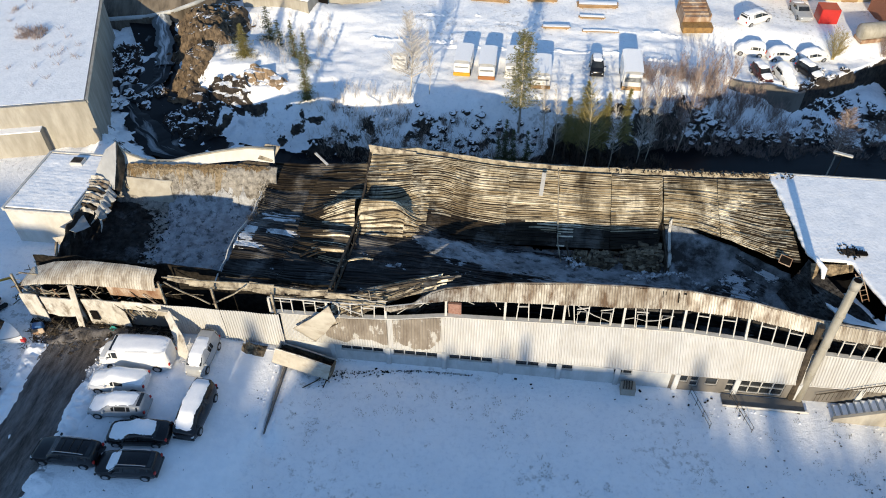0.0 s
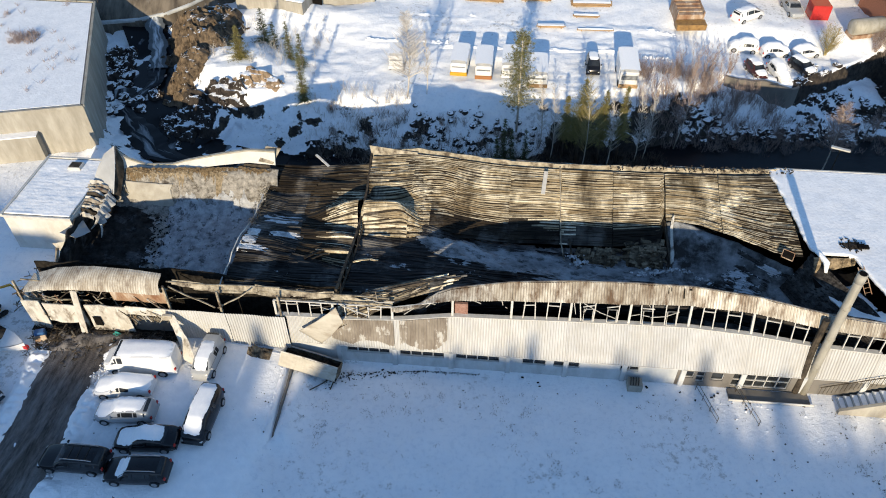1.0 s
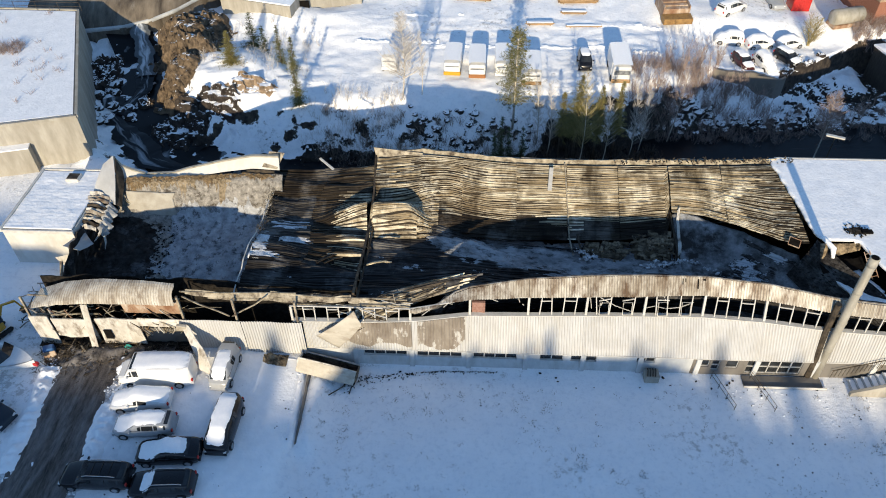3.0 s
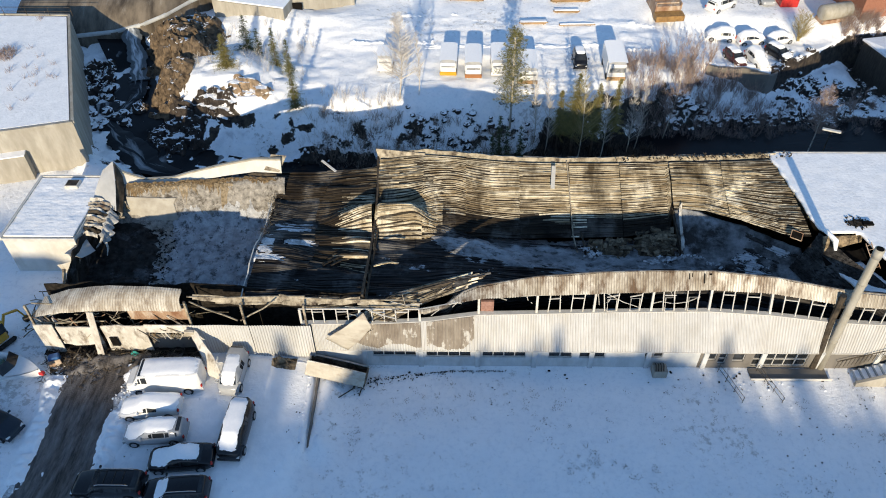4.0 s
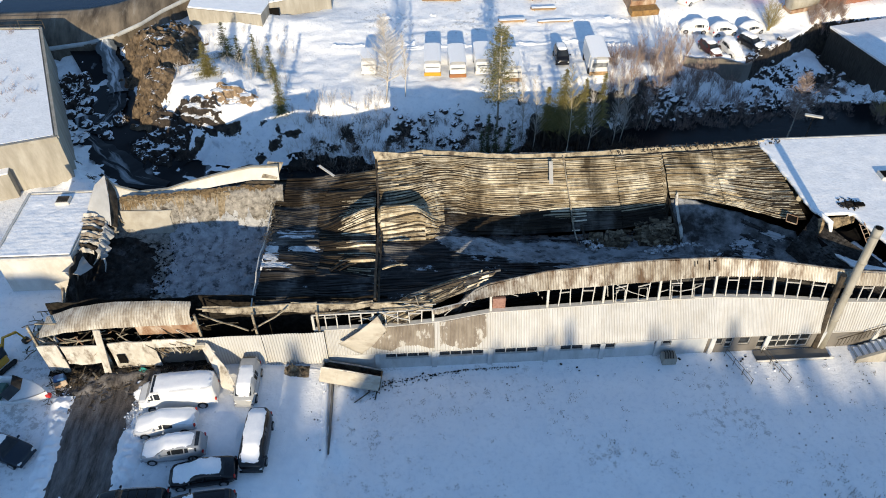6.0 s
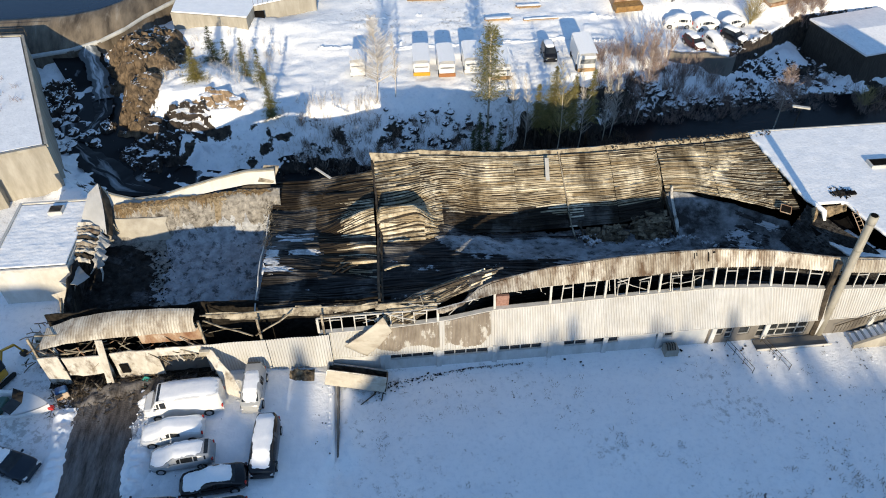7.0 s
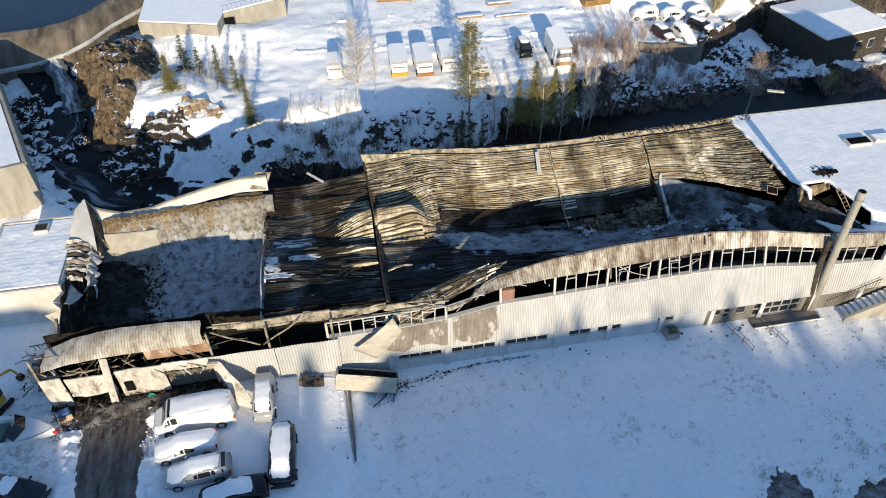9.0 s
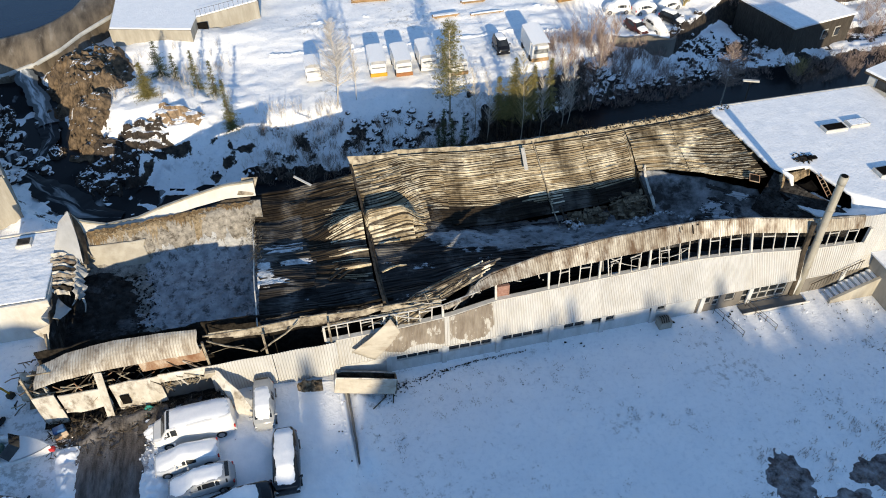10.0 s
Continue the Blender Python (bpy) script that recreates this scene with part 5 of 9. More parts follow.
def charred_floor(u, v):
    p = Vector(left_slab(0.0, 0.3 + 0.7 * v))
    edge = float(np.interp(v, [0, 0.25, 0.6, 0.85, 1], [3.6, 5.6, 6.4, 7.4, 11.0])) + 2.0 * float(fbm(v * 7, 3, 54, 6, 0.75))
    x = -37.7 + edge * u
    q = Vector(left_slab(min(1, max(0, (x + 36.8) / 15.4)), 0.3 + 0.7 * v))
    return (x, q.y, q.z + (0.16 + 0.35 * abs(float(fbm(x * 1.1, q.y * 1.1, 55, 4)))) * min(1, 4 * (1 - u) + 0.1))


part("charred_floor", Geo().grid(50, 70, charred_floor), M["char_snowy"], factory, "black charred remains over the slab", smooth=True)
g = Geo().grid(34, 22, lambda u, v: (-35.85 + (4.5 + 0.3 * float(fbm(v * 4, 2, 56, 4))) * u, 49.25 - 1.15 * v - 0.1 * u + 0.05 * float(fbm(u * 3, v * 3, 58)), 5.35 - (2.25 - 0.2 * u) * v + 0.1 * float(fbm(u * 5, 7, 58, 4)) * (1 - v)))
part("plaster_panel", g, M["plaster"], factory, "pale plaster panel leaning inwards", smooth=True, thick=0.12)
# rear parapet: sagging at the left, rising to the right
PX = [-37.0, -36.4, -34.4, -31.8, -30.1, -26.8, -24.1, -21.7]
PZ = [7.8, 6.7, 5.9, 6.1, 6.7, 7.6, 8.2, 8.2]
g, h = Geo(), Geo()
g.grid(40, 6, lambda u, v: (-37.0 + 15.3 * u, 50.25 + 0.75 * v + 0.35 * u * (1 - v), curve(-37.0 + 15.3 * u, PX, PZ) - (1 - v) * float(np.interp(u, [0, 0.25, 0.45, 1], [0.8, 0.5, 0.55, 1.15]))))
part("rear_parapet", g, M["render_white"], factory, "bent white rear parapet", thick=0.12)
h.tube([(x, 51.05, curve(x, PX, PZ) + 0.03) for x in np.linspace(-37, -21.7, 30)], 0.17, 4)
# dark strip paints the shaded gap below the parapet's white face
part("burnt_lining", Geo().grid(60, 4, lambda u, v: (-36.6 + 14.4 * u, 50.35 + 0.2 * v, curve(-36.6 + 14.4 * u, PX, PZ) - 1.7 + 0.55 * v + 0.12 * float(fbm(u * 20, v, 59)))), M["char_steel"], factory, "dark strip painting the gap under the parapet", thick=0.05)
part("parapet_cap", h, M["chimney"], factory, "grey sheet-metal parapet cap")
part("torn_sheet", Geo().add([(-22.6, 51.5, 8.45), (-21.3, 51.7, 8.15), (-21.9, 50.5, 7.2), (-23.2, 50.5, 7.45)], [(0, 1, 2, 3)]), M["tan_steel"], factory, "pale torn end plate of the parapet", thick=0.05)
# bent white gable sheets at the left end
def bent(corners, nu, nv, wave, mat, label, smooth_=False):
    """A four-cornered sheet, dented by a wave."""
    a, b, c, d = (Vector(p) for p in corners)
    return part("torn_sheet", Geo().grid(nu, nv, lambda u, v: a.lerp(b, u).lerp(d.lerp(c, u), v) + Vector(wave(u, v))), M[mat], factory, label, smooth=smooth_, thick=0.03)


# sooty face of the annex's wall inside the burnt room
part("sooty_wall", Geo().grid(50, 16, lambda u, v: (-37.72 + 0.12 * float(fbm(u * 14, v * 5, 33, 4)), 36.4 + 14.2 * u, 1.2 + v * (4.3 - 0.9 * float(smooth((0.42 - u) / 0.2)) + 0.35 * float(fbm(u * 18, 2, 34, 4))))), M["char_snowy"], factory, "charred inner face of the gable wall", thick=0.1)
bent(((-37.6, 50.3, 7.5), (-36.8, 51.0, 8.0), (-35.95, 47.15, 5.55), (-38.2, 48.3, 6.0)), 14, 14, lambda u, v: (0.12 * math.sin(3.1 * v), 0, 0.28 * math.sin(3.1 * v) * (1 - u) - 0.5 * max(0, v - 0.8) + 0.05 * float(fbm(u * 3, v * 3, 21))), "white_steel", "bent white gable sheet")
bent(((-36.7, 51.0, 7.9), (-36.2, 50.6, 6.6), (-35.6, 47.6, 4.8), (-36.0, 47.2, 5.5)), 8, 12, lambda u, v: (0.1 * math.sin(5 * v), 0, 0.1 * float(fbm(u * 3, v * 4, 22))), "char_steel", "charred underside of the gable sheet")
for k in range(11):
    # crumpled bundle of gable cladding, fold behind fold
    y = 47.75 - 0.34 * k
    tilt = 0.26 * float(fbm(k * 1.7, 3, 23))
    xl, xr = -38.45 + 0.02 * k + 0.3 * float(fbm(k * 1.3, 1, 24)), -36.35 - 0.02 * k + 0.5 * float(fbm(k * 1.9, 2, 25))
    zc = 6.05 - 0.075 * k
    part("torn_sheet", Geo().grid(16, 7, lambda u, v: (xl + (xr - xl) * u + 0.1 * float(fbm(u * 4, k, 85)), y + tilt * (u - 0.5) + 0.4 * v + 0.16 * float(fbm(u * 5, k * 3, 86)), zc - 0.15 * u - 0.75 * max(0, u - 0.62) + (0.1 + 0.3 * math.sin(3.14 * min(1, u + 0.1))) * (1 - abs(2 * v - 1)) * (0.5 + 0.8 * abs(float(fbm(k * 2.1, u * 2, 84)))) + 0.22 * float(fbm(u * 5 + k, v * 2, 87)))), M[("white_burnt", "burnt_steel", "burnt_steel", "white_burnt", "char_steel")[k % 5]], factory, "crumpled pale gable sheet", thick=0.02)
for k in range(5):
    # side of the bundle, folded down into the room
    y = 46.6 - 0.6 * k
    bent(((-36.5, y, 5.75 - 0.1 * k), (-36.4, y + 0.62, 5.8 - 0.1 * k), (-35.9 + 0.2 * (k % 2), y + 0.5, 4.9 - 0.12 * k), (-36.1 - 0.2 * (k % 3), y - 0.05, 4.8 - 0.12 * k)), 6, 8, lambda u, v: (0.16 * math.sin(3.1 * u) + 0.08 * float(fbm(u * 3 + k, v * 3, 26)), 0, 0.08 * float(fbm(v * 4, k, 27))), "white_steel", "crumpled pale gable sheet")
bent(((-38.35, 41.7, 5.5), (-37.8, 44.3, 4.75), (-36.75, 43.3, 4.2), (-37.2, 41.9, 4.8)), 12, 10, lambda u, v: (0, 0, 0.14 * math.sin(6.0 * v + 1.5 * u) * u + 0.04 * float(fbm(u * 4, v * 4, 28))), "white_steel", "pale fan-shaped gable sheet")
bent(((-39.2, 41.35, 4.5), (-37.5, 42.25, 4.5), (-38.0, 41.7, 3.3), (-38.75, 41.4, 3.4)), 10, 8, lambda u, v: (0, -0.12 * math.sin(3.1 * u), 0.05 * float(fbm(u * 4, v * 4, 29))), "white_burnt", "cream torn sheet under the fan")
for a, b in (((-35.7, 43.6, 5.0), (-35.8, 43.1, 3.9)), ((-36.1, 43.9, 5.2), (-36.6, 43.3, 4.6)), ((-36.9, 50.2, 6.9), (-35.9, 48.6, 4.2)), ((-36.4, 50.4, 6.6), (-35.4, 48.9, 3.9)), ((-35.9, 48.8, 4.6), (-34.9, 48.6, 3.6))):
    p, q = Vector(a), Vector(b)
    part("torn_strip", Geo().tube([p, p.lerp(q, 0.5) + Vector((0.12, 0, 0.05)), q], [0.12, 0.08, 0.03], 4), M["white_burnt" if a[1] < 46 else "tan_steel"], factory, "twisted scrap of cladding")
part("gable_post", Geo().tube([(-37.9, 40.2, 5.2), (-37.6, 38.0, 3.2), (-37.2, 36.6, 2.1)], 0.14, 4), M["tan_steel"], factory)
part("gable_post", Geo().tube([(-37.2, 40.6, 4.6), (-36.8, 38.4, 2.6)], 0.09, 4), M["char_steel"], factory)

# left front: curled canopy over a burnt-out ground floor
def canopy(u, v):
    x = -37.5 + 11.2 * u
    yt = float(np.interp(u, [0, 0.35, 0.6, 1], [36.3, 36.2, 35.9, 35.5]))
    zt = float(np.interp(u, [0, 0.2, 0.5, 0.8, 1], [6.1, 7.0, 7.7, 7.95, 7.9]))
    zb = float(np.interp(u, [0, 0.15, 0.5, 1], [5.95, 6.35, 6.6, 6.6])) + 0.05 * float(fbm(u * 9, 0, 67))
    a = v * 1.5
    return (x + 0.05 * math.sin(9 * v), yt - (yt - 34.4) * math.sin(a) + 0.06 * float(fbm(x, v * 3, 61)), zb + (zt - zb) * math.cos(a))


geo = Geo()
n_rib = 237
for j in range(9):
    for i in range(n_rib):
        p = Vector(canopy(i / (n_rib - 1), j / 8))
        up = (0, 0, 1, 1)[i % 4] * 0.024
        geo.v.append((p.x, p.y - up * 0.5, p.z + up))
geo.f = [(j * n_rib + i, j * n_rib + i + 1, (j + 1) * n_rib + i + 1, (j + 1) * n_rib + i) for j in range(8) for i in range(n_rib - 1)]
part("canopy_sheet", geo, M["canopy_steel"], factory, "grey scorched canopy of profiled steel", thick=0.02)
part("rusty_panel", clad(-30.6, -26.2, lambda x: 5.2, lambda x: 6.7, pitch=0.5, amp=0.02, yfn=lambda x, z: 34.95 - 0.12 * (z - 5)), M["rust"], factory, "rust-streaked panel under the canopy", thick=0.03)
def rough_wall(x0, x1, z0, z1, y, mat, label=""):
    part("white_wall", Geo().grid(max(6, int((x1 - x0) * 4)), 9, lambda u, v: (x0 + (x1 - x0) * u, y + 0.12 * float(fbm(x0 + u * (x1 - x0) * 0.8, v * 2, 65)), z0 + (z1 - z0) * v + 0.18 * (1 - v) * float(fbm((x0 + u * (x1 - x0)) * 1.3, 0, 66)))), M[mat], factory, label, thick=0.08)


rough_wall(-37.9, -36.45, 1.95, 5.2, 34.3, "white_burnt", "smoked white wall panel")
rough_wall(-36.3, -33.2, 2.9, 4.95, 34.35, "white_burnt", "smoked white wall panel")
rough_wall(-32.9, -29.6, 2.1, 5.0, 34.4, "white_burnt", "smoked white wall panel")
rough_wall(-29.6, -26.1, 4.35, 5.1, 34.4, "white_burnt", "white wall strip")
rough_wall(-29.7, -26.0, 1.5, 3.6, 34.75, "concrete_smoked", "soot-stained lower wall")
for k in range(16):
    x = frnd(-29.4, -26.2)
    part("torn_strip", Geo().tube([(x, 34.45, frnd(4.1, 4.4)), (x + frnd(-0.3, 0.3), 34.4, 3.9), (x + frnd(-0.5, 0.5), 34.45, frnd(3.3, 3.8))], frnd(0.02, 0.06), 4), M[("tan_steel", "white_burnt", "insulation")[k % 3]], factory)
part("cladding_panel", clad(-26.2, -21.65, lambda x: 1.5, lambda x: 5.15, amp=0.02, yfn=lambda x, z: 34.4, wobble=0.06), M["white_ribbed"], factory, "smooth white wall sheet", thick=0.02)
part("cladding_panel", clad(-21.6, -17.0, lambda x: 1.5, lambda x: 5.15, yfn=lambda x, z: 34.4, wobble=0.06), M["white_ribbed"], factory, "white profiled steel cladding", thick=0.02)
part("leaning_board", Geo().box(-0.26, 0.26, -0.04, 0.04, -2.3, 2.3, 0.02, pose(-33.35, 34.1, 4.3, -6, 5, 0)), M["white_burnt"], factory, "white board leaning against the wall")
# black plate paints the darkness of a doorway
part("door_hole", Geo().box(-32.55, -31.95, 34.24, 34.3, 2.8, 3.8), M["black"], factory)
# black backing added so gaps in the burnt front look unlit
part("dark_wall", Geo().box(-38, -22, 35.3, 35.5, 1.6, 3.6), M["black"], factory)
for x, zt, lean in ((-38.0, 6.9, 0.1), (-33.4, 6.9, 0.2), (-26.0, 7.4, 0.1), (-21.9, 7.2, 0.1), (-17.3, 7.2, 0.0)):
    part("column", Geo().tube([(x, 34.5, 1.9), (x - lean * 0.3, 34.7, zt)], 0.11, 4), M["tan_steel"], factory, "scorched steel column")
for a, b in (((-26.0, 35.3, 7.3), (-17.3, 35.5, 7.2)), ((-17.3, 35.4, 7.15), (-9.0, 35.4, 6.9)), ((-17.3, 35.0, 6.6), (-9.5, 35.2, 6.5)), ((-25.8, 35.0, 7.1), (-22.6, 35.0, 5.0)), ((-19.4, 35.0, 7.3), (-22.4, 35.0, 5.0)), ((-37.8, 34.7, 5.0), (-32.6, 34.7, 5.2)), ((-37.8, 35.2, 6.6), (-26.2, 35.2, 6.5))):
    g = Geo()
    p, q = Vector(a), Vector(b)
    g.tube([p, p.lerp(q, 0.35) + Vector((0, 0, -0.12)), p.lerp(q, 0.7) + Vector((0, 0.05, -0.05)), q], 0.06, 4)
    part("bent_beam", g, M["tan_steel"], factory, "bent scorched beam")
for x0_, x1_, z0_, z1_, h_, sd in ((-25.6, -19.0, 7.2, 7.05, 0.34, 1), (-19.2, -13.2, 7.1, 6.9, 0.38, 2), (-13.4, -8.8, 6.85, 6.3, 0.36, 3), (-24.0, -16.5, 6.75, 6.7, 0.2, 4)):
    part("eave_plate", Geo().grid(24, 4, lambda u, v: (x0_ + (x1_ - x0_) * u, 35.25 + 0.25 * float(fbm(u * 4, sd, 77)) + 0.25 * v, z0_ + (z1_ - z0_) * u - 0.15 * math.sin(3.14 * u) + h_ * (v - 0.5) + 0.12 * float(fbm(u * 6, sd + v, 78)))), M["tan_steel"], factory, "bent scorched eave plate", thick=0.03)
for k in range(80):
    # twisted light steelwork in the burnt front
    x = frnd(-37.5, -9)
    if -26 < x < -16.5:
        continue
    z = frnd(5.2, 7.2) if x > -25.5 else frnd(5.1, 6.2)
    p = Vector((x, frnd(34.6, 36.0) if x > -25.5 else frnd(34.9, 36.0), z))
    q = p + Vector((frnd(-2.4, 2.4), frnd(-0.4, 0.6), frnd(-0.9, 0.7) if x > -25.5 else frnd(-0.6, 0.2)))
    part("twisted_rail", Geo().tube([p, p.lerp(q, 0.5) + Vector((0, 0, frnd(-0.3, 0.3))), q], frnd(0.016, 0.045), 4), M[random.choice(["tan_steel", "tan_steel", "char_steel", "white_frame"])], factory)
for k in range(56):
    # fallen rails, ducts and boards in the burnt-out ground floor
    p = Vector((frnd(-38, -26.5), frnd(34.3, 35.4), frnd(4.6, 6.2)))
    q = p + Vector((frnd(-1.6, 1.6), frnd(-0.5, 0.3), frnd(-2.2, -0.3)))
    part("fallen_rail", Geo().tube([p, p.lerp(q, 0.5) + Vector((frnd(-0.2, 0.2), 0, frnd(-0.2, 0.2))), q], frnd(0.02, 0.06), 4), M[("tan_steel", "char_steel", "char_steel", "burnt_steel", "rust")[k % 5]], factory)
for k in range(30):
    # ribs of a torn decking sheet twisted down over the front
    t = k / 29
    p = Vector((-14.1 + 1.3 * t + frnd(-0.25, 0.25), 34.35 + 0.5 * t, 3.6 + 2.6 * t + frnd(-0.2, 0.2)))
    m_ = Vector((-10.6 + frnd(-0.2, 0.2), 34.9 + 1.5 * t, 5.5 + 1.2 * t + frnd(-0.12, 0.12)))
    q = Vector((-6.6 + 2.6 * t + frnd(-0.9, 0.9), 36.7 + 1.5 * t, 6.75 + 0.3 * t + frnd(-0.1, 0.1)))
    n_ = Vector((0.0, 0.05, 0.06)) * frnd(0.5, 1.2)
    pts = [p, p.lerp(m_, 0.5) + Vector((0, 0.05, frnd(-0.1, 0.1))), m_, m_.lerp(q, 0.5) + Vector((0, 0.1, frnd(-0.08, 0.08))), q]
    g = Geo().add([a - n_ for a in pts] + [a + n_ for a in pts], [(i, i + 1, i + 6, i + 5) for i in range(4)])
    part("torn_strip", g, M[("deck_mid", "tan_steel", "char_steel", "deck_dark", "deck")[k % 5]], factory, thick=0.02)
part("torn_sheet", Geo().grid(26, 12, lambda u, v: (-13.0 + 7.6 * u + 0.5 * v, 34.75 + 2.1 * u + 1.0 * v + 0.1 * float(fbm(u * 6, v * 5, 98)), 4.9 + 1.9 * u + 1.2 * v * (1 - 0.6 * u) - 0.05 + 0.08 * float(fbm(u * 7, v * 8, 99)))), M["deck_dark"], factory, "charred torn decking twisted over the windows", thick=0.02)
# a grey sheet hanging down over the cladding
SHEET = [Vector(p) for p in ((-15.95, 34.15, 3.95), (-14.35, 34.1, 2.65), (-12.3, 33.75, 5.75), (-12.85, 34.3, 6.75))]
part("hanging_sheet", Geo().grid(14, 12, lambda u, v: SHEET[0].lerp(SHEET[1], v).lerp(SHEET[3].lerp(SHEET[2], v), u) + Vector((0.05 * float(fbm(v * 7, 1, 62)), -0.15 * math.sin(3.1 * u), 0.08 * float(fbm(u * 4, v * 4, 63))))), M["sheet_pale"], factory, "pale torn sheet hanging over the wall", smooth=True, thick=0.03)
# a white sheet torn down over the car park
part("hanging_sheet", Geo().grid(12, 20, lambda u, v: (-26.3 + 0.7 * u + (1.7 + 0.7 * u) * v, 34.1 - 2.2 * v ** 1.2 - 0.6 * u * v + 0.18 * float(fbm(u * 3, v * 5, 68)), 4.95 - 2.6 * v * (0.75 + 0.25 * v) + 0.3 * u * v + 0.2 * float(fbm(u * 4, v * 4, 69)) * (0.3 + v))), M["white_burnt"], factory, "pale sheet torn down from the wall", smooth=True, thick=0.03)
part("bracket", Geo().box(-0.35, 0.35, -0.12, 0.12, -0.3, 0.3, 0.03, pose(-26.1, 33.95, 4.75, 10, 15, 10)), M["sheet_pale"], factory)

# rubble inside
for cx, cy, sx, sy, zt in ((7.3, 45.5, 1.75, 0.8, 3.5), (11.4, 45.8, 1.75, 1.0, 4.1)):
    heap_ = thing("rubble_block", "collapsed block of burnt brown boards and bricks", "")
    heap_.parent = factory
    for k in range(60):
        u, v = frnd(-1, 1), frnd(-1, 1)
        h_ = zt - 0.9 * (abs(u) ** 4 + 0.5) * random.random() - 0.9 * max(0, -v) - 0.2
        a_, b_ = frnd(0.15, 0.75), frnd(0.06, 0.3)
        part("board" if k % 3 else "slab", Geo().box(-a_, a_, -b_, b_, -0.07, 0.07, 0.02, pose(cx + sx * u, cy + sy * v, h_, frnd(5, 40), frnd(-18, 18), frnd(-25, 25) + (k % 5 == 0) * 70)), M[("rubble", "rubble", "rubble_dark")[k % 3]], heap_)
    part("core", Geo().grid(20, 12, lambda u, v: (cx + sx * 2.1 * (u - 0.5), cy + sy * 2.1 * (v - 0.5), 1.8 + (zt - 2.4) * (1 - abs(2 * u - 1) ** 6) * (1 - abs(2 * v - 1) ** 6) + 0.15 * float(fbm(u * 6, v * 5, 73)))), M["rubble_dark"], heap_)
g = Geo()
for _ in range(420):
    x, y = frnd(-35, 22), frnd(36.5, 47)
    base = 1.75 if x > -7 else (1.7 if x < -24 else None)
    if base is None or (x < -24 and random.random() < 0.75):
        continue
    s = frnd(0.06, 0.35)
    g.box(-s, s, -s * frnd(0.1, 0.5), s * frnd(0.1, 0.5), -0.04, 0.05, 0, pose(x, y, base + 0.25 + (0.25 * (x > -7)), frnd(-25, 25), frnd(-25, 25), frnd(0, 180)))
for _ in range(700):
    u, v = random.random() ** 1.6, frnd(0.34, 1.0)
    q = left_slab(0.32 * (u if random.random() < 0.8 else 2.2 * u) + (0.1 if v < 0.8 else 0.3 * random.random()), v)
    s = frnd(0.03, 0.12)
    g.box(-s, s, -s * frnd(0.2, 0.7), s * frnd(0.2, 0.7), -0.03, 0.05, 0, pose(q[0], q[1], q[2] + 0.12, frnd(-25, 25), frnd(-25, 25), frnd(0, 180)))
part("loose_debris", g, M["char"], factory, "scattered charred debris", kind="stuff")


def tatter(x0, x1, y_at, n, long_at, mat, label):
    """Torn fringe: many narrow hanging strips of uneven length, joined."""
    g = Geo()
    for k in range(n):
        x = frnd(x0, x1)
        ln = long_at(x) * frnd(0.3, 1.25)
        if ln < 0.06:
            continue
        w = frnd(0.05, 0.17)
        y0 = y_at(x) + frnd(-0.15, 0.1)
        dx = frnd(-0.12, 0.12)
        ym, y1 = y0 - 0.55 * ln, y0 - ln
        z0, zm, z1 = (slab_at(min(max(x, -36.7), -21.5), q) + frnd(0.1, 0.22) for q in (y0, ym, y1))
        g.add([(x - w, y0, z0), (x + w, y0, z0 + 0.03), (x + w * 0.7 + dx, ym, zm), (x - w * 0.6 + dx, ym, zm + 0.04), (x + dx * 1.8, y1, z1)], [(0, 1, 2, 3), (3, 2, 4)])
    return part("insulation", g, mat, factory, label, kind="stuff")


M["insulation_tan"] = surface("scorched_mineral_wool", (0.1, 0.075, 0.045), (0.34, 0.275, 0.19), 3, 0.95, 0.6, stain=(0.04, 0.03, 0.018), stain_scale=2.0, stain_amount=0.4)
tatter(-35.7, -22.2, lambda x: 50.1, 480, lambda x: 0.1 + 0.7 * max(0, 0.15 + float(fbm(x * 0.8, 1, 57, 4)) + 0.5 * float(smooth((-29 - x) / 2))), M["insulation"], "brown burnt insulation along the torn edge")
tatter(-35.6, -29.2, lambda x: 49.85, 190, lambda x: 0.1 + 0.8 * max(0, 0.1 + float(fbm(x * 1.3, 5, 58, 4)) + 0.4 * math.exp(-((x + 30.6) / 0.8) ** 2)), M["insulation_tan"], "tan scorched mineral wool along the torn edge")
tatter(-27.6, -26.0, lambda x: 49.8, 60, lambda x: 1.1 * math.exp(-((x + 26.9) / 0.35) ** 2) + 0.2, M["insulation_tan"], "tan scorched mineral wool along the torn edge")
g = Geo()
for _ in range(700):
    # splinters and wool along the slab's broken side
    y = frnd(43.5, 51)
    x = -22.1 + random.gauss(0, 0.28)
    z = float(sA(0.01, (52.0 - y) / 15.0)[2]) + frnd(-0.5, 0.35)
    w, ln = frnd(0.05, 0.14), frnd(0.15, 0.6)
    g.add([(x, y - w, z), (x + 0.05, y + w, z), (x - ln * frnd(0.1, 0.7), y + frnd(-0.2, 0.2), z - ln * frnd(0.2, 1.0))], [(0, 1, 2)])
part("insulation", g, M["insulation_tan"], factory, "tan wool and splinters along the broken side", kind="stuff")

# ---- flue ----
flue = thing("chimney", "tall pale steel flue standing before the facade", "chimney", at=pose(22.7, 34.7, 0))
part("pipe", Geo().tube([(0, 0, 0.1), (0, 0.2, 4), (0, 0.45, 8), (0, 0.62, 12.3)], 0.3, 20), M["chimney"], flue, smooth=True)
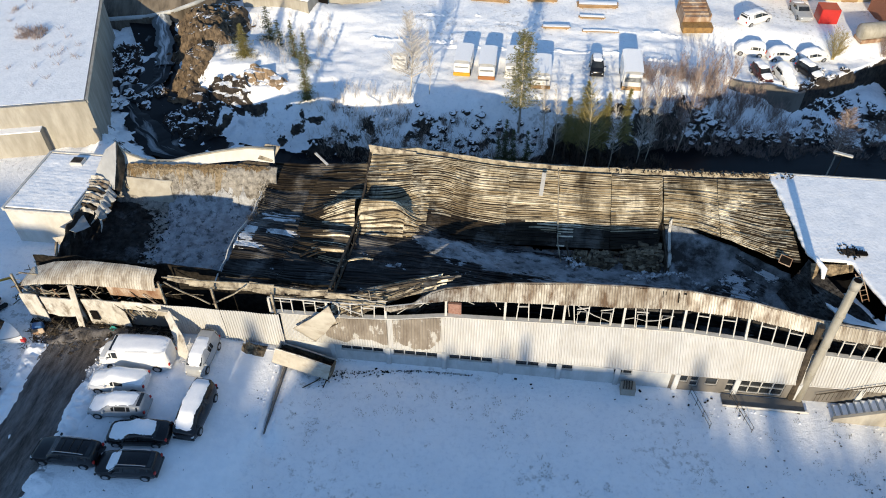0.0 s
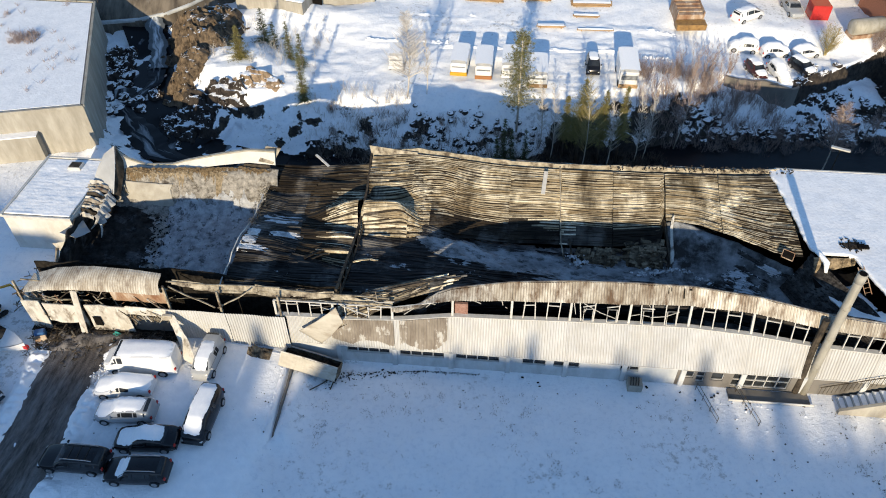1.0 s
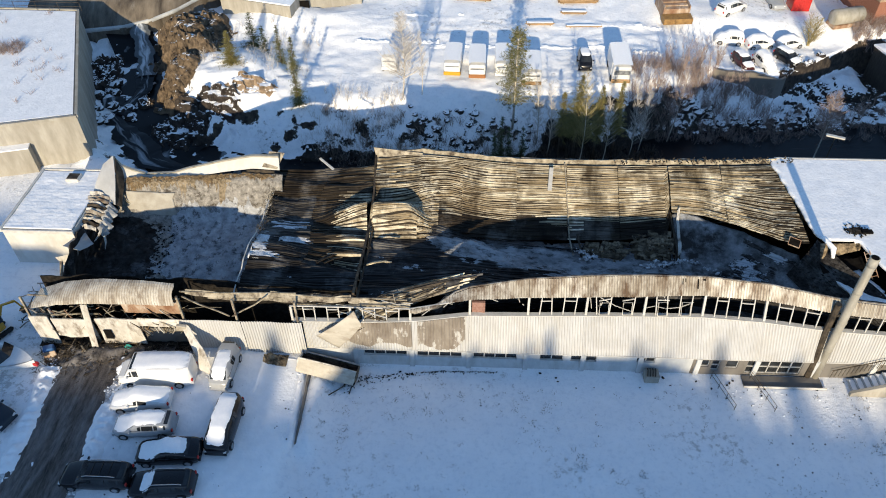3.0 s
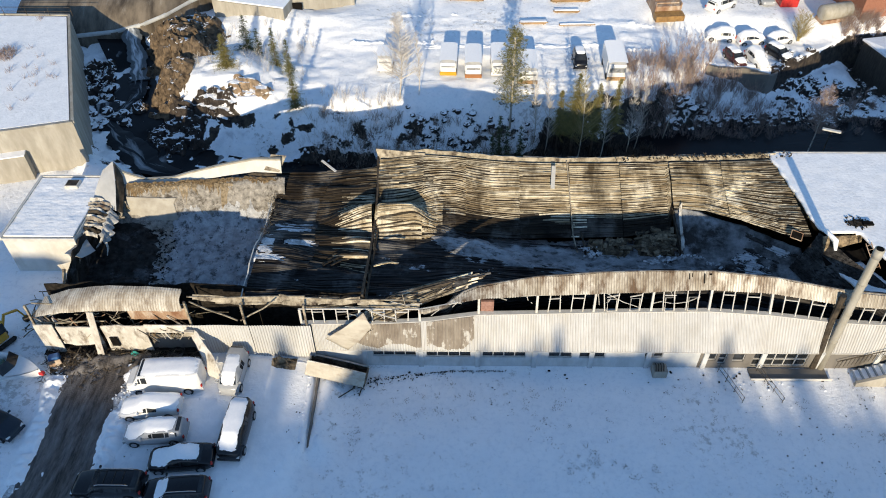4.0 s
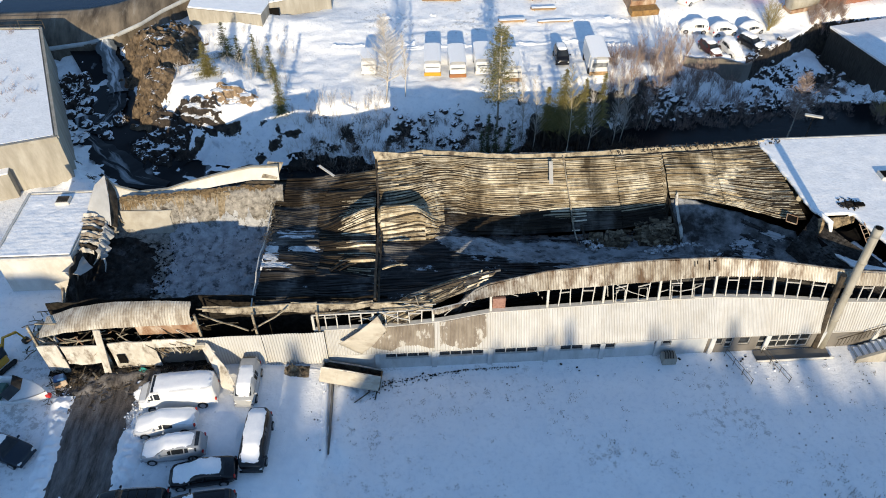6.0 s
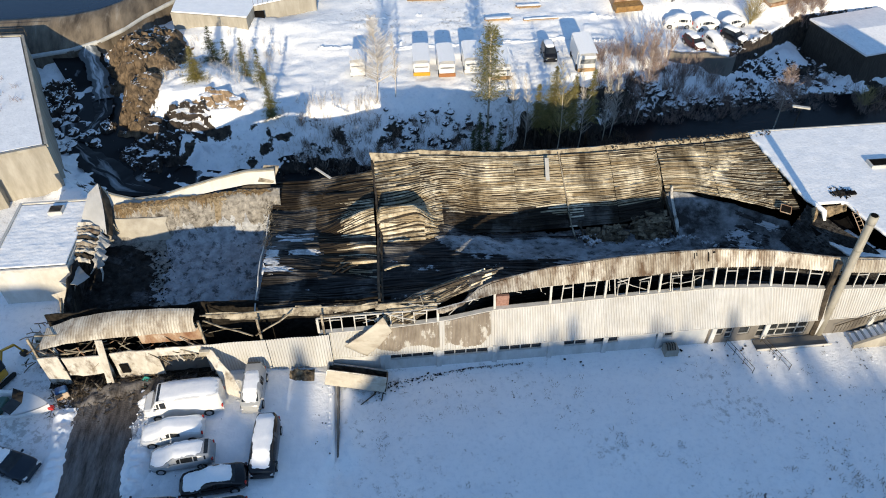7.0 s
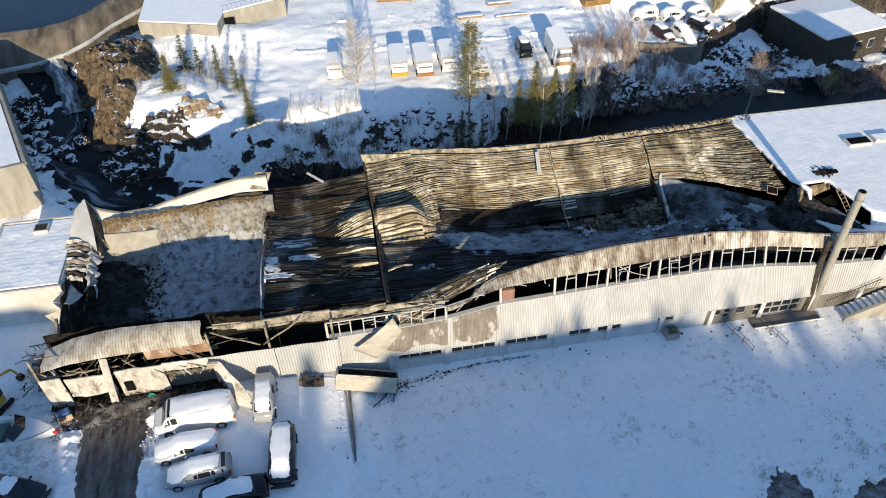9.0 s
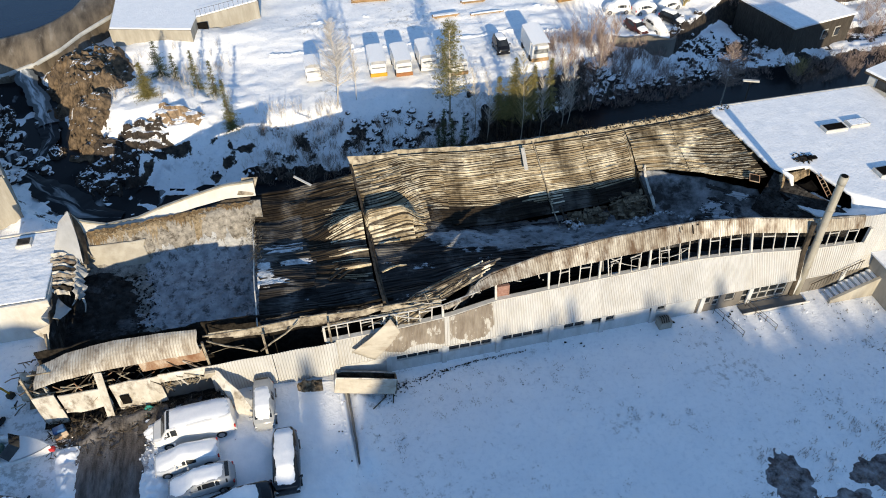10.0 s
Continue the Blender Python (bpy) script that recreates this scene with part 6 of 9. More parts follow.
part("collar", Geo().tube([(0, 0.6, 11.7), (0, 0.62, 12.45)], 0.335, 20), M["chimney"], flue, smooth=True)
part("mouth", Geo().tube([(0, 0.62, 12.44), (0, 0.62, 12.47)], 0.26, 20), M["black"], flue)
for z in (3.2, 6.2, 9.2):
    part("band", Geo().tube([(0, z * 0.05, z), (0, z * 0.05 + 0.005, z + 0.1)], 0.325, 20), M["chimney"], flue, smooth=True)
part("bracket", Geo().tube([(-0.1, 0.35, 6.6), (-0.1, 1.4, 6.6)], 0.05, 4), M["char_steel"], flue)
# dark tube up the flue's left side, from the ground to the fascia
part("side_duct", Geo().tube([(-0.62, -0.05, 0.2), (-0.6, 0.1, 2.2), (-0.55, 0.65, 4.6), (-0.5, 0.9, 7.5)], 0.24, 8), M["char_steel"], flue, "dark tube beside the flue")
ladder = thing("roof_ladder", "rusty steel ladder leaning on the snowy roof", "ladder", at=pose(26.6, 39.3, 6.5, 0, 0, 20))
for s_ in (-0.28, 0.28):
    part("rail", Geo().tube([(s_, 0, 0), (s_, 0.9, 0.75), (s_ * 0.9, 1.7, 1.35)], 0.035, 5), M["rust"], ladder)
for k in range(6):
    part("rung", Geo().tube([(-0.28, 0.15 + 0.28 * k, 0.13 + 0.22 * k), (0.28, 0.15 + 0.28 * k, 0.13 + 0.22 * k)], 0.025, 4), M["rust"], ladder)

# ---- container below the wall ----
cont = thing("steel_skip", "pale ribbed open steel skip, burnt out, tilted by the wall", "skip", at=pose(-15.3, 33.3, 0.98, -27, 10.0, -8))
for y_, h_ in ((-0.62, 0.7), (0.72, 0.62)):
    g = Geo()
    n = 72
    for j in range(7):
        for i in range(n):
            g.v.append((-2.28 + 4.56 * i / (n - 1), y_ - 0.008 * (i % 4 < 2) + 0.06 * float(fbm(i * 0.06, j * 0.4, 64)), -0.5 + (h_ + 0.5) * j / 6 + 0.03 * float(fbm(i * 0.1, 2, 65))))
    g.f = [(j * n + i, j * n + i + 1, (j + 1) * n + i + 1, (j + 1) * n + i) for j in range(6) for i in range(n - 1)]
    part("side", g, M["sheet_pale" if y_ < 0 else "char_steel"], cont, thick=0.03)
    part("top_rail", Geo().tube([(-2.3, y_, h_ + 0.02), (0, y_ + 0.05, h_ + 0.03), (2.3, y_, h_ + 0.02)], 0.06, 4), M["white_burnt"], cont)
part("floor", Geo().box(-2.25, 2.25, -0.6, 0.7, -0.51, -0.38, 0.02), M["char"], cont)
part("load", Geo().grid(24, 12, lambda u, v: (-2.2 + 4.4 * u, -0.55 + 1.2 * v, 0.32 + 0.4 * float(fbm(u * 9, v * 4, 66, 4)))), M["char"], cont, "charred waste inside")
part("end_wall", Geo().box(2.24, 2.36, -0.62, 0.72, -0.5, 0.6, 0.03), M["rubble"], cont, "burnt brown end")
part("end_wall", Geo().box(-2.36, -2.24, -0.62, 0.72, -0.5, 0.66, 0.03), M["white_burnt"], cont)

for pts in (((-13.04, 33.5, 0.6), (-14.06, 32.2, 0.25), (-15.7, 31.0, 0.08)), ((-13.1, 33.4, 0.6), (-13.3, 32.5, 0.3), (-13.5, 31.7, 0.08)), ((-16.2, 32.4, 0.5), (-16.4, 31.7, 0.3), (-16.3, 30.9, 0.12))):
    solid("bent_pipe", Geo().tube([Vector(p) for p in pts], 0.05, 5), M["char_steel"], "sooty bent pipe lying in the snow by the skip", "pipe", "bent pipes")

# behind the front wall hangs the edge of the fallen roof
def hang(x0, x1):
    def surf(u, v):
        x = x0 + (x1 - x0) * u
        zc = curve(x, FX, CROWN)
        y0 = wall_y(x, zc)
        return (x, y0 + 0.1 + 1.7 * v ** 0.7 + 0.15 * float(fbm(x * 0.6, v * 3, 81)), zc - 0.1 - (zc - 1.7) * v + 0.12 * float(fbm(x * 0.7, v * 4, 82)))
    return surf


for x0, x1 in ((-8.6, -0.1), (-0.1, 8.8), (8.8, 17.8), (17.8, 27.0)):
    decking("roof_sheet", hang(x0, x1), 26, 5.5, M["deck_dark"], "charred decking hanging behind the windows", pitch=0.4)
# the roof's torn end slides down between the slope and the snowy end
def slide(u, v):
    x = 17.0 + 9.2 * u + 0.9 * float(fbm(v * 6, 3, 27, 4)) * (1 - u)
    y0, z0 = (curve(x, SX, LOW_Y), curve(x, SX, LOW_Z)) if x < 22.6 else (float(np.interp(x, [22.6, 24.2, 26.0], [42.9, 40.4, 38.6])), float(np.interp(x, [22.6, 26], [4.4, 4.6])))
    z0 = min(z0 - 0.5, 4.4)
    y1, z1 = 38.3, float(np.interp(x, [17, 19, 22, 26], [1.7, 1.9, 2.2, 3.4]))
    return (x, y0 + (y1 - y0) * v, z0 + (z1 - z0) * v ** 0.6 + 0.25 * float(fbm(x * 0.5, v * 4, 23, 3)))


decking("roof_sheet", slide, 34, 6.5, M["deck_snowy"], "charred decking sliding under the snowy roof", ragged=0.25)
# torn deck hanging from the snowy roof's broken edge
def torn_edge(u, v):
    y = 42.8 - 6.6 * u
    x = float(np.interp(y, [35.6, 38, 40.5, 42.8], [27.5, 26.0, 24.2, 22.9]))
    return (x + 0.25 - (1.6 + 0.9 * u) * v + 0.2 * float(fbm(u * 6, v * 3, 28)), y - 0.5 * v, 7.2 - 0.8 * u - (3.6 - 0.5 * u) * v ** 0.8 + 0.2 * float(fbm(u * 5, v * 4, 29)))


decking("roof_sheet", torn_edge, 26, 4.5, M["deck_dark"], "torn deck hanging from the broken roof edge", pitch=0.3)
# added partition: stops sun through the front openings reaching the left room
part("inner_wall", Geo().grid(60, 8, lambda u, v: (-37.6 + 25.4 * u, 36.9 + 0.3 * float(fbm(u * 20, v * 3, 83)), 0.6 + float(np.interp(u, [0, 0.45, 0.6, 1], [6.2, 6.6, 5.9, 5.6])) * v + 0.3 * float(fbm(u * 25, 2, 84)) * v)), M["char"], factory, "charred partition added to keep sun out of the burnt room", thick=0.1)

# ---- neighbouring buildings ----
hut = thing("annex", "small white annex with a snow-covered flat roof", "building")
part("wall", Geo().box(-44.1, -38.0, 43.1, 51.3, 0.5, 5.75, 0.03), M["render_white"], hut, "white rendered wall")
part("roof_snow", Geo().grid(40, 130, lambda u, v: (-44.0 + 5.9 * u, 43.3 + 7.9 * v, 5.9 + 0.06 * float(fbm(u * 6, v * 8, 5)) + 0.003 * math.sin(7.9 * v * 6.2832 / 0.46 + 0.8 * float(fbm(u * 5, v * 9, 6))))), M["snow_roof"], hut, "flat snow with a faint ridge", smooth=True, thick=0.12)
part("roof_rim", Geo().box(-44.25, -44.0, 43.0, 51.5, 5.7, 6.05, 0.03), M["white_frame"], hut)
part("roof_rim", Geo().box(-44.0, -37.9, 51.3, 51.55, 5.7, 6.05, 0.03), M["white_frame"], hut)
part("roof_rim", Geo().box(-44.0, -37.9, 42.98, 43.2, 5.6, 5.93, 0.03), M["white_frame"], hut)
kerb = part("roof_light", Geo().box(-41.3, -40.1, 49.6, 50.6, 5.9, 6.25, 0.04), M["white_frame"], hut, "dark roof light")
part("pane", Geo().box(-41.18, -40.22, 49.72, 50.48, 6.24, 6.28), M["char_steel"], kerb)

station = thing("concrete_station", "large tan concrete building with a snowy flat roof", "building")
poly = [(-43.45, 58.2), (-52.9, 81.2), (-84, 82), (-84, 47.3)]
part("wall", Geo().prism(poly[::-1], -3.0, 7.2), M["concrete"], station, "board-marked tan concrete")
part("roof_snow", Geo().prism([(-43.9, 58.5), (-53.0, 80.7), (-84, 81.6), (-84, 47.9)][::-1], 7.2, 7.42), M["snow_roof"], station, "snow with a few bare tufts")
for (a, b), (c, d) in zip(poly, poly[1:] + poly[:1]):
    p, q = Vector((a, b, 7.33)), Vector((c, d, 7.33))
    part("parapet", Geo().tube([p, q], 0.2, 4), M["concrete"], station)
dirv = Vector((-84 + 43.45, 47.3 - 58.2, 0)).normalized()
nrm = Vector((dirv.y, -dirv.x, 0))
if nrm.y > 0:
    nrm = -nrm
a, b = Vector((-43.45, 58.2, 0)) + dirv * 5.2, Vector((-43.45, 58.2, 0)) + dirv * 30
part("lower_block", Geo().prism([(a.x, a.y), (b.x, b.y), (b.x + nrm.x * 0.9, b.y + nrm.y * 0.9), (a.x + nrm.x * 0.9, a.y + nrm.y * 0.9)], 0.5, 4.9), M["concrete"], station)
part("snow_ledge", Geo().prism([(a.x, a.y), (b.x, b.y), (b.x + nrm.x * 0.95, b.y + nrm.y * 0.95), (a.x + nrm.x * 0.95, a.y + nrm.y * 0.95)], 4.9, 5.0), M["snow"], station)
for k in range(12):
    t = k / 11
    p, q = Vector((-52.3, 80.9, 7.4)).lerp(Vector((-83, 81.6, 7.4)), t), None
    part("rail_post", Geo().tube([p, p + Vector((0, 0, 1.1))], 0.03, 4), M["char_steel"], station)
for z in (7.95, 8.45):
    part("handrail", Geo().tube([(-52.3, 80.9, z), (-83, 81.6, z)], 0.03, 4), M["char_steel"], station)

# spillway dam and the water above it
LIP = [(-62, 83.0, 3.4), (-54.5, 83.6, 3.4), (-49.6, 84.4, 3.6), (-46.6, 85.6, 3.9), (-44.2, 88.0, 4.1), (-42.2, 91.5, 4.2), (-38.8, 96.0, 4.2), (-35.6, 102, 4.2), (-33, 110, 4.2)]
CREST = [(-62, 87.8, 6.2), (-55, 88.0, 6.2), (-50.0, 88.3, 6.2), (-46.6, 89.6, 6.2), (-44.4, 91.6, 6.2), (-42.6, 94.4, 6.2), (-41.5, 98.5, 6.2), (-40, 104, 6.2), (-38.5, 112, 6.2)]


def lerp_line(rows, t):
    t = t * (len(rows) - 1)
    k = min(int(t), len(rows) - 2)
    return Vector(rows[k]).lerp(Vector(rows[k + 1]), t - k)


dam = thing("spillway_dam", "curved wet concrete spillway dam", "dam")
part("spillway", Geo().grid(60, 12, lambda u, v: lerp_line(LIP, u).lerp(lerp_line(CREST, u), v) + Vector((0, 0, 0.5 * math.sin(math.pi * v)))), M["concrete_wet"], dam, "brown stained spillway face", smooth=True, thick=0.4)
part("lip", Geo().tube([lerp_line(LIP, k / 30) for k in range(31)], 0.3, 6), M["concrete_pale"], dam, "pale concrete lip", smooth=True)
part("dam_foot", Geo().grid(60, 4, lambda u, v: lerp_line(LIP, u) - Vector((0, 0.1, 4.5 * v))), M["concrete_wet"], dam, thick=0.3)
solid("reservoir", Geo().grid(60, 3, lambda u, v: lerp_line(CREST, u) + Vector((-40 * v * u, 70 * v, -0.12))), M["pond"], "still blue water above the dam", "water", kind="structure")
white_water("waterfall", "white water falling over the dam's edge", [(-48.0, 85.0, 4.0), (-47.1, 83.2, 3.1), (-46.0, 80.6, 2.5), (-45.1, 78.4, 2.0), (-44.4, 76.0, 1.6)], 1.5, "fall", 23)

# terrace beyond the river
terrace = thing("terrace", "snowy terrace with tan concrete retaining walls", "terrace")
tp = [(-38.0, 89.2), (-28.2, 86.5), (-27.6, 89.8), (-19.9, 92.8), (-20.2, 120), (-38.0, 120)]
part("retaining_wall", Geo().prism(tp, 0.5, 5.6), M["concrete"], terrace, "streaked tan retaining wall")
# black panel paints the shade of a recess at the wall's corner
part("dark_recess", Geo().box(-28.2, -26.4, 89.55, 89.75, 1.5, 5.0, 0.0, Matrix.Translation((0.0, 0.0, 0.0))), M["black"], terrace, "black panel painting a shaded recess under the terrace")
cx, cy = -28.5, 100
part("snow_cover", Geo().prism([(x + (cx - x) * 0.015, y + (cy - y) * 0.015) for x, y in tp], 5.6, 5.75), M["snow"], terrace)
for k in range(14):
    p = Vector((-27.6, 89.8, 5.7)).lerp(Vector((-20.0, 92.7, 5.7)), k / 13)
    part("rail_post", Geo().tube([p, p + Vector((0, 0, 0.9))], 0.02, 4), M["char_steel"], terrace)
part("handrail", Geo().tube([(-27.6, 89.8, 6.6), (-20.0, 92.7, 6.6)], 0.02, 4), M["char_steel"], terrace)

# dark boathouse by the river
house = thing("river_house", "dark timber house with a snow-covered roof by the river", "house")
hp = [Vector(p) for p in ((49.6, 77.1, 0.9), (60.6, 79.2, 0.9), (58.6, 90.0, 0.9), (47.2, 87.6, 0.9))]
part("wall", Geo().prism([(p.x * 0.97 + 0.03 * 54.0, p.y * 0.97 + 0.03 * 83.6) for p in hp], -4.0, 0.85), surface("dark_stained_timber", (0.03, 0.025, 0.02), (0.07, 0.06, 0.05), 2, 0.85, 0.2, streak=(4, 4, 0.5)), house)
r0, r1 = (hp[0] + hp[3]) / 2 + Vector((1.2, 0.4, 0.5)), (hp[1] + hp[2]) / 2 + Vector((-1.2, -0.4, 0.5))
part("roof", Geo().add([*hp, r0, r1], [(0, 1, 5, 4), (2, 3, 4, 5), (3, 0, 4), (1, 2, 5)]), M["snow_roof"], house, "snow-covered hipped roof", thick=0.25)
for t in (0.55, 0.75):
    p = hp[0].lerp(hp[1], t)
    w = part("window", Geo().box(-0.5, 0.5, -0.06, 0.06, -0.7, 0.7, 0.02, Matrix.Translation((p.x + 0.02, p.y + 0.12, -1.2)) @ pose(0, 0, 0, 0, 0, 13)), M["white_frame"], house)
    part("pane", Geo().box(-0.42, 0.42, -0.09, -0.05, -0.6, 0.6, 0.0, Matrix.Translation((p.x + 0.02, p.y + 0.12, -1.2)) @ pose(0, 0, 0, 0, 0, 13)), M["glass_dark"], w)

# taller white building at the far end of the factory roof
tower = thing("end_building", "white-rendered upper storey at the factory's end", "building", at=pose(39.6, 53.2, 0, 0, 0, -72))
part("wall", Geo().box(0.0, 16, 0.3, 10, 0, 9.0, 0.03), M["concrete_pale"], tower)
part("roof", Geo().box(-0.4, 16.4, -0.1, 10.4, 9.0, 9.25, 0.04), M["snow_roof"], tower, "snowy roof with dark eaves")
part("eaves", Geo().box(-0.42, 16.42, -0.12, 10.42, 8.8, 9.0, 0.02), M["char_steel"], tower)
for k in range(4):
    w = part("window", Geo().box(1.0 + 2.6 * k, 3.0 + 2.6 * k, 0.2, 0.34, 7.75, 8.75, 0.02), M["char_steel"], tower)
    part("pane", Geo().box(1.1 + 2.6 * k, 2.9 + 2.6 * k, 0.17, 0.21, 7.85, 8.65), M["glass_dark"], w)

# ---- car park: retaining edge, road, snow banks ----
solid("retaining_wall", Geo().grid(24, 5, lambda u, v: (-16.72 + 0.05 * float(fbm(u * 9, v * 4, 6)) + 0.08 * (1 - v), 26.6 + 7.1 * u, -0.4 + (1.2 - 0.5 * (1 - u) ** 4) * v)), M["concrete_smoked"], "low dark stone wall edging the car park", "wall", thick=0.15, kind="structure")


def road_pt(u, v):
    y = 34.2 - 40 * v
    mid = float(np.interp(y, [-6, 10, 22.8, 27, 33, 34.2], [-37.0, -34.5, -32.9, -33.2, -33.6, -33.6]))
    hw = float(np.interp(y, [10, 22.8, 30, 34.2], [2.6, 2.5, 2.3, 2.9]))
    x = mid + hw * (2 * u - 1) + (0.55 * float(fbm(y * 0.5, u * 2, 91, 5, 0.65))) * abs(2 * u - 1) ** 2
    rut = -0.035 * (math.exp(-((u - 0.3) / 0.09) ** 2) + math.exp(-((u - 0.68) / 0.09) ** 2))
    return (x, y, gz_at(x, y) + 0.055 + rut + 0.03 * float(fbm(x * 1.5, y * 1.5, 92)))


def verge_pt(u, v):
    x, y, z = road_pt(u, v)
    x += 1.5 * (u - 0.5) * (1 + 0.9 * float(fbm(y * 0.7, u * 3, 93, 5, 0.65)))
    return (x, y, gz_at(x, y) + 0.03 + 0.05 * abs(float(fbm(x * 2, y * 2, 94))) - 0.08 * abs(2 * u - 1) ** 8 - 0.16 * (abs(2 * u - 1) < 0.6))


solid("verge", Geo().grid(30, 110, verge_pt), M["verge"], "dirty ploughed snow beside the track", "snow", smooth=True, kind="structure")
solid("road", Geo().grid(22, 90, road_pt), M["mud"], "dark muddy track ploughed through the snow", "road", smooth=True, kind="structure")


def bank(x0, y0, x1, y1, w, h, seed):
    def f(u, v):
        p = Vector((x0, y0)).lerp(Vector((x1, y1)), u)
        d = Vector((y1 - y0, x0 - x1)).normalized()
        s = (v - 0.5) * 2 * w * (1 + 0.3 * float(fbm(u * 12, 1, seed)))
        hh = h * float(smooth(1.5 + 4 * fbm(p.x * 0.4, p.y * 0.4, seed + 5, 2))) * (0.55 + 0.9 * abs(float(fbm(u * 18, v * 2, seed + 1, 4, 0.6))) + 0.6 * float(fbm(u * 45, v * 5, seed + 2, 3)))
        q = p + d * s
        return (q.x, q.y, gz_at(q.x, q.y) - 0.03 + hh * max(0, 1 - (2 * v - 1) ** 2))
    return Geo().grid(120, 13, f)


solid("snow_bank", bank(-30.5, 33, -30.1, 18, 0.95, 0.5, 3), M["snow"], "ploughed snow bank beside the track", "snow bank", "snow banks", smooth=True)
solid("snow_bank", bank(-36.3, 32, -35.3, 18, 0.85, 0.45, 13), M["snow"], "ploughed snow bank beside the track", "snow bank", "snow banks", smooth=True)


# broken snow thrown to both sides of the track
g = Geo()
for _ in range(360):
    y = frnd(10, 33.5)
    side_ = random.choice((0.0, 1.0))
    p = road_pt(side_, (34.2 - y) / 40)
    x = p[0] + (2 * side_ - 1) * (abs(random.gauss(0, 0.55)) - 0.1)
    r = 0.02 + 0.08 * random.random() ** 2.5
    m_ = pose(x, y, gz_at(x, y) + 0.06, frnd(0, 90), frnd(0, 90), frnd(0, 90))
    g.box(-r, r, -r * frnd(0.5, 1), r * frnd(0.5, 1), -r * 0.7, r * 0.7, r * 0.4, m_)
solid("snow_clods", g, M["snow"], "clods of ploughed snow along the track", "snow", kind="stuff")
g = Geo()
for _ in range(900):
    x, y = frnd(-37.8, -25.5), 34.3 - abs(random.gauss(0, 1.2))
    s = frnd(0.04, 0.3)
    g.box(-s, s, -0.02, 0.02, -0.015, 0.015, 0, pose(x, y, gz_at(x, y) + 0.1 + 0.5 * random.random() * max(0, (y - 32.5) / 1.8), frnd(-35, 35), frnd(-35, 35), frnd(0, 180)))
solid("burnt_litter", g, M["char_steel"], "burnt splinters and scraps along the wall's foot", "debris", kind="stuff")


# ---- vehicles ----
def paint(name, rgb, rough=0.3):
    return surface(name, tuple(c * 0.9 for c in rgb), rgb, 3, rough * 0.6, 0.0, metal=0.0, spec=0.4)


P_WHITE, P_BLACK, P_SILVER, P_BLUE, P_RED, P_YELLOW = paint("white_car_paint", (0.7, 0.7, 0.7)), paint("black_car_paint", (0.012, 0.012, 0.014)), paint("silver_car_paint", (0.35, 0.36, 0.37)), paint("dark_blue_paint", (0.02, 0.028, 0.04)), paint("red_paint", (0.45, 0.03, 0.025)), paint("yellow_paint", (0.55, 0.3, 0.03))

SHAPES = {  # along the length from the tail (-1) to the nose (1): height of the top
    "estate": ([-1.0, -0.97, -0.88, -0.6, -0.1, 0.16, 0.44, 0.88, 0.97, 1.0], [0.62, 0.98, 1.36, 1.46, 1.47, 1.42, 1.0, 0.85, 0.74, 0.5], (-0.86, 0.44), 1.0),
    "coupe": ([-1.0, -0.97, -0.72, -0.35, -0.05, 0.12, 0.42, 0.88, 0.97, 1.0], [0.6, 0.9, 1.06, 1.32, 1.36, 1.32, 0.93, 0.8, 0.68, 0.5], (-0.66, 0.42), 0.93),
    "mpv": ([-1.0, -0.98, -0.9, -0.6, 0.0, 0.3, 0.62, 0.9, 0.98, 1.0], [0.7, 1.1, 1.6, 1.68, 1.7, 1.62, 1.08, 0.96, 0.8, 0.55], (-0.93, 0.6), 1.12),
    "minibus": ([-1.0, -0.98, -0.93, -0.6, 0.0, 0.45, 0.8, 0.93, 0.99, 1.0], [0.7, 1.1, 1.62, 1.7, 1.72, 1.66, 1.12, 0.98, 0.8, 0.55], (-0.93, 0.8), 1.1),
    "van": ([-1.0, -0.995, -0.97, -0.6, 0.3, 0.58, 0.76, 0.93, 0.99, 1.0], [0.6, 1.2, 2.1, 2.2, 2.2, 2.12, 1.35, 1.2, 0.95, 0.55], (0.3, 0.76), 1.4),
    "pickup": ([-1.0, -0.98, -0.9, -0.4, -0.12, 0.0, 0.18, 0.4, 0.95, 1.0], [0.6, 0.92, 0.98, 1.2, 1.38, 1.42, 1.38, 0.98, 0.78, 0.5], (-0.36, 0.4), 0.96),
}


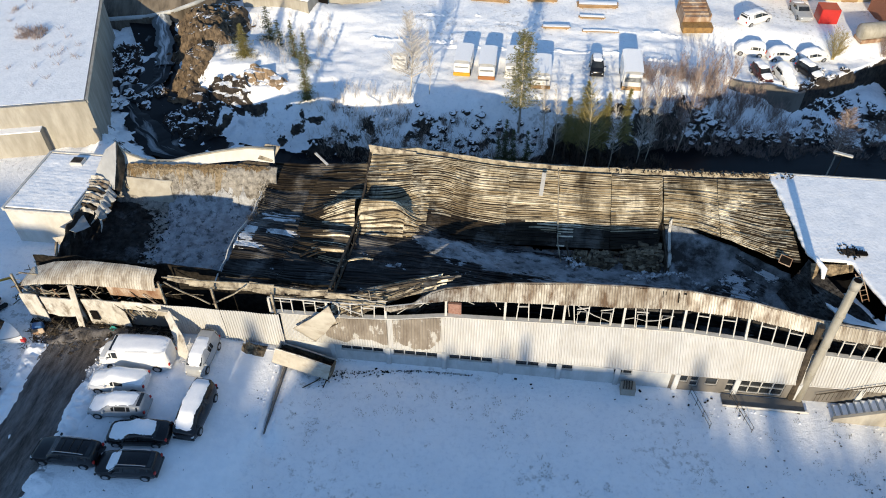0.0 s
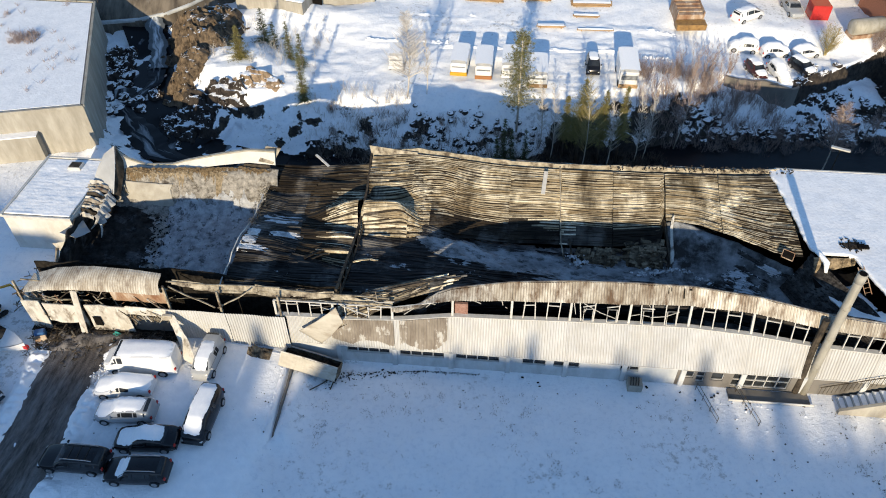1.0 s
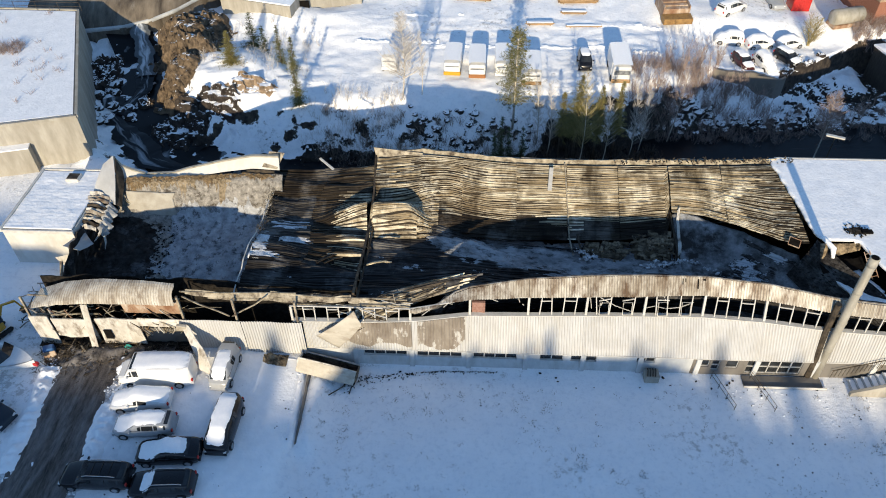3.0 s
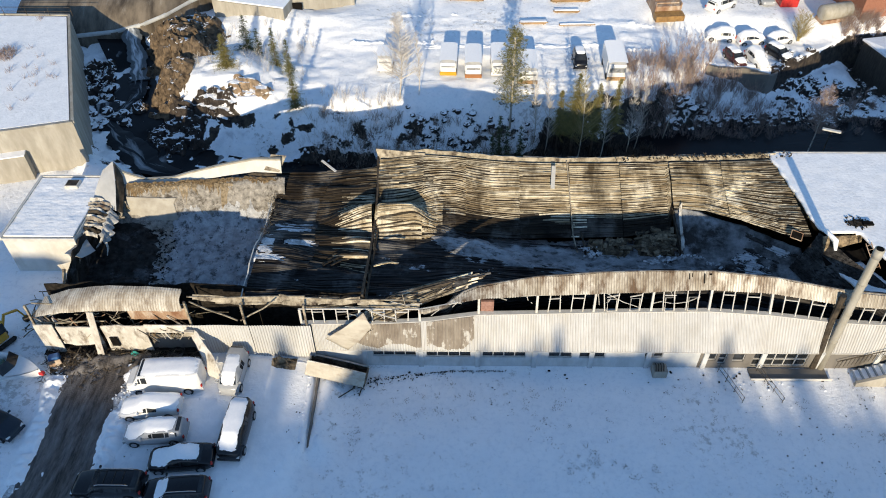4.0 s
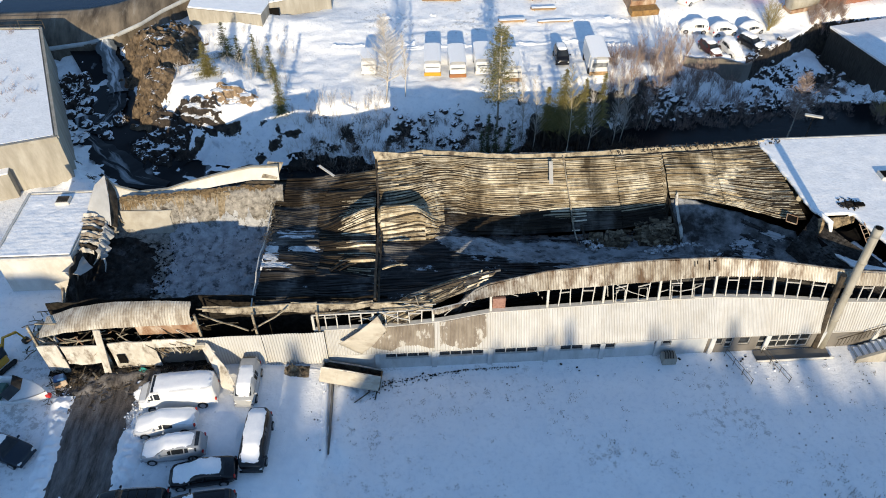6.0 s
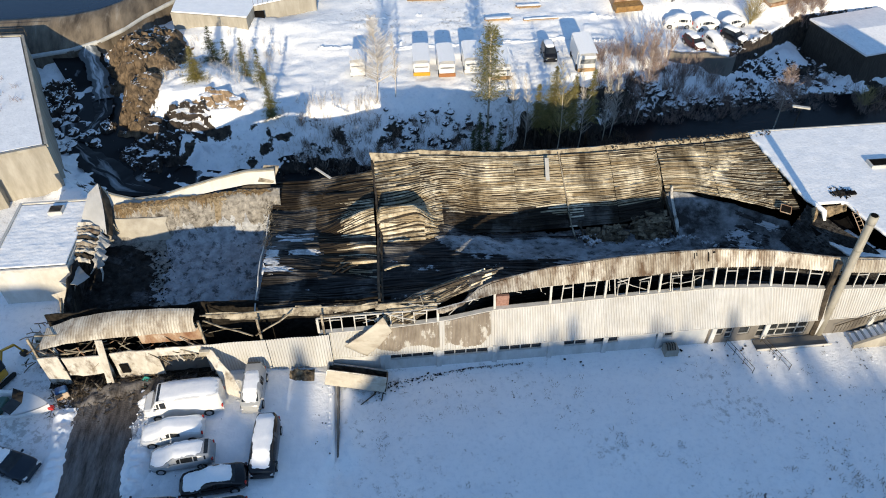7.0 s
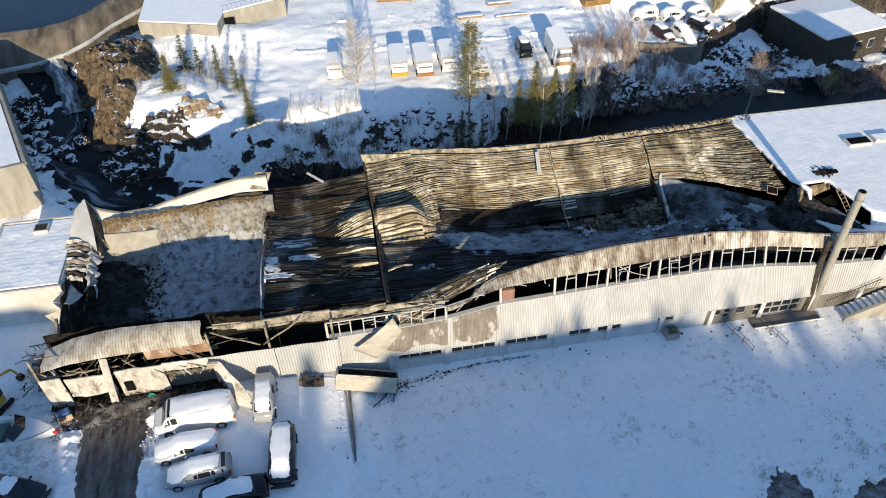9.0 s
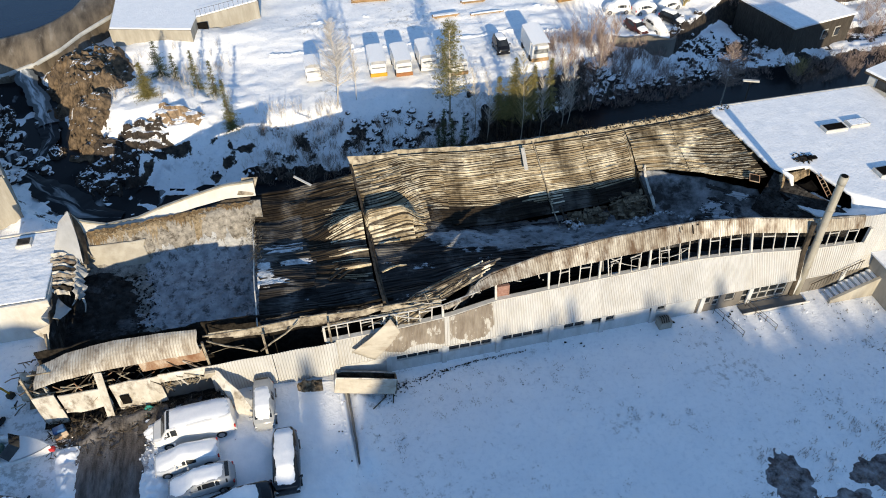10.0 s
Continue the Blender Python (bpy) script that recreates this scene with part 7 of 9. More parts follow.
def car(name, label, shape, L, W, at, mat, category="car", snow=0.08, snow_span=(-0.9, 0.95), group="parked cars", bare_screen=True, scale=1.0):
    c = thing(name, label, category, group, at=at)
    xs, hs, cabin, belt = SHAPES[shape]
    half = L / 2
    st = sorted({*np.linspace(-1, 1, 27).tolist(), *xs})
    top = lambda t: float(np.interp(t, xs, hs))

    def ring(t):
        z = top(t)
        w = W / 2 * float(np.interp(abs(t), [0, 0.7, 0.88, 0.96, 1.0], [1, 0.97, 0.89, 0.78, 0.6]))
        wr = w * float(np.interp(z, [belt, belt + 0.5], [0.93, 0.76 if shape != "van" else 0.9]))
        b = min(belt, z - 0.06)
        lo = float(np.interp(abs(t), [0.9, 1.0], [0.24, 0.34]))
        return [(-w * 0.95, lo), (-w, min(0.5, b - 0.05)), (-w * 0.985, b), (-wr, z - 0.05), (-wr * 0.86, z), (wr * 0.86, z), (wr, z - 0.05), (w * 0.985, b), (w, min(0.5, b - 0.05)), (w * 0.95, lo)]

    g = Geo()
    for t in st:
        g.v += [(t * half, y, z) for y, z in ring(t)]
    n = 10
    g.f = [(k * n + i, k * n + (i + 1) % n, (k + 1) * n + (i + 1) % n, (k + 1) * n + i) for k in range(len(st) - 1) for i in range(n)]
    g.f += [tuple(reversed(range(n))), tuple(range((len(st) - 1) * n, len(st) * n))]
    part("body", g, mat, c, smooth=shape != "van")
    # side glass and screens
    c0, c1 = cabin
    side_cuts = np.linspace(c0 + 0.04, c1 - 0.08, 4 if shape in ("estate", "mpv") else 3)
    for s in (-1, 1):
        for a, b in zip(side_cuts[:-1], side_cuts[1:]):
            q = []
            for t, f in ((a + 0.015, 0.1), (b - 0.015, 0.1), (b - 0.015, 0.9), (a + 0.015, 0.9)):
                r = ring(t)
                p0, p1 = Vector(r[7]), Vector(r[6])
                p = p0.lerp(p1, f)
                q.append((t * half, s * (p.x + 0.012), p.y))
            part("side_window", Geo().add(q, [(0, 1, 2, 3) if s > 0 else (3, 2, 1, 0)]), M["glass_dark"], c)
    for t0, t1, nm in ((c1, c1 - 0.27, "windscreen"), (c0 - 0.02, c0 + 0.1, "rear_window")):
        if nm == "rear_window" and shape in ("van", "pickup"):
            continue
        ts = np.linspace(t0, t1, 5)
        q = Geo().grid(2, 5, lambda u, v: (float(np.interp(v, np.linspace(0, 1, 5), ts)) * half, (2 * u - 1) * Vector(ring(float(np.interp(v, np.linspace(0, 1, 5), ts)))[5]).x * 1.02, top(float(np.interp(v, np.linspace(0, 1, 5), ts))) + 0.012))
        part(nm, q, M["glass_dark"], c)
    r = 0.33 if shape != "van" else 0.36
    for sx in (-0.62, 0.64):
        for s in (-1, 1):
            wh = part("wheel", Geo().tube([(sx * half, s * (W / 2 - 0.2), r), (sx * half, s * (W / 2 + 0.01), r)], r, 16), M["rubber"], c, smooth=False)
            part("rim", Geo().tube([(sx * half, s * (W / 2), r), (sx * half, s * (W / 2 + 0.025), r)], r * 0.62, 12), M["rim"], wh)
    for s in (-1, 1):
        part("headlight", Geo().box(half - 0.22, half - 0.02, s * W * 0.34 - 0.14, s * W * 0.34 + 0.14, 0.58, 0.7, 0.03), M["lamp_clear"], c)
        part("tail_light", Geo().box(-half + 0.0, -half + 0.12, s * W * 0.38 - 0.1, s * W * 0.38 + 0.1, 0.68, 0.92, 0.03), M["lamp_red"], c)
        part("door_mirror", Geo().box((c1 - 0.14) * half, (c1 - 0.14) * half + 0.14, s * (W / 2 + 0.08) - 0.1, s * (W / 2 + 0.08) + 0.1, belt, belt + 0.14, 0.03), mat, c)
    part("bumper", Geo().box(half - 0.1, half + 0.03, -W * 0.43, W * 0.43, 0.3, 0.5, 0.04), mat, c)
    part("bumper", Geo().box(-half - 0.03, -half + 0.1, -W * 0.43, W * 0.43, 0.34, 0.55, 0.04), mat, c)
    if snow:
        a, b = snow_span
        spans = [(a, b)]
        if bare_screen and shape != "van":
            spans = [(a, c1 - 0.24), (c1 + 0.02, b)] if b > c1 else [(a, b)]
        for a, b in spans:
            seed = random.random() * 50
            g = Geo()

            def f(u, v):
                edge = 0.05 * float(fbm(v * 9, seed, 2)) * (1 if u > 0.5 else -1) * (u in (0.0, 1.0))
                t = min(max(a + (b - a) * u + edge, -1), 1)
                rr = ring(t)
                w = rr[5][0] * (1.08 + 0.12 * float(fbm(u * 9, seed + (v > 0.5) * 7, 3)))
                fall = 1 - abs(2 * v - 1) ** 4
                e = min(1, 6 * min(u, 1 - u) + 0.15)
                return (t * half, (2 * v - 1) * w, top(t) - 0.03 + (snow + 0.03) * fall * e + 0.02 * float(fbm(u * 12, v * 7 + seed, 4)))
            g.grid(26, 11, f)
            part("snow_cover", g, M["snow_car"], c, "lying snow", smooth=True)
    return c


def on_park(x, y, yaw):
    return pose(x, y, gz_at(x, y) - 0.02, 0, 0, yaw)


car("panel_van", "long white panel van parked under snow", "van", 5.6, 2.0, on_park(-27.6, 31.35, 183), P_WHITE, "van", 0.08, (-0.97, 0.55))
car("pickup_car", "white low car wholly covered by snow", "pickup", 4.3, 1.75, on_park(-28.1, 29.05, 185), P_WHITE, "car", 0.2, (-0.98, 0.98), bare_screen=False)
car("hatchback", "silver-white car with snow and a dark rear window", "estate", 4.3, 1.75, on_park(-27.1, 26.95, 184), P_SILVER, "car", 0.1, (-0.72, 0.98), bare_screen=False)
car("coupe", "black coupe with snow on roof and bonnet", "coupe", 4.45, 1.8, on_park(-24.75, 24.95, 185), P_BLACK, "car", 0.1, (-0.62, 0.9), bare_screen=False)
estate = car("estate_car", "black estate car cleared of snow, roof rails", "estate", 4.7, 1.82, on_park(-29.0, 22.95, 180), P_BLACK, "car", 0.0)
for s in (-0.58, 0.58):
    part("roof_rail", Geo().tube([(-1.7, s, 1.48), (-1.3, s, 1.55), (0.2, s, 1.55), (0.5, s, 1.47)], 0.03, 6), M["rim"], estate, "bright roof rail")
for x in (-1.2, -0.6, 0.0):
    part("roof_bar", Geo().tube([(x, -0.55, 1.5), (x, 0.55, 1.5)], 0.015, 4), M["char_steel"], estate)
estate2 = car("estate_car", "black estate car with a snowy windscreen", "estate", 4.3, 1.8, on_park(-24.4, 22.5, 184), P_BLACK, "car", 0.06, (0.15, 0.6), bare_screen=False)
for s in (-0.58, 0.58):
    part("roof_rail", Geo().tube([(-1.6, s, 1.48), (-1.2, s, 1.55), (0.2, s, 1.55), (0.5, s, 1.47)], 0.03, 6), M["rim"], estate2)
car("people_carrier", "black people carrier with thick roof snow", "minibus", 4.5, 1.85, on_park(-21.55, 27.25, -92), P_BLACK, "car", 0.13, (-0.97, 0.86), bare_screen=False)
car("small_van", "silver van with snow on its screen", "minibus", 3.7, 1.6, on_park(-22.75, 32.1, -92), P_SILVER, "van", 0.08, (-0.5, 0.85), bare_screen=False)
car("saloon_car", "dark blue car with snow on its roof", "coupe", 4.2, 1.75, on_park(-38.9, 27.6, -22), P_BLUE, "car", 0.1, (-0.45, 0.1))
car("saloon_car", "dark blue car with snow on its roof", "coupe", 4.2, 1.75, on_park(-40.6, 24.4, -25), P_BLUE, "car", 0.1, (-0.6, 0.9))

# motorboat on the ground
boat = thing("motorboat", "white open motorboat with a windscreen, laid up in snow", "boat", at=on_park(-40.2, 32.1, -9) @ Matrix.Scale(1.25, 4))
hull = Geo()
for k in range(15):
    t = k / 14
    w = 0.95 * (1 - max(0, (t - 0.45) / 0.55) ** 2.2)
    sheer = 0.95 + 0.25 * t * t
    keel = 0.25 + 0.45 * max(0, (t - 0.6) / 0.4) ** 2
    hull.v += [(-2.6 + 5.2 * t, y, z) for y, z in ((-w, sheer), (-w * 0.9, sheer - 0.35), (-w * 0.5, keel + 0.15), (0, keel), (w * 0.5, keel + 0.15), (w * 0.9, sheer - 0.35), (w, sheer), (w * 0.82, sheer - 0.02), (w * 0.7, 0.6), (-w * 0.7, 0.6), (-w * 0.82, sheer - 0.02))]
hull.f = [(k * 11 + i, k * 11 + (i + 1) % 11, (k + 1) * 11 + (i + 1) % 11, (k + 1) * 11 + i) for k in range(14) for i in range(11)] + [tuple(reversed(range(11)))]
part("hull", hull, P_WHITE, boat, smooth=False)
part("deck", Geo().grid(8, 8, lambda u, v: (0.7 + 1.8 * u, (2 * v - 1) * 0.86 * (1 - max(0, (0.635 + 0.346 * u - 0.45) / 0.55) ** 2.2), 1.12 + 0.1 * u)), P_WHITE, boat)
part("windscreen", Geo().add([(0.7, -0.8, 1.1), (1.0, 0, 1.15), (0.7, 0.8, 1.1), (0.3, 0.7, 1.55), (0.6, 0, 1.6), (0.3, -0.7, 1.55)], [(0, 1, 4, 5), (1, 2, 3, 4)]), M["glass_dark"], boat, thick=0.02)
for x in (-1.4, -0.4):
    part("seat", Geo().box(x - 0.25, x + 0.25, -0.55, 0.55, 0.6, 0.95, 0.06), paint("green_canvas", (0.05, 0.12, 0.1), 0.8), boat)
part("snow_cover", Geo().grid(10, 6, lambda u, v: (-2.3 + 1.2 * u, (2 * v - 1) * 0.7, 0.8 + 0.15 * math.sin(3.1 * v))), M["snow_car"], boat, smooth=True)
part("bow_roller", Geo().box(2.45, 2.75, -0.12, 0.12, 0.7, 0.95, 0.03), P_RED, boat)

digger = thing("mini_digger", "small yellow excavator parked by the annex", "excavator", at=on_park(-42.0, 35.2, 60))
for s in (-0.55, 0.55):
    part("track", Geo().box(-0.9, 0.9, s - 0.17, s + 0.17, 0.0, 0.45, 0.15), M["rubber"], digger)
part("house", Geo().box(-0.8, 0.5, -0.55, 0.55, 0.5, 1.2, 0.1), P_YELLOW, digger)
part("cab", Geo().box(-0.2, 0.6, -0.5, 0.1, 1.2, 2.2, 0.08), M["glass_dark"], digger)
part("cab_roof", Geo().box(-0.25, 0.65, -0.55, 0.15, 2.2, 2.3, 0.04), P_YELLOW, digger)
part("boom", Geo().tube([(0.5, 0.25, 0.9), (1.2, 0.25, 2.1), (2.2, 0.25, 1.7)], 0.12, 4), P_YELLOW, digger)
part("arm", Geo().tube([(2.2, 0.25, 1.7), (2.5, 0.25, 0.6)], 0.09, 4), P_YELLOW, digger)
part("bucket", Geo().box(2.25, 2.75, 0.0, 0.5, 0.15, 0.6, 0.08), M["char_steel"], digger)

tub = thing("machine", "small blue and rusty machine by the corner", "machine", at=on_park(-36.9, 33.3, 20))
part("housing", Geo().box(-0.4, 0.4, -0.3, 0.3, 0.3, 0.9, 0.08), paint("blue_paint", (0.03, 0.1, 0.25), 0.5), tub)
part("frame", Geo().box(-0.45, 0.45, -0.4, -0.3, 0.05, 0.7, 0.03), M["rust"], tub)
for s in (-0.3, 0.3):
    part("wheel", Geo().tube([(s, -0.35, 0.2), (s, 0.35, 0.2)], 0.2, 10), M["rubber"], tub)

solid("burnt_floor", Geo().grid(50, 14, lambda u, v: (-38.1 + 12.2 * u, 33.9 + 3.0 * v, 1.9 + 0.35 * abs(float(fbm(u * 18, v * 6, 39, 4))) + 0.3 * v)), M["char"], "black charred ground inside the burnt front", "ground", kind="structure")
# crumpled plastic sheet in front of the burnt wall
M["teal"] = surface("teal_plastic", (0.02, 0.2, 0.17), (0.05, 0.33, 0.28), 3, 0.45, 0.3)
solid("plastic_sheet", Geo().grid(16, 12, lambda u, v: (-31.45 + 0.95 * u + 0.1 * float(fbm(v * 3, 1, 71)), 33.35 + 0.75 * v + 0.12 * float(fbm(u * 3, 2, 72)), gz_at(-31, 33.7) - 0.05 + (0.15 + 0.45 * v) * math.sin(3.14 * u) ** 0.6 + 0.12 * float(fbm(u * 5, v * 5, 73)))), M["teal"], "crumpled teal plastic sheet by the burnt wall", "plastic sheet", thick=0.02)
# tangle of scrap by the gable corner
heap = thing("scrap_heap", "tangle of burnt pipes, boards and drums by the gable corner", "scrap")
part("mound", Geo().grid(30, 30, lambda u, v: (-40.4 + 3.0 * u, 36.2 + 4.6 * v, gz_at(-40.2, 37.5) - 0.3 + 1.1 * math.sin(3.14 * u) * math.sin(3.14 * v) * (0.6 + 0.9 * float(fbm(u * 6, v * 8, 35, 4))))), M["rubble"], heap, smooth=True)
for k in range(46):
    x, y = frnd(-40.3, -37.8), frnd(36.0, 40.6)
    p = Vector((x, y, gz_at(-40.2, 37.5) + frnd(0.3, 1.3)))
    q = p + Vector((frnd(-1, 1), frnd(-1, 1), frnd(-0.5, 0.4)))
    part("pipe", Geo().tube([p, p.lerp(q, 0.5) + Vector((0, 0, frnd(-0.1, 0.2))), q], frnd(0.02, 0.06), 5), M[("char_steel", "tan_steel", "rust", "bark")[k % 4]], heap)
for x, y, a in ((-39.9, 38.4, 30), (-39.8, 37.4, 70), (-39.5, 36.7, 10)):
    part("drum", Geo().box(-0.3, 0.3, -0.42, 0.42, -0.3, 0.3, 0.14, pose(x, y, gz_at(-40.2, 37.5) + 0.75, 0, 20, a)), M["sheet_pale"], heap)

# debris in front of the burnt left end
for k in range(80):
    x, y = frnd(-37.5, -26.5), 34.3 - abs(random.gauss(0, 0.8))
    s = frnd(0.08, 0.45)
    z = gz_at(x, y)
    kind_ = random.choice(["char", "char", "char", "rubble", "tan_steel"])
    m = pose(x, y, z + 0.12 + frnd(0, 0.35) * (y > 33.3), frnd(-20, 20), frnd(-25, 25), frnd(0, 180))
    solid("charred_board" if kind_ in ("char", "rubble") else "bent_strip", Geo().box(-s, s, -0.04 - 0.06 * (k % 3 == 0), 0.03, -0.02, 0.02, 0.006), M[kind_], "charred board lying before the burnt wall" if kind_ in ("char", "rubble") else "pale bent metal strip lying before the burnt wall", "debris", "fire debris", at=m)
solid("rubble_mound", Geo().grid(50, 14, lambda u, v: (-37.6 + 11.5 * u, 31.9 + 2.6 * v + 0.3 * float(fbm(u * 12, 1, 3)), gz_at(-37.6 + 11.5 * u, 33.2) - 0.1 + 0.75 * max(0, math.sin(math.pi * min(1, v * 0.9))) * (0.5 + 0.8 * float(fbm(u * 16, v * 5, 95))) * (1 - abs(2 * u - 1) ** 5))), M["mud"], "heap of burnt rubble along the wall's foot", "rubble", smooth=True)
solid("green_tarpaulin", Geo().grid(8, 8, lambda u, v: (-29.6 + 0.8 * u, 32.9 + 0.6 * v, 2.15 + 0.3 * float(fbm(u * 4, v * 4, 6)) + 0.2 * u)), paint("green_tarp", (0.02, 0.22, 0.12), 0.6), "crumpled green tarpaulin on rubble", "tarpaulin", smooth=True)
solid("stone_heap", Geo().grid(36, 24, lambda u, v: (-20.7 + 2.2 * u, 33.2 + 1.1 * v, 1.3 + 1.0 * math.sin(math.pi * u) * math.sin(math.pi * v) * (0.6 + 0.9 * float(fbm(u * 9, v * 6, 8, 5, 0.65))))), M["rubble"], "heap of brown rubble beside the container", "rubble")

# ---- lower front at the right: steps, railings, platform ----
for x in (14.6, 17.6):
    rail = thing("railing", "dark iron railing beside the basement entrance", "railing", "entrance railings")
    pts = [Vector((x + 1.1 * t, 34.3 - 2.9 * t, 0.9 - 0.2 * t)) for t in (0, 0.33, 0.66, 1)]
    for p in pts:
        part("post", Geo().tube([(p.x, p.y, -0.2), p], 0.025, 4), M["char_steel"], rail)
    for dz in (0, -0.45):
        part("bar", Geo().tube([p + Vector((0, 0, dz)) for p in pts], 0.02, 4), M["char_steel"], rail)
platform = thing("loading_platform", "low concrete platform with a snowy top and railing", "platform")
part("slab", Geo().box(17.0, 23.0, 33.5, 34.6, -0.2, 0.15, 0.03), M["concrete_smoked"], platform)
part("kerb", Geo().box(16.9, 23.2, 33.42, 33.5, 0.1, 0.3, 0.02), M["white_frame"], platform)
stair = thing("outside_stairs", "snow-covered concrete stairs up to the end of the facade", "stairs")
for k in range(9):
    part("step", Geo().box(25.1 + 0.45 * k, 29.4, 33.2, 34.5, 0.0 + 0.2 * k, 0.2 + 0.2 * k, 0.02), M["concrete_pale"], stair)
    part("snow_cover", Geo().box(25.15 + 0.45 * k, 25.53 + 0.45 * k, 33.3, 34.4, 0.2 + 0.2 * k, 0.26 + 0.2 * k, 0.02), M["snow"], stair)
part("side_wall", Geo().add([(24.8, 33.1, -0.2), (29.4, 33.1, -0.2), (29.4, 33.1, 2.2), (28.8, 33.1, 2.1), (24.8, 33.1, 0.4)], [(0, 1, 2, 3, 4)]), M["concrete"], stair, thick=0.25)
part("handrail", Geo().tube([(23.6, 34.45, 1.2), (28.0, 34.45, 3.1)], 0.04, 4), M["char_steel"], stair)
for k in range(16):
    part("baluster", Geo().tube([(23.7 + 0.28 * k, 34.45, 0.3 + 0.12 * k), (23.7 + 0.28 * k, 34.45, 1.22 + 0.12 * k)], 0.02, 4), M["char_steel"], stair)
lean_to = thing("side_lean_to", "grey slatted lean-to at the factory's end", "shed", at=pose(29.0, 32.5, 0))
part("wall", Geo().box(0, 8, -2.0, 2.2, -0.2, 3.4, 0.03), M["concrete"], lean_to)
part("roof", Geo().box(-0.3, 8.2, -2.3, 2.3, 3.4, 3.6, 0.03), M["snow_roof"], lean_to)
for k in range(4):
    part("slatted_window", Geo().box(0.6 + 1.8 * k, 2.0 + 1.8 * k, -2.08, -1.98, 1.2, 2.6, 0.02), M["glass_dark"], lean_to)
crate = thing("metal_crate", "small dark metal crate against the wall", "crate", at=pose(9.9, 34.1, 0))
part("box", Geo().box(-0.55, 0.55, -0.45, 0.4, 0.0, 0.75, 0.03), M["concrete"], crate)
for k in range(4):
    part("coil", Geo().tube([(-0.4 + 0.2 * k, -0.4, 0.8), (-0.35 + 0.2 * k, 0.0, 1.0), (-0.3 + 0.2 * k, 0.35, 0.8)], 0.05, 5), M["char_steel"], crate)

# ---- the yard across the river ----
def on_ground(x, y, yaw=0, dz=0.0):
    if -22 < x < 22 and y > 72:
        y -= 0.089 * (y - 72)
    tilt = math.atan((float(ground_z(np.array([x]), np.array([y + 2]), False)[0]) - float(ground_z(np.array([x]), np.array([y - 2]), False)[0])) / 4)
    return pose(x, y, gz_at(x, y) + dz) @ Matrix.Rotation(min(0.09, max(0.0, tilt)), 4, "X") @ Matrix.Rotation(radians(yaw), 4, "Z")


M["frost_glass"] = surface("frosted_windscreen", (0.1, 0.11, 0.12), (0.3, 0.31, 0.33), 3, 0.3, 0.0)


def box_truck(name, label, L, W, H, at, front, body=None):
    c = thing(name, label, "truck", "yard vehicles", at=at)
    body = body or P_WHITE
    part("box_body", Geo().box(-L / 2, L / 2 - 0.9, -W / 2, W / 2, 0.55, H, 0.05), body, c)
    part("cab", Geo().box(L / 2 - 0.95, L / 2, -W / 2 + 0.05, W / 2 - 0.05, 0.4, H - 0.35, 0.12), body, c)
    part("windscreen", Geo().box(L / 2 - 0.02, L / 2 + 0.02, -W / 2 + 0.2, W / 2 - 0.2, 1.4, H - 0.7), M["frost_glass"], c)
    part("bumper", Geo().box(L / 2 - 0.05, L / 2 + 0.15, -W / 2, W / 2, 0.35, 0.8, 0.04), front, c)
    part("snow_cover", Geo().grid(20, 9, lambda u, v: (-L / 2 + L * u, (2 * v - 1) * W / 2, H + 0.14 * (1 - abs(2 * v - 1) ** 4) - 0.02)), M["snow_car"], c, smooth=True)
    for x in (-L * 0.3, L * 0.33):
        for s in (-1, 1):
            part("wheel", Geo().tube([(x, s * (W / 2 - 0.25), 0.4), (x, s * (W / 2), 0.4)], 0.4, 14), M["rubber"], c)
    return c


box_truck("delivery_truck", "snow-topped white truck with a yellow bumper", 4.0, 2.0, 2.25, on_ground(-7.0, 78.1, -92), P_YELLOW)
box_truck("delivery_truck", "snow-topped white truck with an orange bumper", 4.2, 2.0, 2.3, on_ground(-4.1, 77.6, -90), paint("orange_paint", (0.3, 0.13, 0.05)))
box_truck("delivery_truck", "snow-topped white truck behind the pine", 4.0, 2.0, 2.25, on_ground(-1.0, 78.0, -90), P_WHITE)
box_truck("delivery_truck", "snow-topped truck with a brown front", 4.2, 2.3, 2.3, on_ground(2.2, 76.2, -90), M["wood"])
box_truck("delivery_truck", "snow-topped white truck by the brush", 4.6, 2.2, 2.7, on_ground(12.6, 77.4, -90), M["wood"])
box_truck("box_trailer", "narrow white box trailer in the snow", 2.4, 1.8, 2.3, on_ground(-14.6, 78.0, -90), P_WHITE)
car("tractor_car", "dark car under snow in the yard", "mpv", 3.3, 1.6, on_ground(8.8, 79.2, -90), P_BLACK, "car", 0.12, (-0.95, 0.3), "yard vehicles")
for x, y, yaw, lab in ((28.9, 88.6, 172, "white car under deep snow"), (29.3, 83.0, -76, "dark red car with snowy roof"), (32.0, 82.9, -74, "white car under deep snow"), (32.6, 87.6, 8, "white car under deep snow"), (36.6, 88.2, 20, "white car under deep snow"), (35.2, 84.2, -62, "dark car with snowy roof")):
    car("parked_car", lab + " in the lower yard", "estate", 3.7, 1.65, on_ground(x, y, yaw, -0.12), P_BLACK if "dark car" in lab else paint("wine_red_paint", (0.06, 0.018, 0.016)) if "red" in lab else P_WHITE, "car", 0.42 if "deep" in lab else 0.2, (-0.97, 0.97), "lower yard cars", bare_screen="dark" in lab)
car("parked_van", "white van in the far yard", "mpv", 4.8, 1.9, on_ground(30.2, 94.6, 35), P_WHITE, "van", 0.08, (-0.9, 0.4), "yard vehicles")
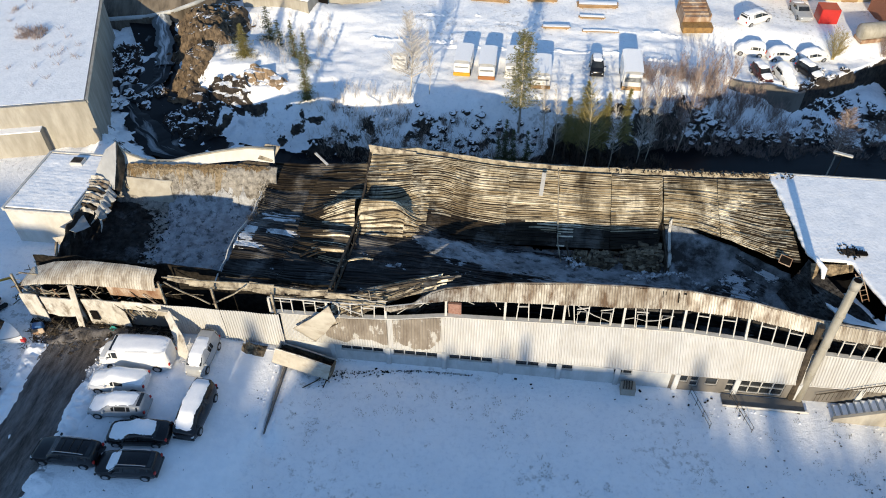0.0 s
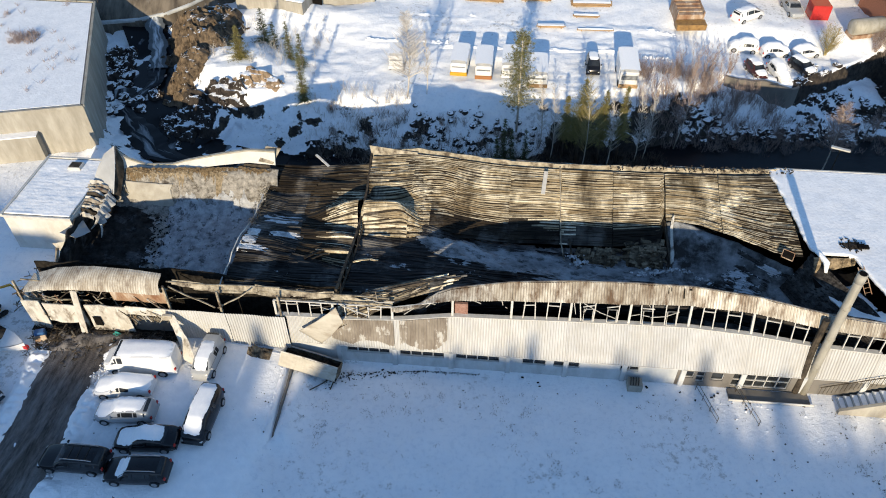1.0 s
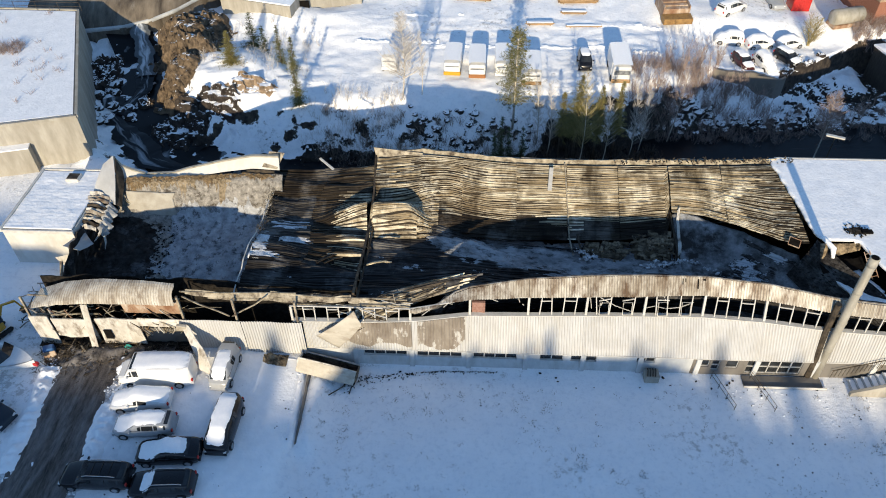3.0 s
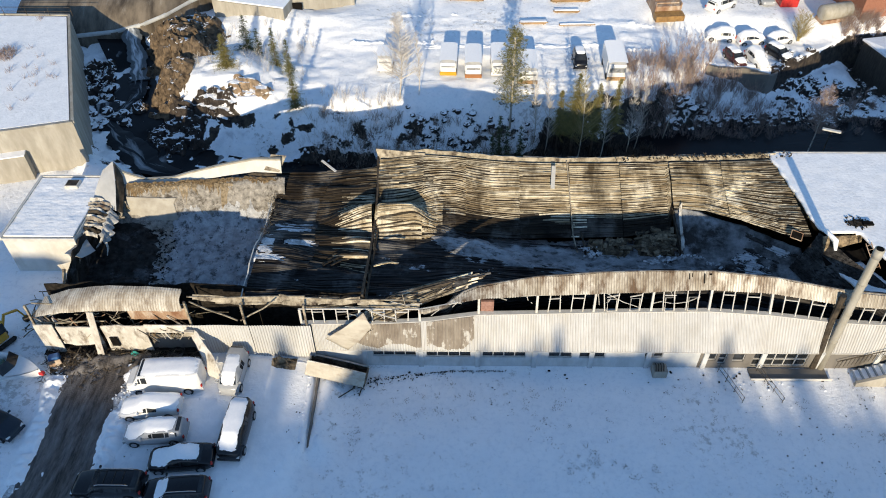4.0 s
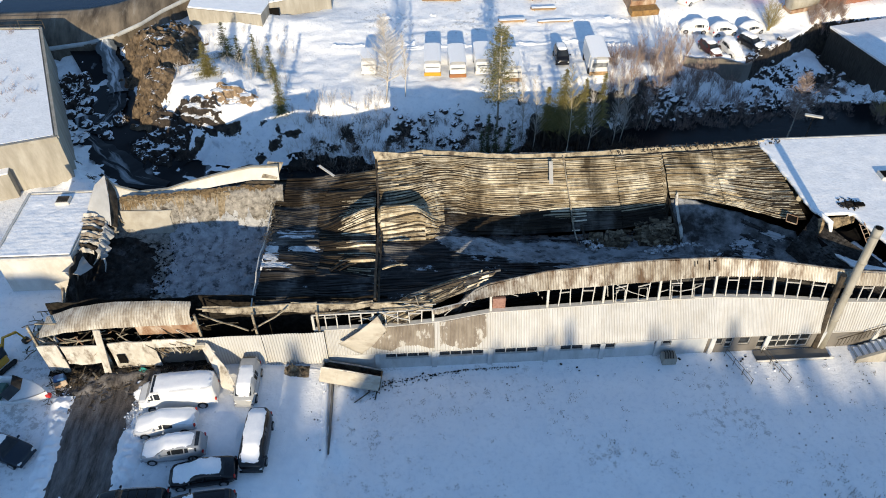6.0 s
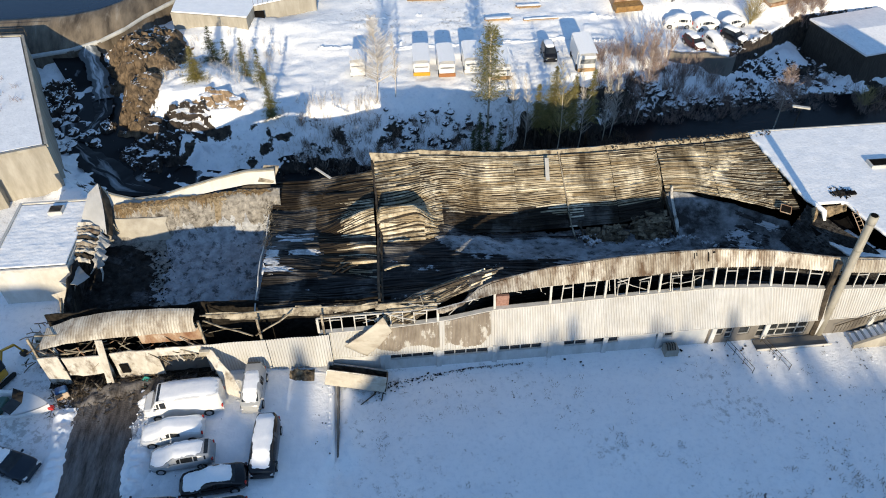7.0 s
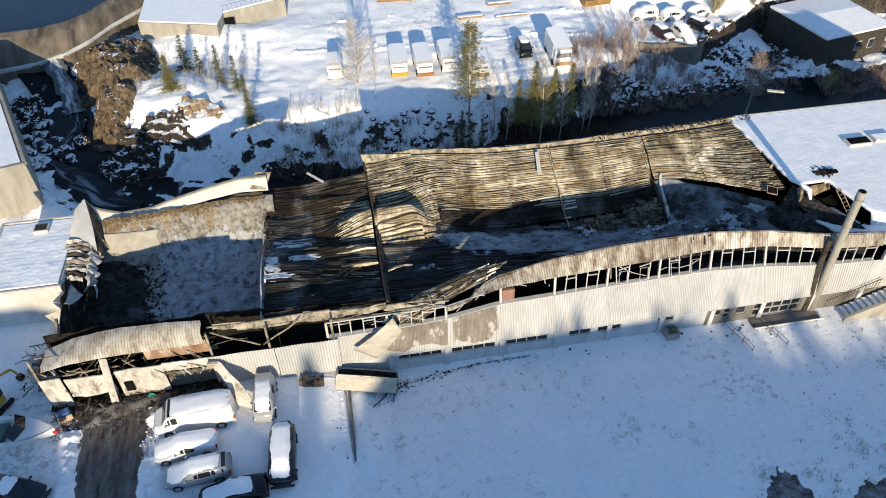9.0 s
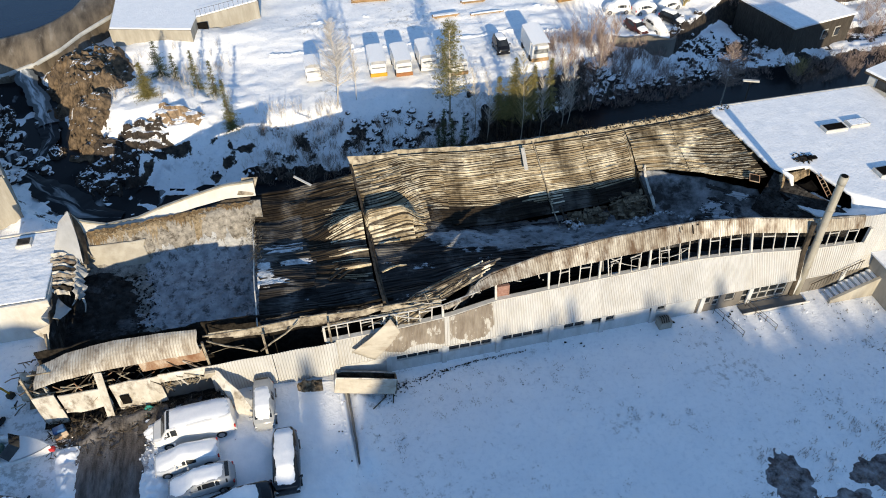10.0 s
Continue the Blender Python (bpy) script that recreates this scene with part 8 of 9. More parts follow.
car("parked_van", "grey pickup in the far yard", "pickup", 4.8, 1.9, on_ground(36.8, 97.6, -85), P_SILVER, "car", 0.08, (-0.9, -0.4), "yard vehicles")
red = thing("red_container", "bright red steel container in the yard", "container", at=on_ground(39.9, 96.6, 0))
g = Geo().box(-1.2, 1.2, -1.2, 1.2, 0.05, 2.0, 0.04)
part("body", g, P_RED, red)
for k in range(9):
    part("rib", Geo().box(-1.1 + 0.26 * k, -1.0 + 0.26 * k, -1.24, -1.19, 0.15, 2.1), P_RED, red)
tank = thing("grey_tank", "grey metal tank truck under snow", "tank", at=on_ground(44.6, 92.0, 15))
part("tank_body", Geo().tube([(-2.2, 0, 1.4), (-2.0, 0, 1.4), (2.0, 0, 1.4), (2.2, 0, 1.4)], [0.7, 1.05, 1.05, 0.7], 16), M["chimney"], tank, smooth=True)
part("base", Geo().box(-2.1, 2.1, -0.9, 0.9, 0.1, 0.6, 0.05), M["rust"], tank)
brick = thing("brick_shed", "red-brown brick shed at the yard's edge", "shed", at=on_ground(51.0, 95.0, 12))
part("wall", Geo().box(-3.5, 6, -2.5, 6, -1, 3.2, 0.03), surface("red_brick", (0.2, 0.08, 0.05), (0.32, 0.15, 0.1), 6, 0.9, 0.3), brick)
part("roof", Geo().box(-3.8, 6.3, -2.8, 6.3, 3.2, 3.5, 0.03), M["rust"], brick)


def stack(name, label, x, y, yaw, L, n, h, mat="wood", group="timber stacks"):
    s = thing(name, label, "timber", group, at=on_ground(x, y, yaw))
    for j in range(h):
        for k in range(n):
            l = L * frnd(0.85, 1.0)
            part("plank", Geo().box(-l / 2, l / 2, k * 0.24 - n * 0.12, k * 0.24 - n * 0.12 + 0.21, 0.12 + 0.12 * j, 0.21 + 0.12 * j, 0.01), M[mat], s)
    for x_ in (-L * 0.35, L * 0.35):
        part("bearer", Geo().box(x_ - 0.06, x_ + 0.06, -n * 0.12, n * 0.12, 0.0, 0.12), M["wood"], s)
    part("snow_cover", Geo().grid(16, 8, lambda u, v: ((u - 0.5) * L * 0.9, (v - 0.5) * n * 0.22, 0.13 + 0.12 * h + 0.1 * (1 - abs(2 * v - 1) ** 3) * (0.4 + float(fbm(u * 5 + x, v * 3, 2))))), M["snow_car"], s, smooth=True)
    return s


stack("timber_stack", "low stack of planks half under snow", 3.9, 89.4, 2, 3.8, 3, 2)
stack("timber_stack", "low stack of planks half under snow", 9.6, 89.3, 2, 5.0, 2, 1)
stack("timber_stack", "stack of reddish planks half under snow", 9.4, 96.5, 2, 5.6, 5, 4)
stack("timber_stack", "stack of brown planks half under snow", -5.0, 97.2, -3, 5.4, 5, 3)
stack("timber_stack", "stack of brown planks half under snow", 2.0, 97.6, 2, 4.2, 4, 3)
stack("timber_stack", "low stack of planks half under snow", 8.6, 93.2, 0, 3.6, 3, 2)
crates = thing("timber_rack", "orange-brown timber rack loaded with boards", "rack", at=on_ground(21.6, 93.8, 5))
for k in range(5):
    part("board", Geo().box(-1.7, 1.7, -1.6 + 0.75 * k, -1.0 + 0.75 * k, 0.5 + 0.12 * (k % 2), 1.5 + 0.1 * k, 0.03), M["rust"], crates)
for x_ in (-1.75, 1.6):
    part("post", Geo().box(x_, x_ + 0.15, -1.7, 2.2, 0.0, 1.9, 0.02), M["rust"], crates)
part("tray", Geo().box(-1.9, 1.9, -3.1, -1.7, 0.1, 0.9, 0.05), surface("orange_steel", (0.2, 0.11, 0.04), (0.34, 0.2, 0.07), 3, 0.6, 0.1), crates)
barn = thing("barn", "tan timber barn wall behind the yard", "building", at=on_ground(41.0, 104.0, 2))
part("wall", Geo().box(-9, 9, -1.5, 8, -1.0, 6.0, 0.03), surface("tan_boards", (0.34, 0.27, 0.17), (0.5, 0.41, 0.28), 1.4, 0.85, 0.2, streak=(4, 4, 0.4)), barn)
part("roof", Geo().box(-9.4, 9.4, -1.9, 8.4, 6.0, 6.3, 0.03), M["snow_roof"], barn)
for x_ in (-6.4, -3.0, 3.6):
    part("door", Geo().box(x_ - 1.1, x_ + 1.1, -1.58, -1.5, -0.2, 2.6, 0.02), M["wood"], barn)
# lower yard's retaining wall
wall_geo = Geo()
for y0_, z_of in ((0.0, 1), (0.0, 0), (0.45, 0)):
    wall_geo.v += [(x, float(yard_edge(x)) - 0.5 + y0_, -3.2 if z_of else gz_at(x, float(yard_edge(x)) + 0.9) + 0.12) for x in np.linspace(25.2, 34.0, 24).tolist()]
wall_geo.f = [(j * 24 + i, j * 24 + i + 1, (j + 1) * 24 + i + 1, (j + 1) * 24 + i) for j in range(2) for i in range(23)]
solid("yard_wall", wall_geo, M["concrete_smoked"], "grey concrete wall holding up the lower yard", "wall", kind="structure")
lamp_post = thing("street_lamp", "thin dark pole with a long pale lamp head behind the factory", "street lamp", at=pose(30.0, 58.0, 0))
part("pole", Geo().tube([(0, 0, -4.2), (0, 0, 6.6)], [0.07, 0.05], 6), M["char_steel"], lamp_post)
part("lamp_head", Geo().box(-0.85, 0.85, -0.2, 0.2, -0.07, 0.09, 0.05, pose(0, 0, 6.68, 0, 0, -22)), M["white_frame"], lamp_post, "long pale lamp head")


def outcrop(name, label, cx, cy, rx, ry, h, mat, seed, tilt=0.0):
    """A ledge of layered rock with a ragged outline."""
    n = 64
    t = np.linspace(-1, 1, n)
    u, v = np.meshgrid(t, t)
    x, y = cx + rx * u, cy + ry * v
    r = np.hypot(u, v) * (1 + 0.45 * fbm(x * 0.45, y * 0.45, seed + 2, 3))
    rim = np.clip((1 - r) * 2.4, 0, 1)
    z = h * (0.8 + 0.75 * fbm(x * 0.4, y * 0.4, seed, 5, 0.6) + tilt * v) + 0.4 * np.abs(fbm(x * 1.4, y * 1.4, seed + 1, 4))
    strata = z + 0.16 * x + 0.1 * y
    z = z + 0.7 * (np.round(strata / 0.55) * 0.55 - strata)
    z = ground_z(x, y) - 0.45 + (z + 0.35) * rim ** 0.7
    x = x + 0.35 * fbm(x, y, seed + 3, 3)
    geo = Geo()
    geo.v = list(zip(x.ravel().tolist(), y.ravel().tolist(), z.ravel().tolist()))
    geo.f = [(j * n + i, j * n + i + 1, (j + 1) * n + i + 1, (j + 1) * n + i) for j in range(n - 1) for i in range(n - 1)]
    return solid(name, geo, M[mat], label, "rock", "rock outcrops")


outcrop("rock_outcrop", "layered brown rock below the dam", -40.2, 82.2, 5.4, 7.0, 2.0, "rocky", 3)
outcrop("rock_outcrop", "dark brown rock beside the rapids", -39.8, 73.0, 3.0, 4.4, 1.1, "rocky", 13)
outcrop("rock_outcrop", "tan rock face on the snowy slope", -29.8, 71.6, 3.2, 1.3, 0.8, "rocky_tan", 23, 0.3)
outcrop("rock_outcrop", "dark wet rock beside the river", -37.8, 66.8, 4.0, 3.4, 1.0, "rocky_dark", 33)
outcrop("rock_outcrop", "dark rock ledge beside the river", -33.0, 69.4, 2.6, 1.8, 0.6, "rocky_snowy", 43)
outcrop("rock_outcrop", "snowy boulders below the concrete building", -49.6, 76.6, 2.2, 4.8, 1.0, "rocky_snowy", 53)
# near-black banks paint the deep shade below the spruces and by the river
outcrop("dark_bank", "bare bank under the spruces, its shade coloured in near-black", 10.6, 66.6, 8.8, 5.0, 0.95, "shade_bank", 73)
outcrop("dark_bank", "bare bank above the river, its shade coloured in near-black", -18.5, 64.8, 7.5, 3.0, 0.35, "shade_bank", 83)
outcrop("rock_outcrop", "snow-capped boulder beside the rapids", -43.0, 71.2, 1.0, 1.2, 0.9, "rocky_snowy", 93)
outcrop("rock_outcrop", "rocky edge beside the lower yard", 36.4, 81.6, 3.2, 1.6, 0.6, "rocky_dark", 63)
outcrop("snow_slope", "smooth snowy slope with dark stones beside the lower yard", 38.6, 78.6, 6.0, 5.4, 0.5, "rocky_white", 103)


# boulders along the water's edge
def boulders(n, x0, x1, y0, y1, r0, r1, label):
    geo = Geo()
    for _ in range(n):
        x, y, r, sd = frnd(x0, x1), frnd(y0, y1), frnd(r0, r1), frnd(0, 60)
        z = gz_at(x, y)
        n0 = len(geo.v)
        for j in range(6):
            for i in range(9):
                a, b = 6.2832 * i / 9, 3.1416 * j / 5
                k = r * (1 + 0.35 * float(fbm(2 * math.cos(a) + sd, 2 * math.sin(a) + 2 * b, 9, 2)))
                geo.v.append((x + k * math.sin(b) * math.cos(a), y + k * math.sin(b) * math.sin(a), z + 0.1 + 0.7 * k * math.cos(b)))
        geo.f += [(n0 + j * 9 + i, n0 + j * 9 + (i + 1) % 9, n0 + (j + 1) * 9 + (i + 1) % 9, n0 + (j + 1) * 9 + i)[::-1] for j in range(5) for i in range(9)]
    return solid("boulders", geo, M["rocky_snowy"], label, "boulders", kind="stuff")


boulders(70, 20, 37, 72.6, 76.0, 0.3, 0.75, "snow-capped boulders along the river bank")
boulders(70, 36, 47, 76, 86, 0.2, 0.55, "snow-capped boulders beside the lower yard")
boulders(60, -12, 3, 66.5, 70.5, 0.15, 0.5, "dark stones on the snowy bank")
boulders(40, -49, -43, 66, 78, 0.3, 0.9, "snow-capped boulders in the rapids")

# ---- trees and brush ----
def branchy(trunk_h, r0, n_branch, spread, rise, twig, lean=(0, 0), start=0.25, stems=1):
    """Trunk and bare limbs; returns trunk geometry and twig geometry."""
    tr, tw = Geo(), Geo()
    for s in range(stems):
        a0 = 6.28 * s / stems + frnd(0, 1)
        out = 0.0 if stems == 1 else frnd(0.08, 0.22)
        h = trunk_h * frnd(0.8, 1.0)
        P = lambda t: Vector((lean[0] * t * t * h + math.cos(a0) * out * h * t + 0.04 * h * math.sin(3 * t + a0), lean[1] * t * t * h + math.sin(a0) * out * h * t, h * t))
        tr.tube([P(t) for t in (0, 0.2, 0.4, 0.6, 0.8, 1.0)], [r0, r0 * 0.8, r0 * 0.62, r0 * 0.42, r0 * 0.25, r0 * 0.08], 6)
        for k in range(n_branch // stems):
            t = start + (0.98 - start) * (k + random.random()) / (n_branch / stems)
            a = frnd(0, 6.28)
            ln = spread * h * (1.05 - t) * frnd(0.6, 1.1) + 0.25
            d = Vector((math.cos(a), math.sin(a), rise)).normalized()
            p = P(t)
            q = p + d * ln
            tip = q + Vector((d.x, d.y, d.z + 0.4)) * ln * 0.4
            tw.tube([p, q, tip], [r0 * 0.22 * (1.1 - t) + 0.012, r0 * 0.1 + 0.008, 0.006], 3, cap=False)
            for _ in range(twig):
                f = frnd(0.25, 1.0)
                b = p.lerp(q, f)
                e = b + (d * 0.6 + Vector((frnd(-1, 1), frnd(-1, 1), frnd(0.0, 1.0)))).normalized() * ln * frnd(0.25, 0.55)
                tw.tube([b, e], [0.0065, 0.003], 3, cap=False)
    return tr, tw


def bare_tree(name, label, x, y, h, r0=0.09, n=46, spread=0.28, rise=0.9, twig=7, bark="birch", twigs="twig", lean=(0, 0), start=0.25, stems=1, group="bare trees", z=None):
    t = thing(name, label, "tree", group, at=pose(x, y, (gz_at(x, y) if z is None else z) - 0.1))
    tr, tw = branchy(h, r0, n, spread, rise, twig, lean, start, stems)
    part("trunk", tr, M[bark], t, smooth=True)
    part("crown", tw, M[twigs], t, "fine bare branches")
    return t


def spruce(name, label, x, y, h, width=0.2, mat="needles", start=0.06, density=1.0, group="conifers", droop=-0.35):
    t = thing(name, label, "tree", group, at=pose(x, y, gz_at(x, y) - 0.1))
    part("trunk", Geo().tube([(0, 0, 0), (0, 0, h * 0.5), (0, 0, h * 0.98)], [0.016 * h, 0.01 * h, 0.01], 7), M["bark"], t, smooth=True)
    g = Geo()
    side = [frnd(0.55, 1.25) for _ in range(8)]
    for k in range(int(h * 34 * density)):
        f = start + (1 - start) * random.random() ** 1.25
        z = f * h
        a = frnd(0, 6.28)
        rad = (width * h * (1 - f) ** 0.8 + 0.06) * side[int(a / 6.2832 * 8) % 8]
        L = rad * frnd(0.35, 1.2)
        dx, dy = math.cos(a), math.sin(a)
        m = max(2, int(L * 6))
        for j in range(m):
            q = (j + 0.7) / m
            c = Vector((dx * L * q, dy * L * q, z + droop * L * q + 0.25 * L * q * q))
            s = 0.17 * (1.2 - 0.6 * q) * frnd(0.7, 1.4)
            for sd in (-1, 1):
                o = Vector((-dy * sd + dx * 0.8, dx * sd + dy * 0.8, frnd(-0.5, 0.4))).normalized() * s * 1.7
                w = Vector((dx, dy, frnd(-0.3, 0.4))) * s * 0.5
                n0 = len(g.v)
                g.v += [tuple(c - w * 0.5), tuple(c + w * 0.5), tuple(c + o)]
                g.f.append((n0, n0 + 1, n0 + 2))
    part("crown", g, M[mat], t, "drooping needle branches")
    return t


def pine(name, label, x, y, h):
    t = thing(name, label, "tree", "conifers", at=pose(x, y, gz_at(x, y) - 0.1))
    tr, tw = Geo(), Geo()
    tr.tube([(0, 0, 0), (0.05, 0, h * 0.4), (0.0, 0.1, h * 0.75), (0, 0.1, h)], [0.14, 0.11, 0.07, 0.02], 7)
    g = Geo()
    for k in range(190):
        f = 0.26 + 0.74 * (k + random.random()) / 190
        a = frnd(0, 6.28)
        L = h * 0.155 * (0.35 + 1.2 * (1 - f) ** 0.8) * frnd(0.4, 1.15)
        p = Vector((0, 0.1 * f, f * h))
        q = p + Vector((math.cos(a) * L, math.sin(a) * L, 0.25 * L))
        tr.tube([p, q], [0.025, 0.008], 3, cap=False)
        for c in range(9):
            b = p.lerp(q, 0.3 + 0.75 * random.random()) + Vector((frnd(-0.3, 0.3), frnd(-0.3, 0.3), frnd(-0.2, 0.25)))
            for _ in range(13):
                d = Vector((frnd(-1, 1), frnd(-1, 1), frnd(-0.4, 1))).normalized() * frnd(0.14, 0.3)
                w = Vector((frnd(-1, 1), frnd(-1, 1), frnd(-1, 1))).normalized() * 0.018
                n0 = len(g.v)
                g.v += [tuple(b - w), tuple(b + w), tuple(b + d)]
                g.f.append((n0, n0 + 1, n0 + 2))
    part("trunk", tr, M["birch"], t, smooth=True)
    part("crown", g, M["needles_pine"], t, "loose tufts of green needles")
    return t


def top_at(x, y, z):
    """Height of a tree there whose tip reaches z."""
    return z - gz_at(x, y)


pine("pine", "slender green pine on the far bank", 0.1, 69.6, top_at(0.1, 69.6, 11.2))
spruce("spruce", "narrow green spruce at the bank's edge", -24.4, 69.8, 6.2, 0.2, "needles_pine", density=1.5)
spruce("spruce", "small dense spruce among snowy rocks", -32.8, 74.6, 4.2, 0.4, "needles_yellow", density=2.6)
spruce("spruce", "small thin spruce by the terrace", -27.8, 77.4, 5.0, 0.24, "needles_pine", density=1.2)
spruce("spruce", "small thin spruce by the terrace", -25.9, 75.8, 4.4, 0.23, "needles_pine", density=1.2)
spruce("spruce", "dark small spruce below the terrace wall", -32.1, 81.4, 4.6, 0.36, "needles", density=1.4)
spruce("spruce", "dark small spruce below the terrace wall", -30.2, 79.6, 3.6, 0.26, "needles", density=1.2)
for x, y, zt, w in ((7.0, 67.2, 7.6, 0.36), (9.4, 67.6, 6.2, 0.24), (5.4, 67.8, 5.2, 0.26), (11.6, 68.2, 6.4, 0.2)):
    spruce("young_spruce", "dense yellow-green spruce on the dark bank", x, y, top_at(x, y, zt), w, "needles_yellow", density=1.3, start=0.4)
for x, y, h in ((-1.2, 67.0, 6.0), (-0.4, 66.6, 5.2), (1.2, 67.2, 4.6), (-2.0, 66.4, 4.4)):
    spruce("young_spruce", "thin dark spruce in the bank's shade", x, y, h, 0.16, "needles", density=0.9)
bare_tree("birch", "tall pale leafless birch on the far bank", -12.6, 71.2, 12.5, 0.09, 150, 0.34, 0.75, 16, "birch", "twig_pale", start=0.22, lean=(0.0, 0.02))
bare_tree("birch", "slim pale leafless birch on the far bank", -10.6, 71.6, 9.5, 0.05, 70, 0.14, 1.6, 8, "birch", "twig_pale", start=0.25, lean=(0.03, 0.02))
for x, y, zt, s_, tw in ((3.9, 67.6, 8.0, 0.15, "twig_pale"), (7.2, 65.6, 10.0, 0.24, "twig_yellow"), (10.2, 67.2, 9.4, 0.15, "twig_pale"), (13.4, 68.4, 8.0, 0.14, "twig_pale"), (14.6, 69.0, 7.6, 0.14, "twig_pale"), (2.6, 68.6, 7.0, 0.14, "twig_pale")):
    bare_tree("birch", "pale leafless birch among the brush", x, y, top_at(x, y, zt), 0.07, 70, s_, 1.3, 8, "birch", tw)
bare_tree("birch", "spreading leafless birch leaning over the bank", 18.5, 71.4, top_at(18.5, 71.4, 7.5), 0.08, 90, 0.22, 1.2, 9, "birch", "twig_red", lean=(0.05, 0.02))
bare_tree("birch", "wide leafless birch above the river", 33.5, 67.0, top_at(33.5, 67.0, 8.0), 0.11, 170, 0.32, 0.7, 11, "birch", "twig_red", lean=(0.05, 0.04), start=0.42)
bare_tree("willow", "wide tan leafless shrub beside the wall", 39.2, 88.4, 4.6, 0.06, 170, 0.4, 0.9, 9, "twig_yellow", "twig_yellow", start=0.05, stems=8)
bare_tree("willow", "tan leafless shrub on the river bank", 48.6, 72.6, 3.4, 0.05, 80, 0.5, 0.8, 8, "twig_yellow", "twig_yellow", start=0.05, stems=7)
for x, y, h in ((22.5, 79.8, 5.0), (24.3, 79.2, 5.4), (26.5, 78.0, 4.6), (20.6, 78.2, 4.6), (28.2, 78.6, 4.0), (17.2, 75.4, 4.6), (15.8, 74.0, 5.0), (42.5, 76.0, 4.0), (21.6, 76.0, 4.6), (23.6, 81.6, 3.2), (26.0, 82.0, 3.0), (19.0, 79.8, 3.4)):
    bare_tree("sapling", "reddish leafless saplings on the slope", x, y, h, 0.04, 70, 0.2, 1.6, 7, "twig_red", "twig_red", start=0.1, stems=5, group="saplings")


def brush(name, label, spots, h, mat, per=16, group="brush"):
    """Many thin stems growing from the ground."""
    g = Geo()
    for x, y in spots:
        z = gz_at(x, y)
        for _ in range(per):
            a, L = frnd(0, 6.28), h * frnd(0.4, 1.1)
            d = Vector((math.cos(a) * frnd(0.1, 0.6), math.sin(a) * frnd(0.1, 0.6), 1)).normalized()
            p = Vector((x + frnd(-0.3, 0.3), y + frnd(-0.3, 0.3), z - 0.05))
            q = p + d * L
            g.tube([p, q], [0.016, 0.006], 3, cap=False)
            for _ in range(3):
                b = p.lerp(q, frnd(0.3, 0.9))
                g.tube([b, b + Vector((frnd(-0.5, 0.5), frnd(-0.5, 0.5), frnd(0.2, 0.7))) * L * 0.35], [0.01, 0.004], 3, cap=False)
    return solid(name, g, M[mat], label, "brush", kind="stuff")


def spots(n, x0, x1, y0, y1, ok=lambda x, y: True):
    out = []
    while len(out) < n:
        x, y = frnd(x0, x1), frnd(y0, y1)
        if ok(x, y):
            out.append((x, y))
    return out


brush("bank_brush", "dense leafless brush on the river bank", spots(150, -22, 3, 64.0, 69.5), 1.4, "twig")
brush("bank_brush", "dark leafless brush under the spruces", spots(120, 3, 17, 66.5, 69.5), 1.6, "bark")
brush("bank_brush", "dense leafless brush on the river bank", spots(210, 14, 32, 71, 79.5), 1.9, "twig_red")
brush("bank_brush", "dense leafless brush on the river bank", spots(80, 32, 46, 72, 78), 1.3, "twig_red")
brush("bank_brush", "tangled leafless brush below the river house", spots(120, 47.5, 70, 70.5, 76), 1.9, "twig_red", 14)
brush("bank_brush", "tangled leafless brush behind the river house", spots(150, 60.5, 76, 78, 98), 2.4, "twig_red", 14)
brush("bank_brush", "dark tangled brush by the river house", spots(70, 45.5, 51.0, 89.5, 93.5), 1.7, "twig_red", 20)
brush("bank_brush", "tan leafless brush among the rocks", spots(60, -40, -24, 74, 86, lambda x, y: fbm(x * 0.3, y * 0.3, 5, 2) > 0.0), 1.3, "twig_pale", 8)
brush("bank_brush", "leafless brush on the snowy bank", spots(80, -24, -12, 66, 72), 1.4, "twig_pale", 8)
# ploughed ridges in the yard
for x0, x1, y_, h_, sd in ((-19.5, -9.0, 83.1, 0.4, 31), (-10.0, 14.5, 82.4, 0.3, 41), (15.0, 24.0, 81.7, 0.45, 61), (-14.0, -6.0, 90.0, 0.3, 71), (11.0, 20.0, 88.0, 0.3, 81)):
    solid("snow_bank", bank(x0, y_, x1, y_ + 0.4, 0.4, h_ * 0.7, sd), M["snow"], "low ploughed snow ridge across the yard", "snow bank", "yard snow banks", smooth=True)

def roof_tufts(spots_, z):
    g = Geo()
    for x, y in spots_:
        for _ in range(9):
            p = Vector((x + frnd(-0.3, 0.3), y + frnd(-0.3, 0.3), z))
            g.tube([p, p + Vector((frnd(-0.4, 0.4), frnd(-0.4, 0.4), frnd(0.2, 0.7)))], [0.02, 0.006], 3, cap=False)
    return solid("roof_weeds", g, M["twig_red"], "dry weeds on the snowy roof", "weeds", kind="stuff")


roof_tufts(spots(70, -62, -53.5, 70, 80.5, lambda x, y: fbm(x * 0.3, y * 0.3, 61, 2) > 0.05) + spots(26, -64, -47, 58, 78), 7.4)

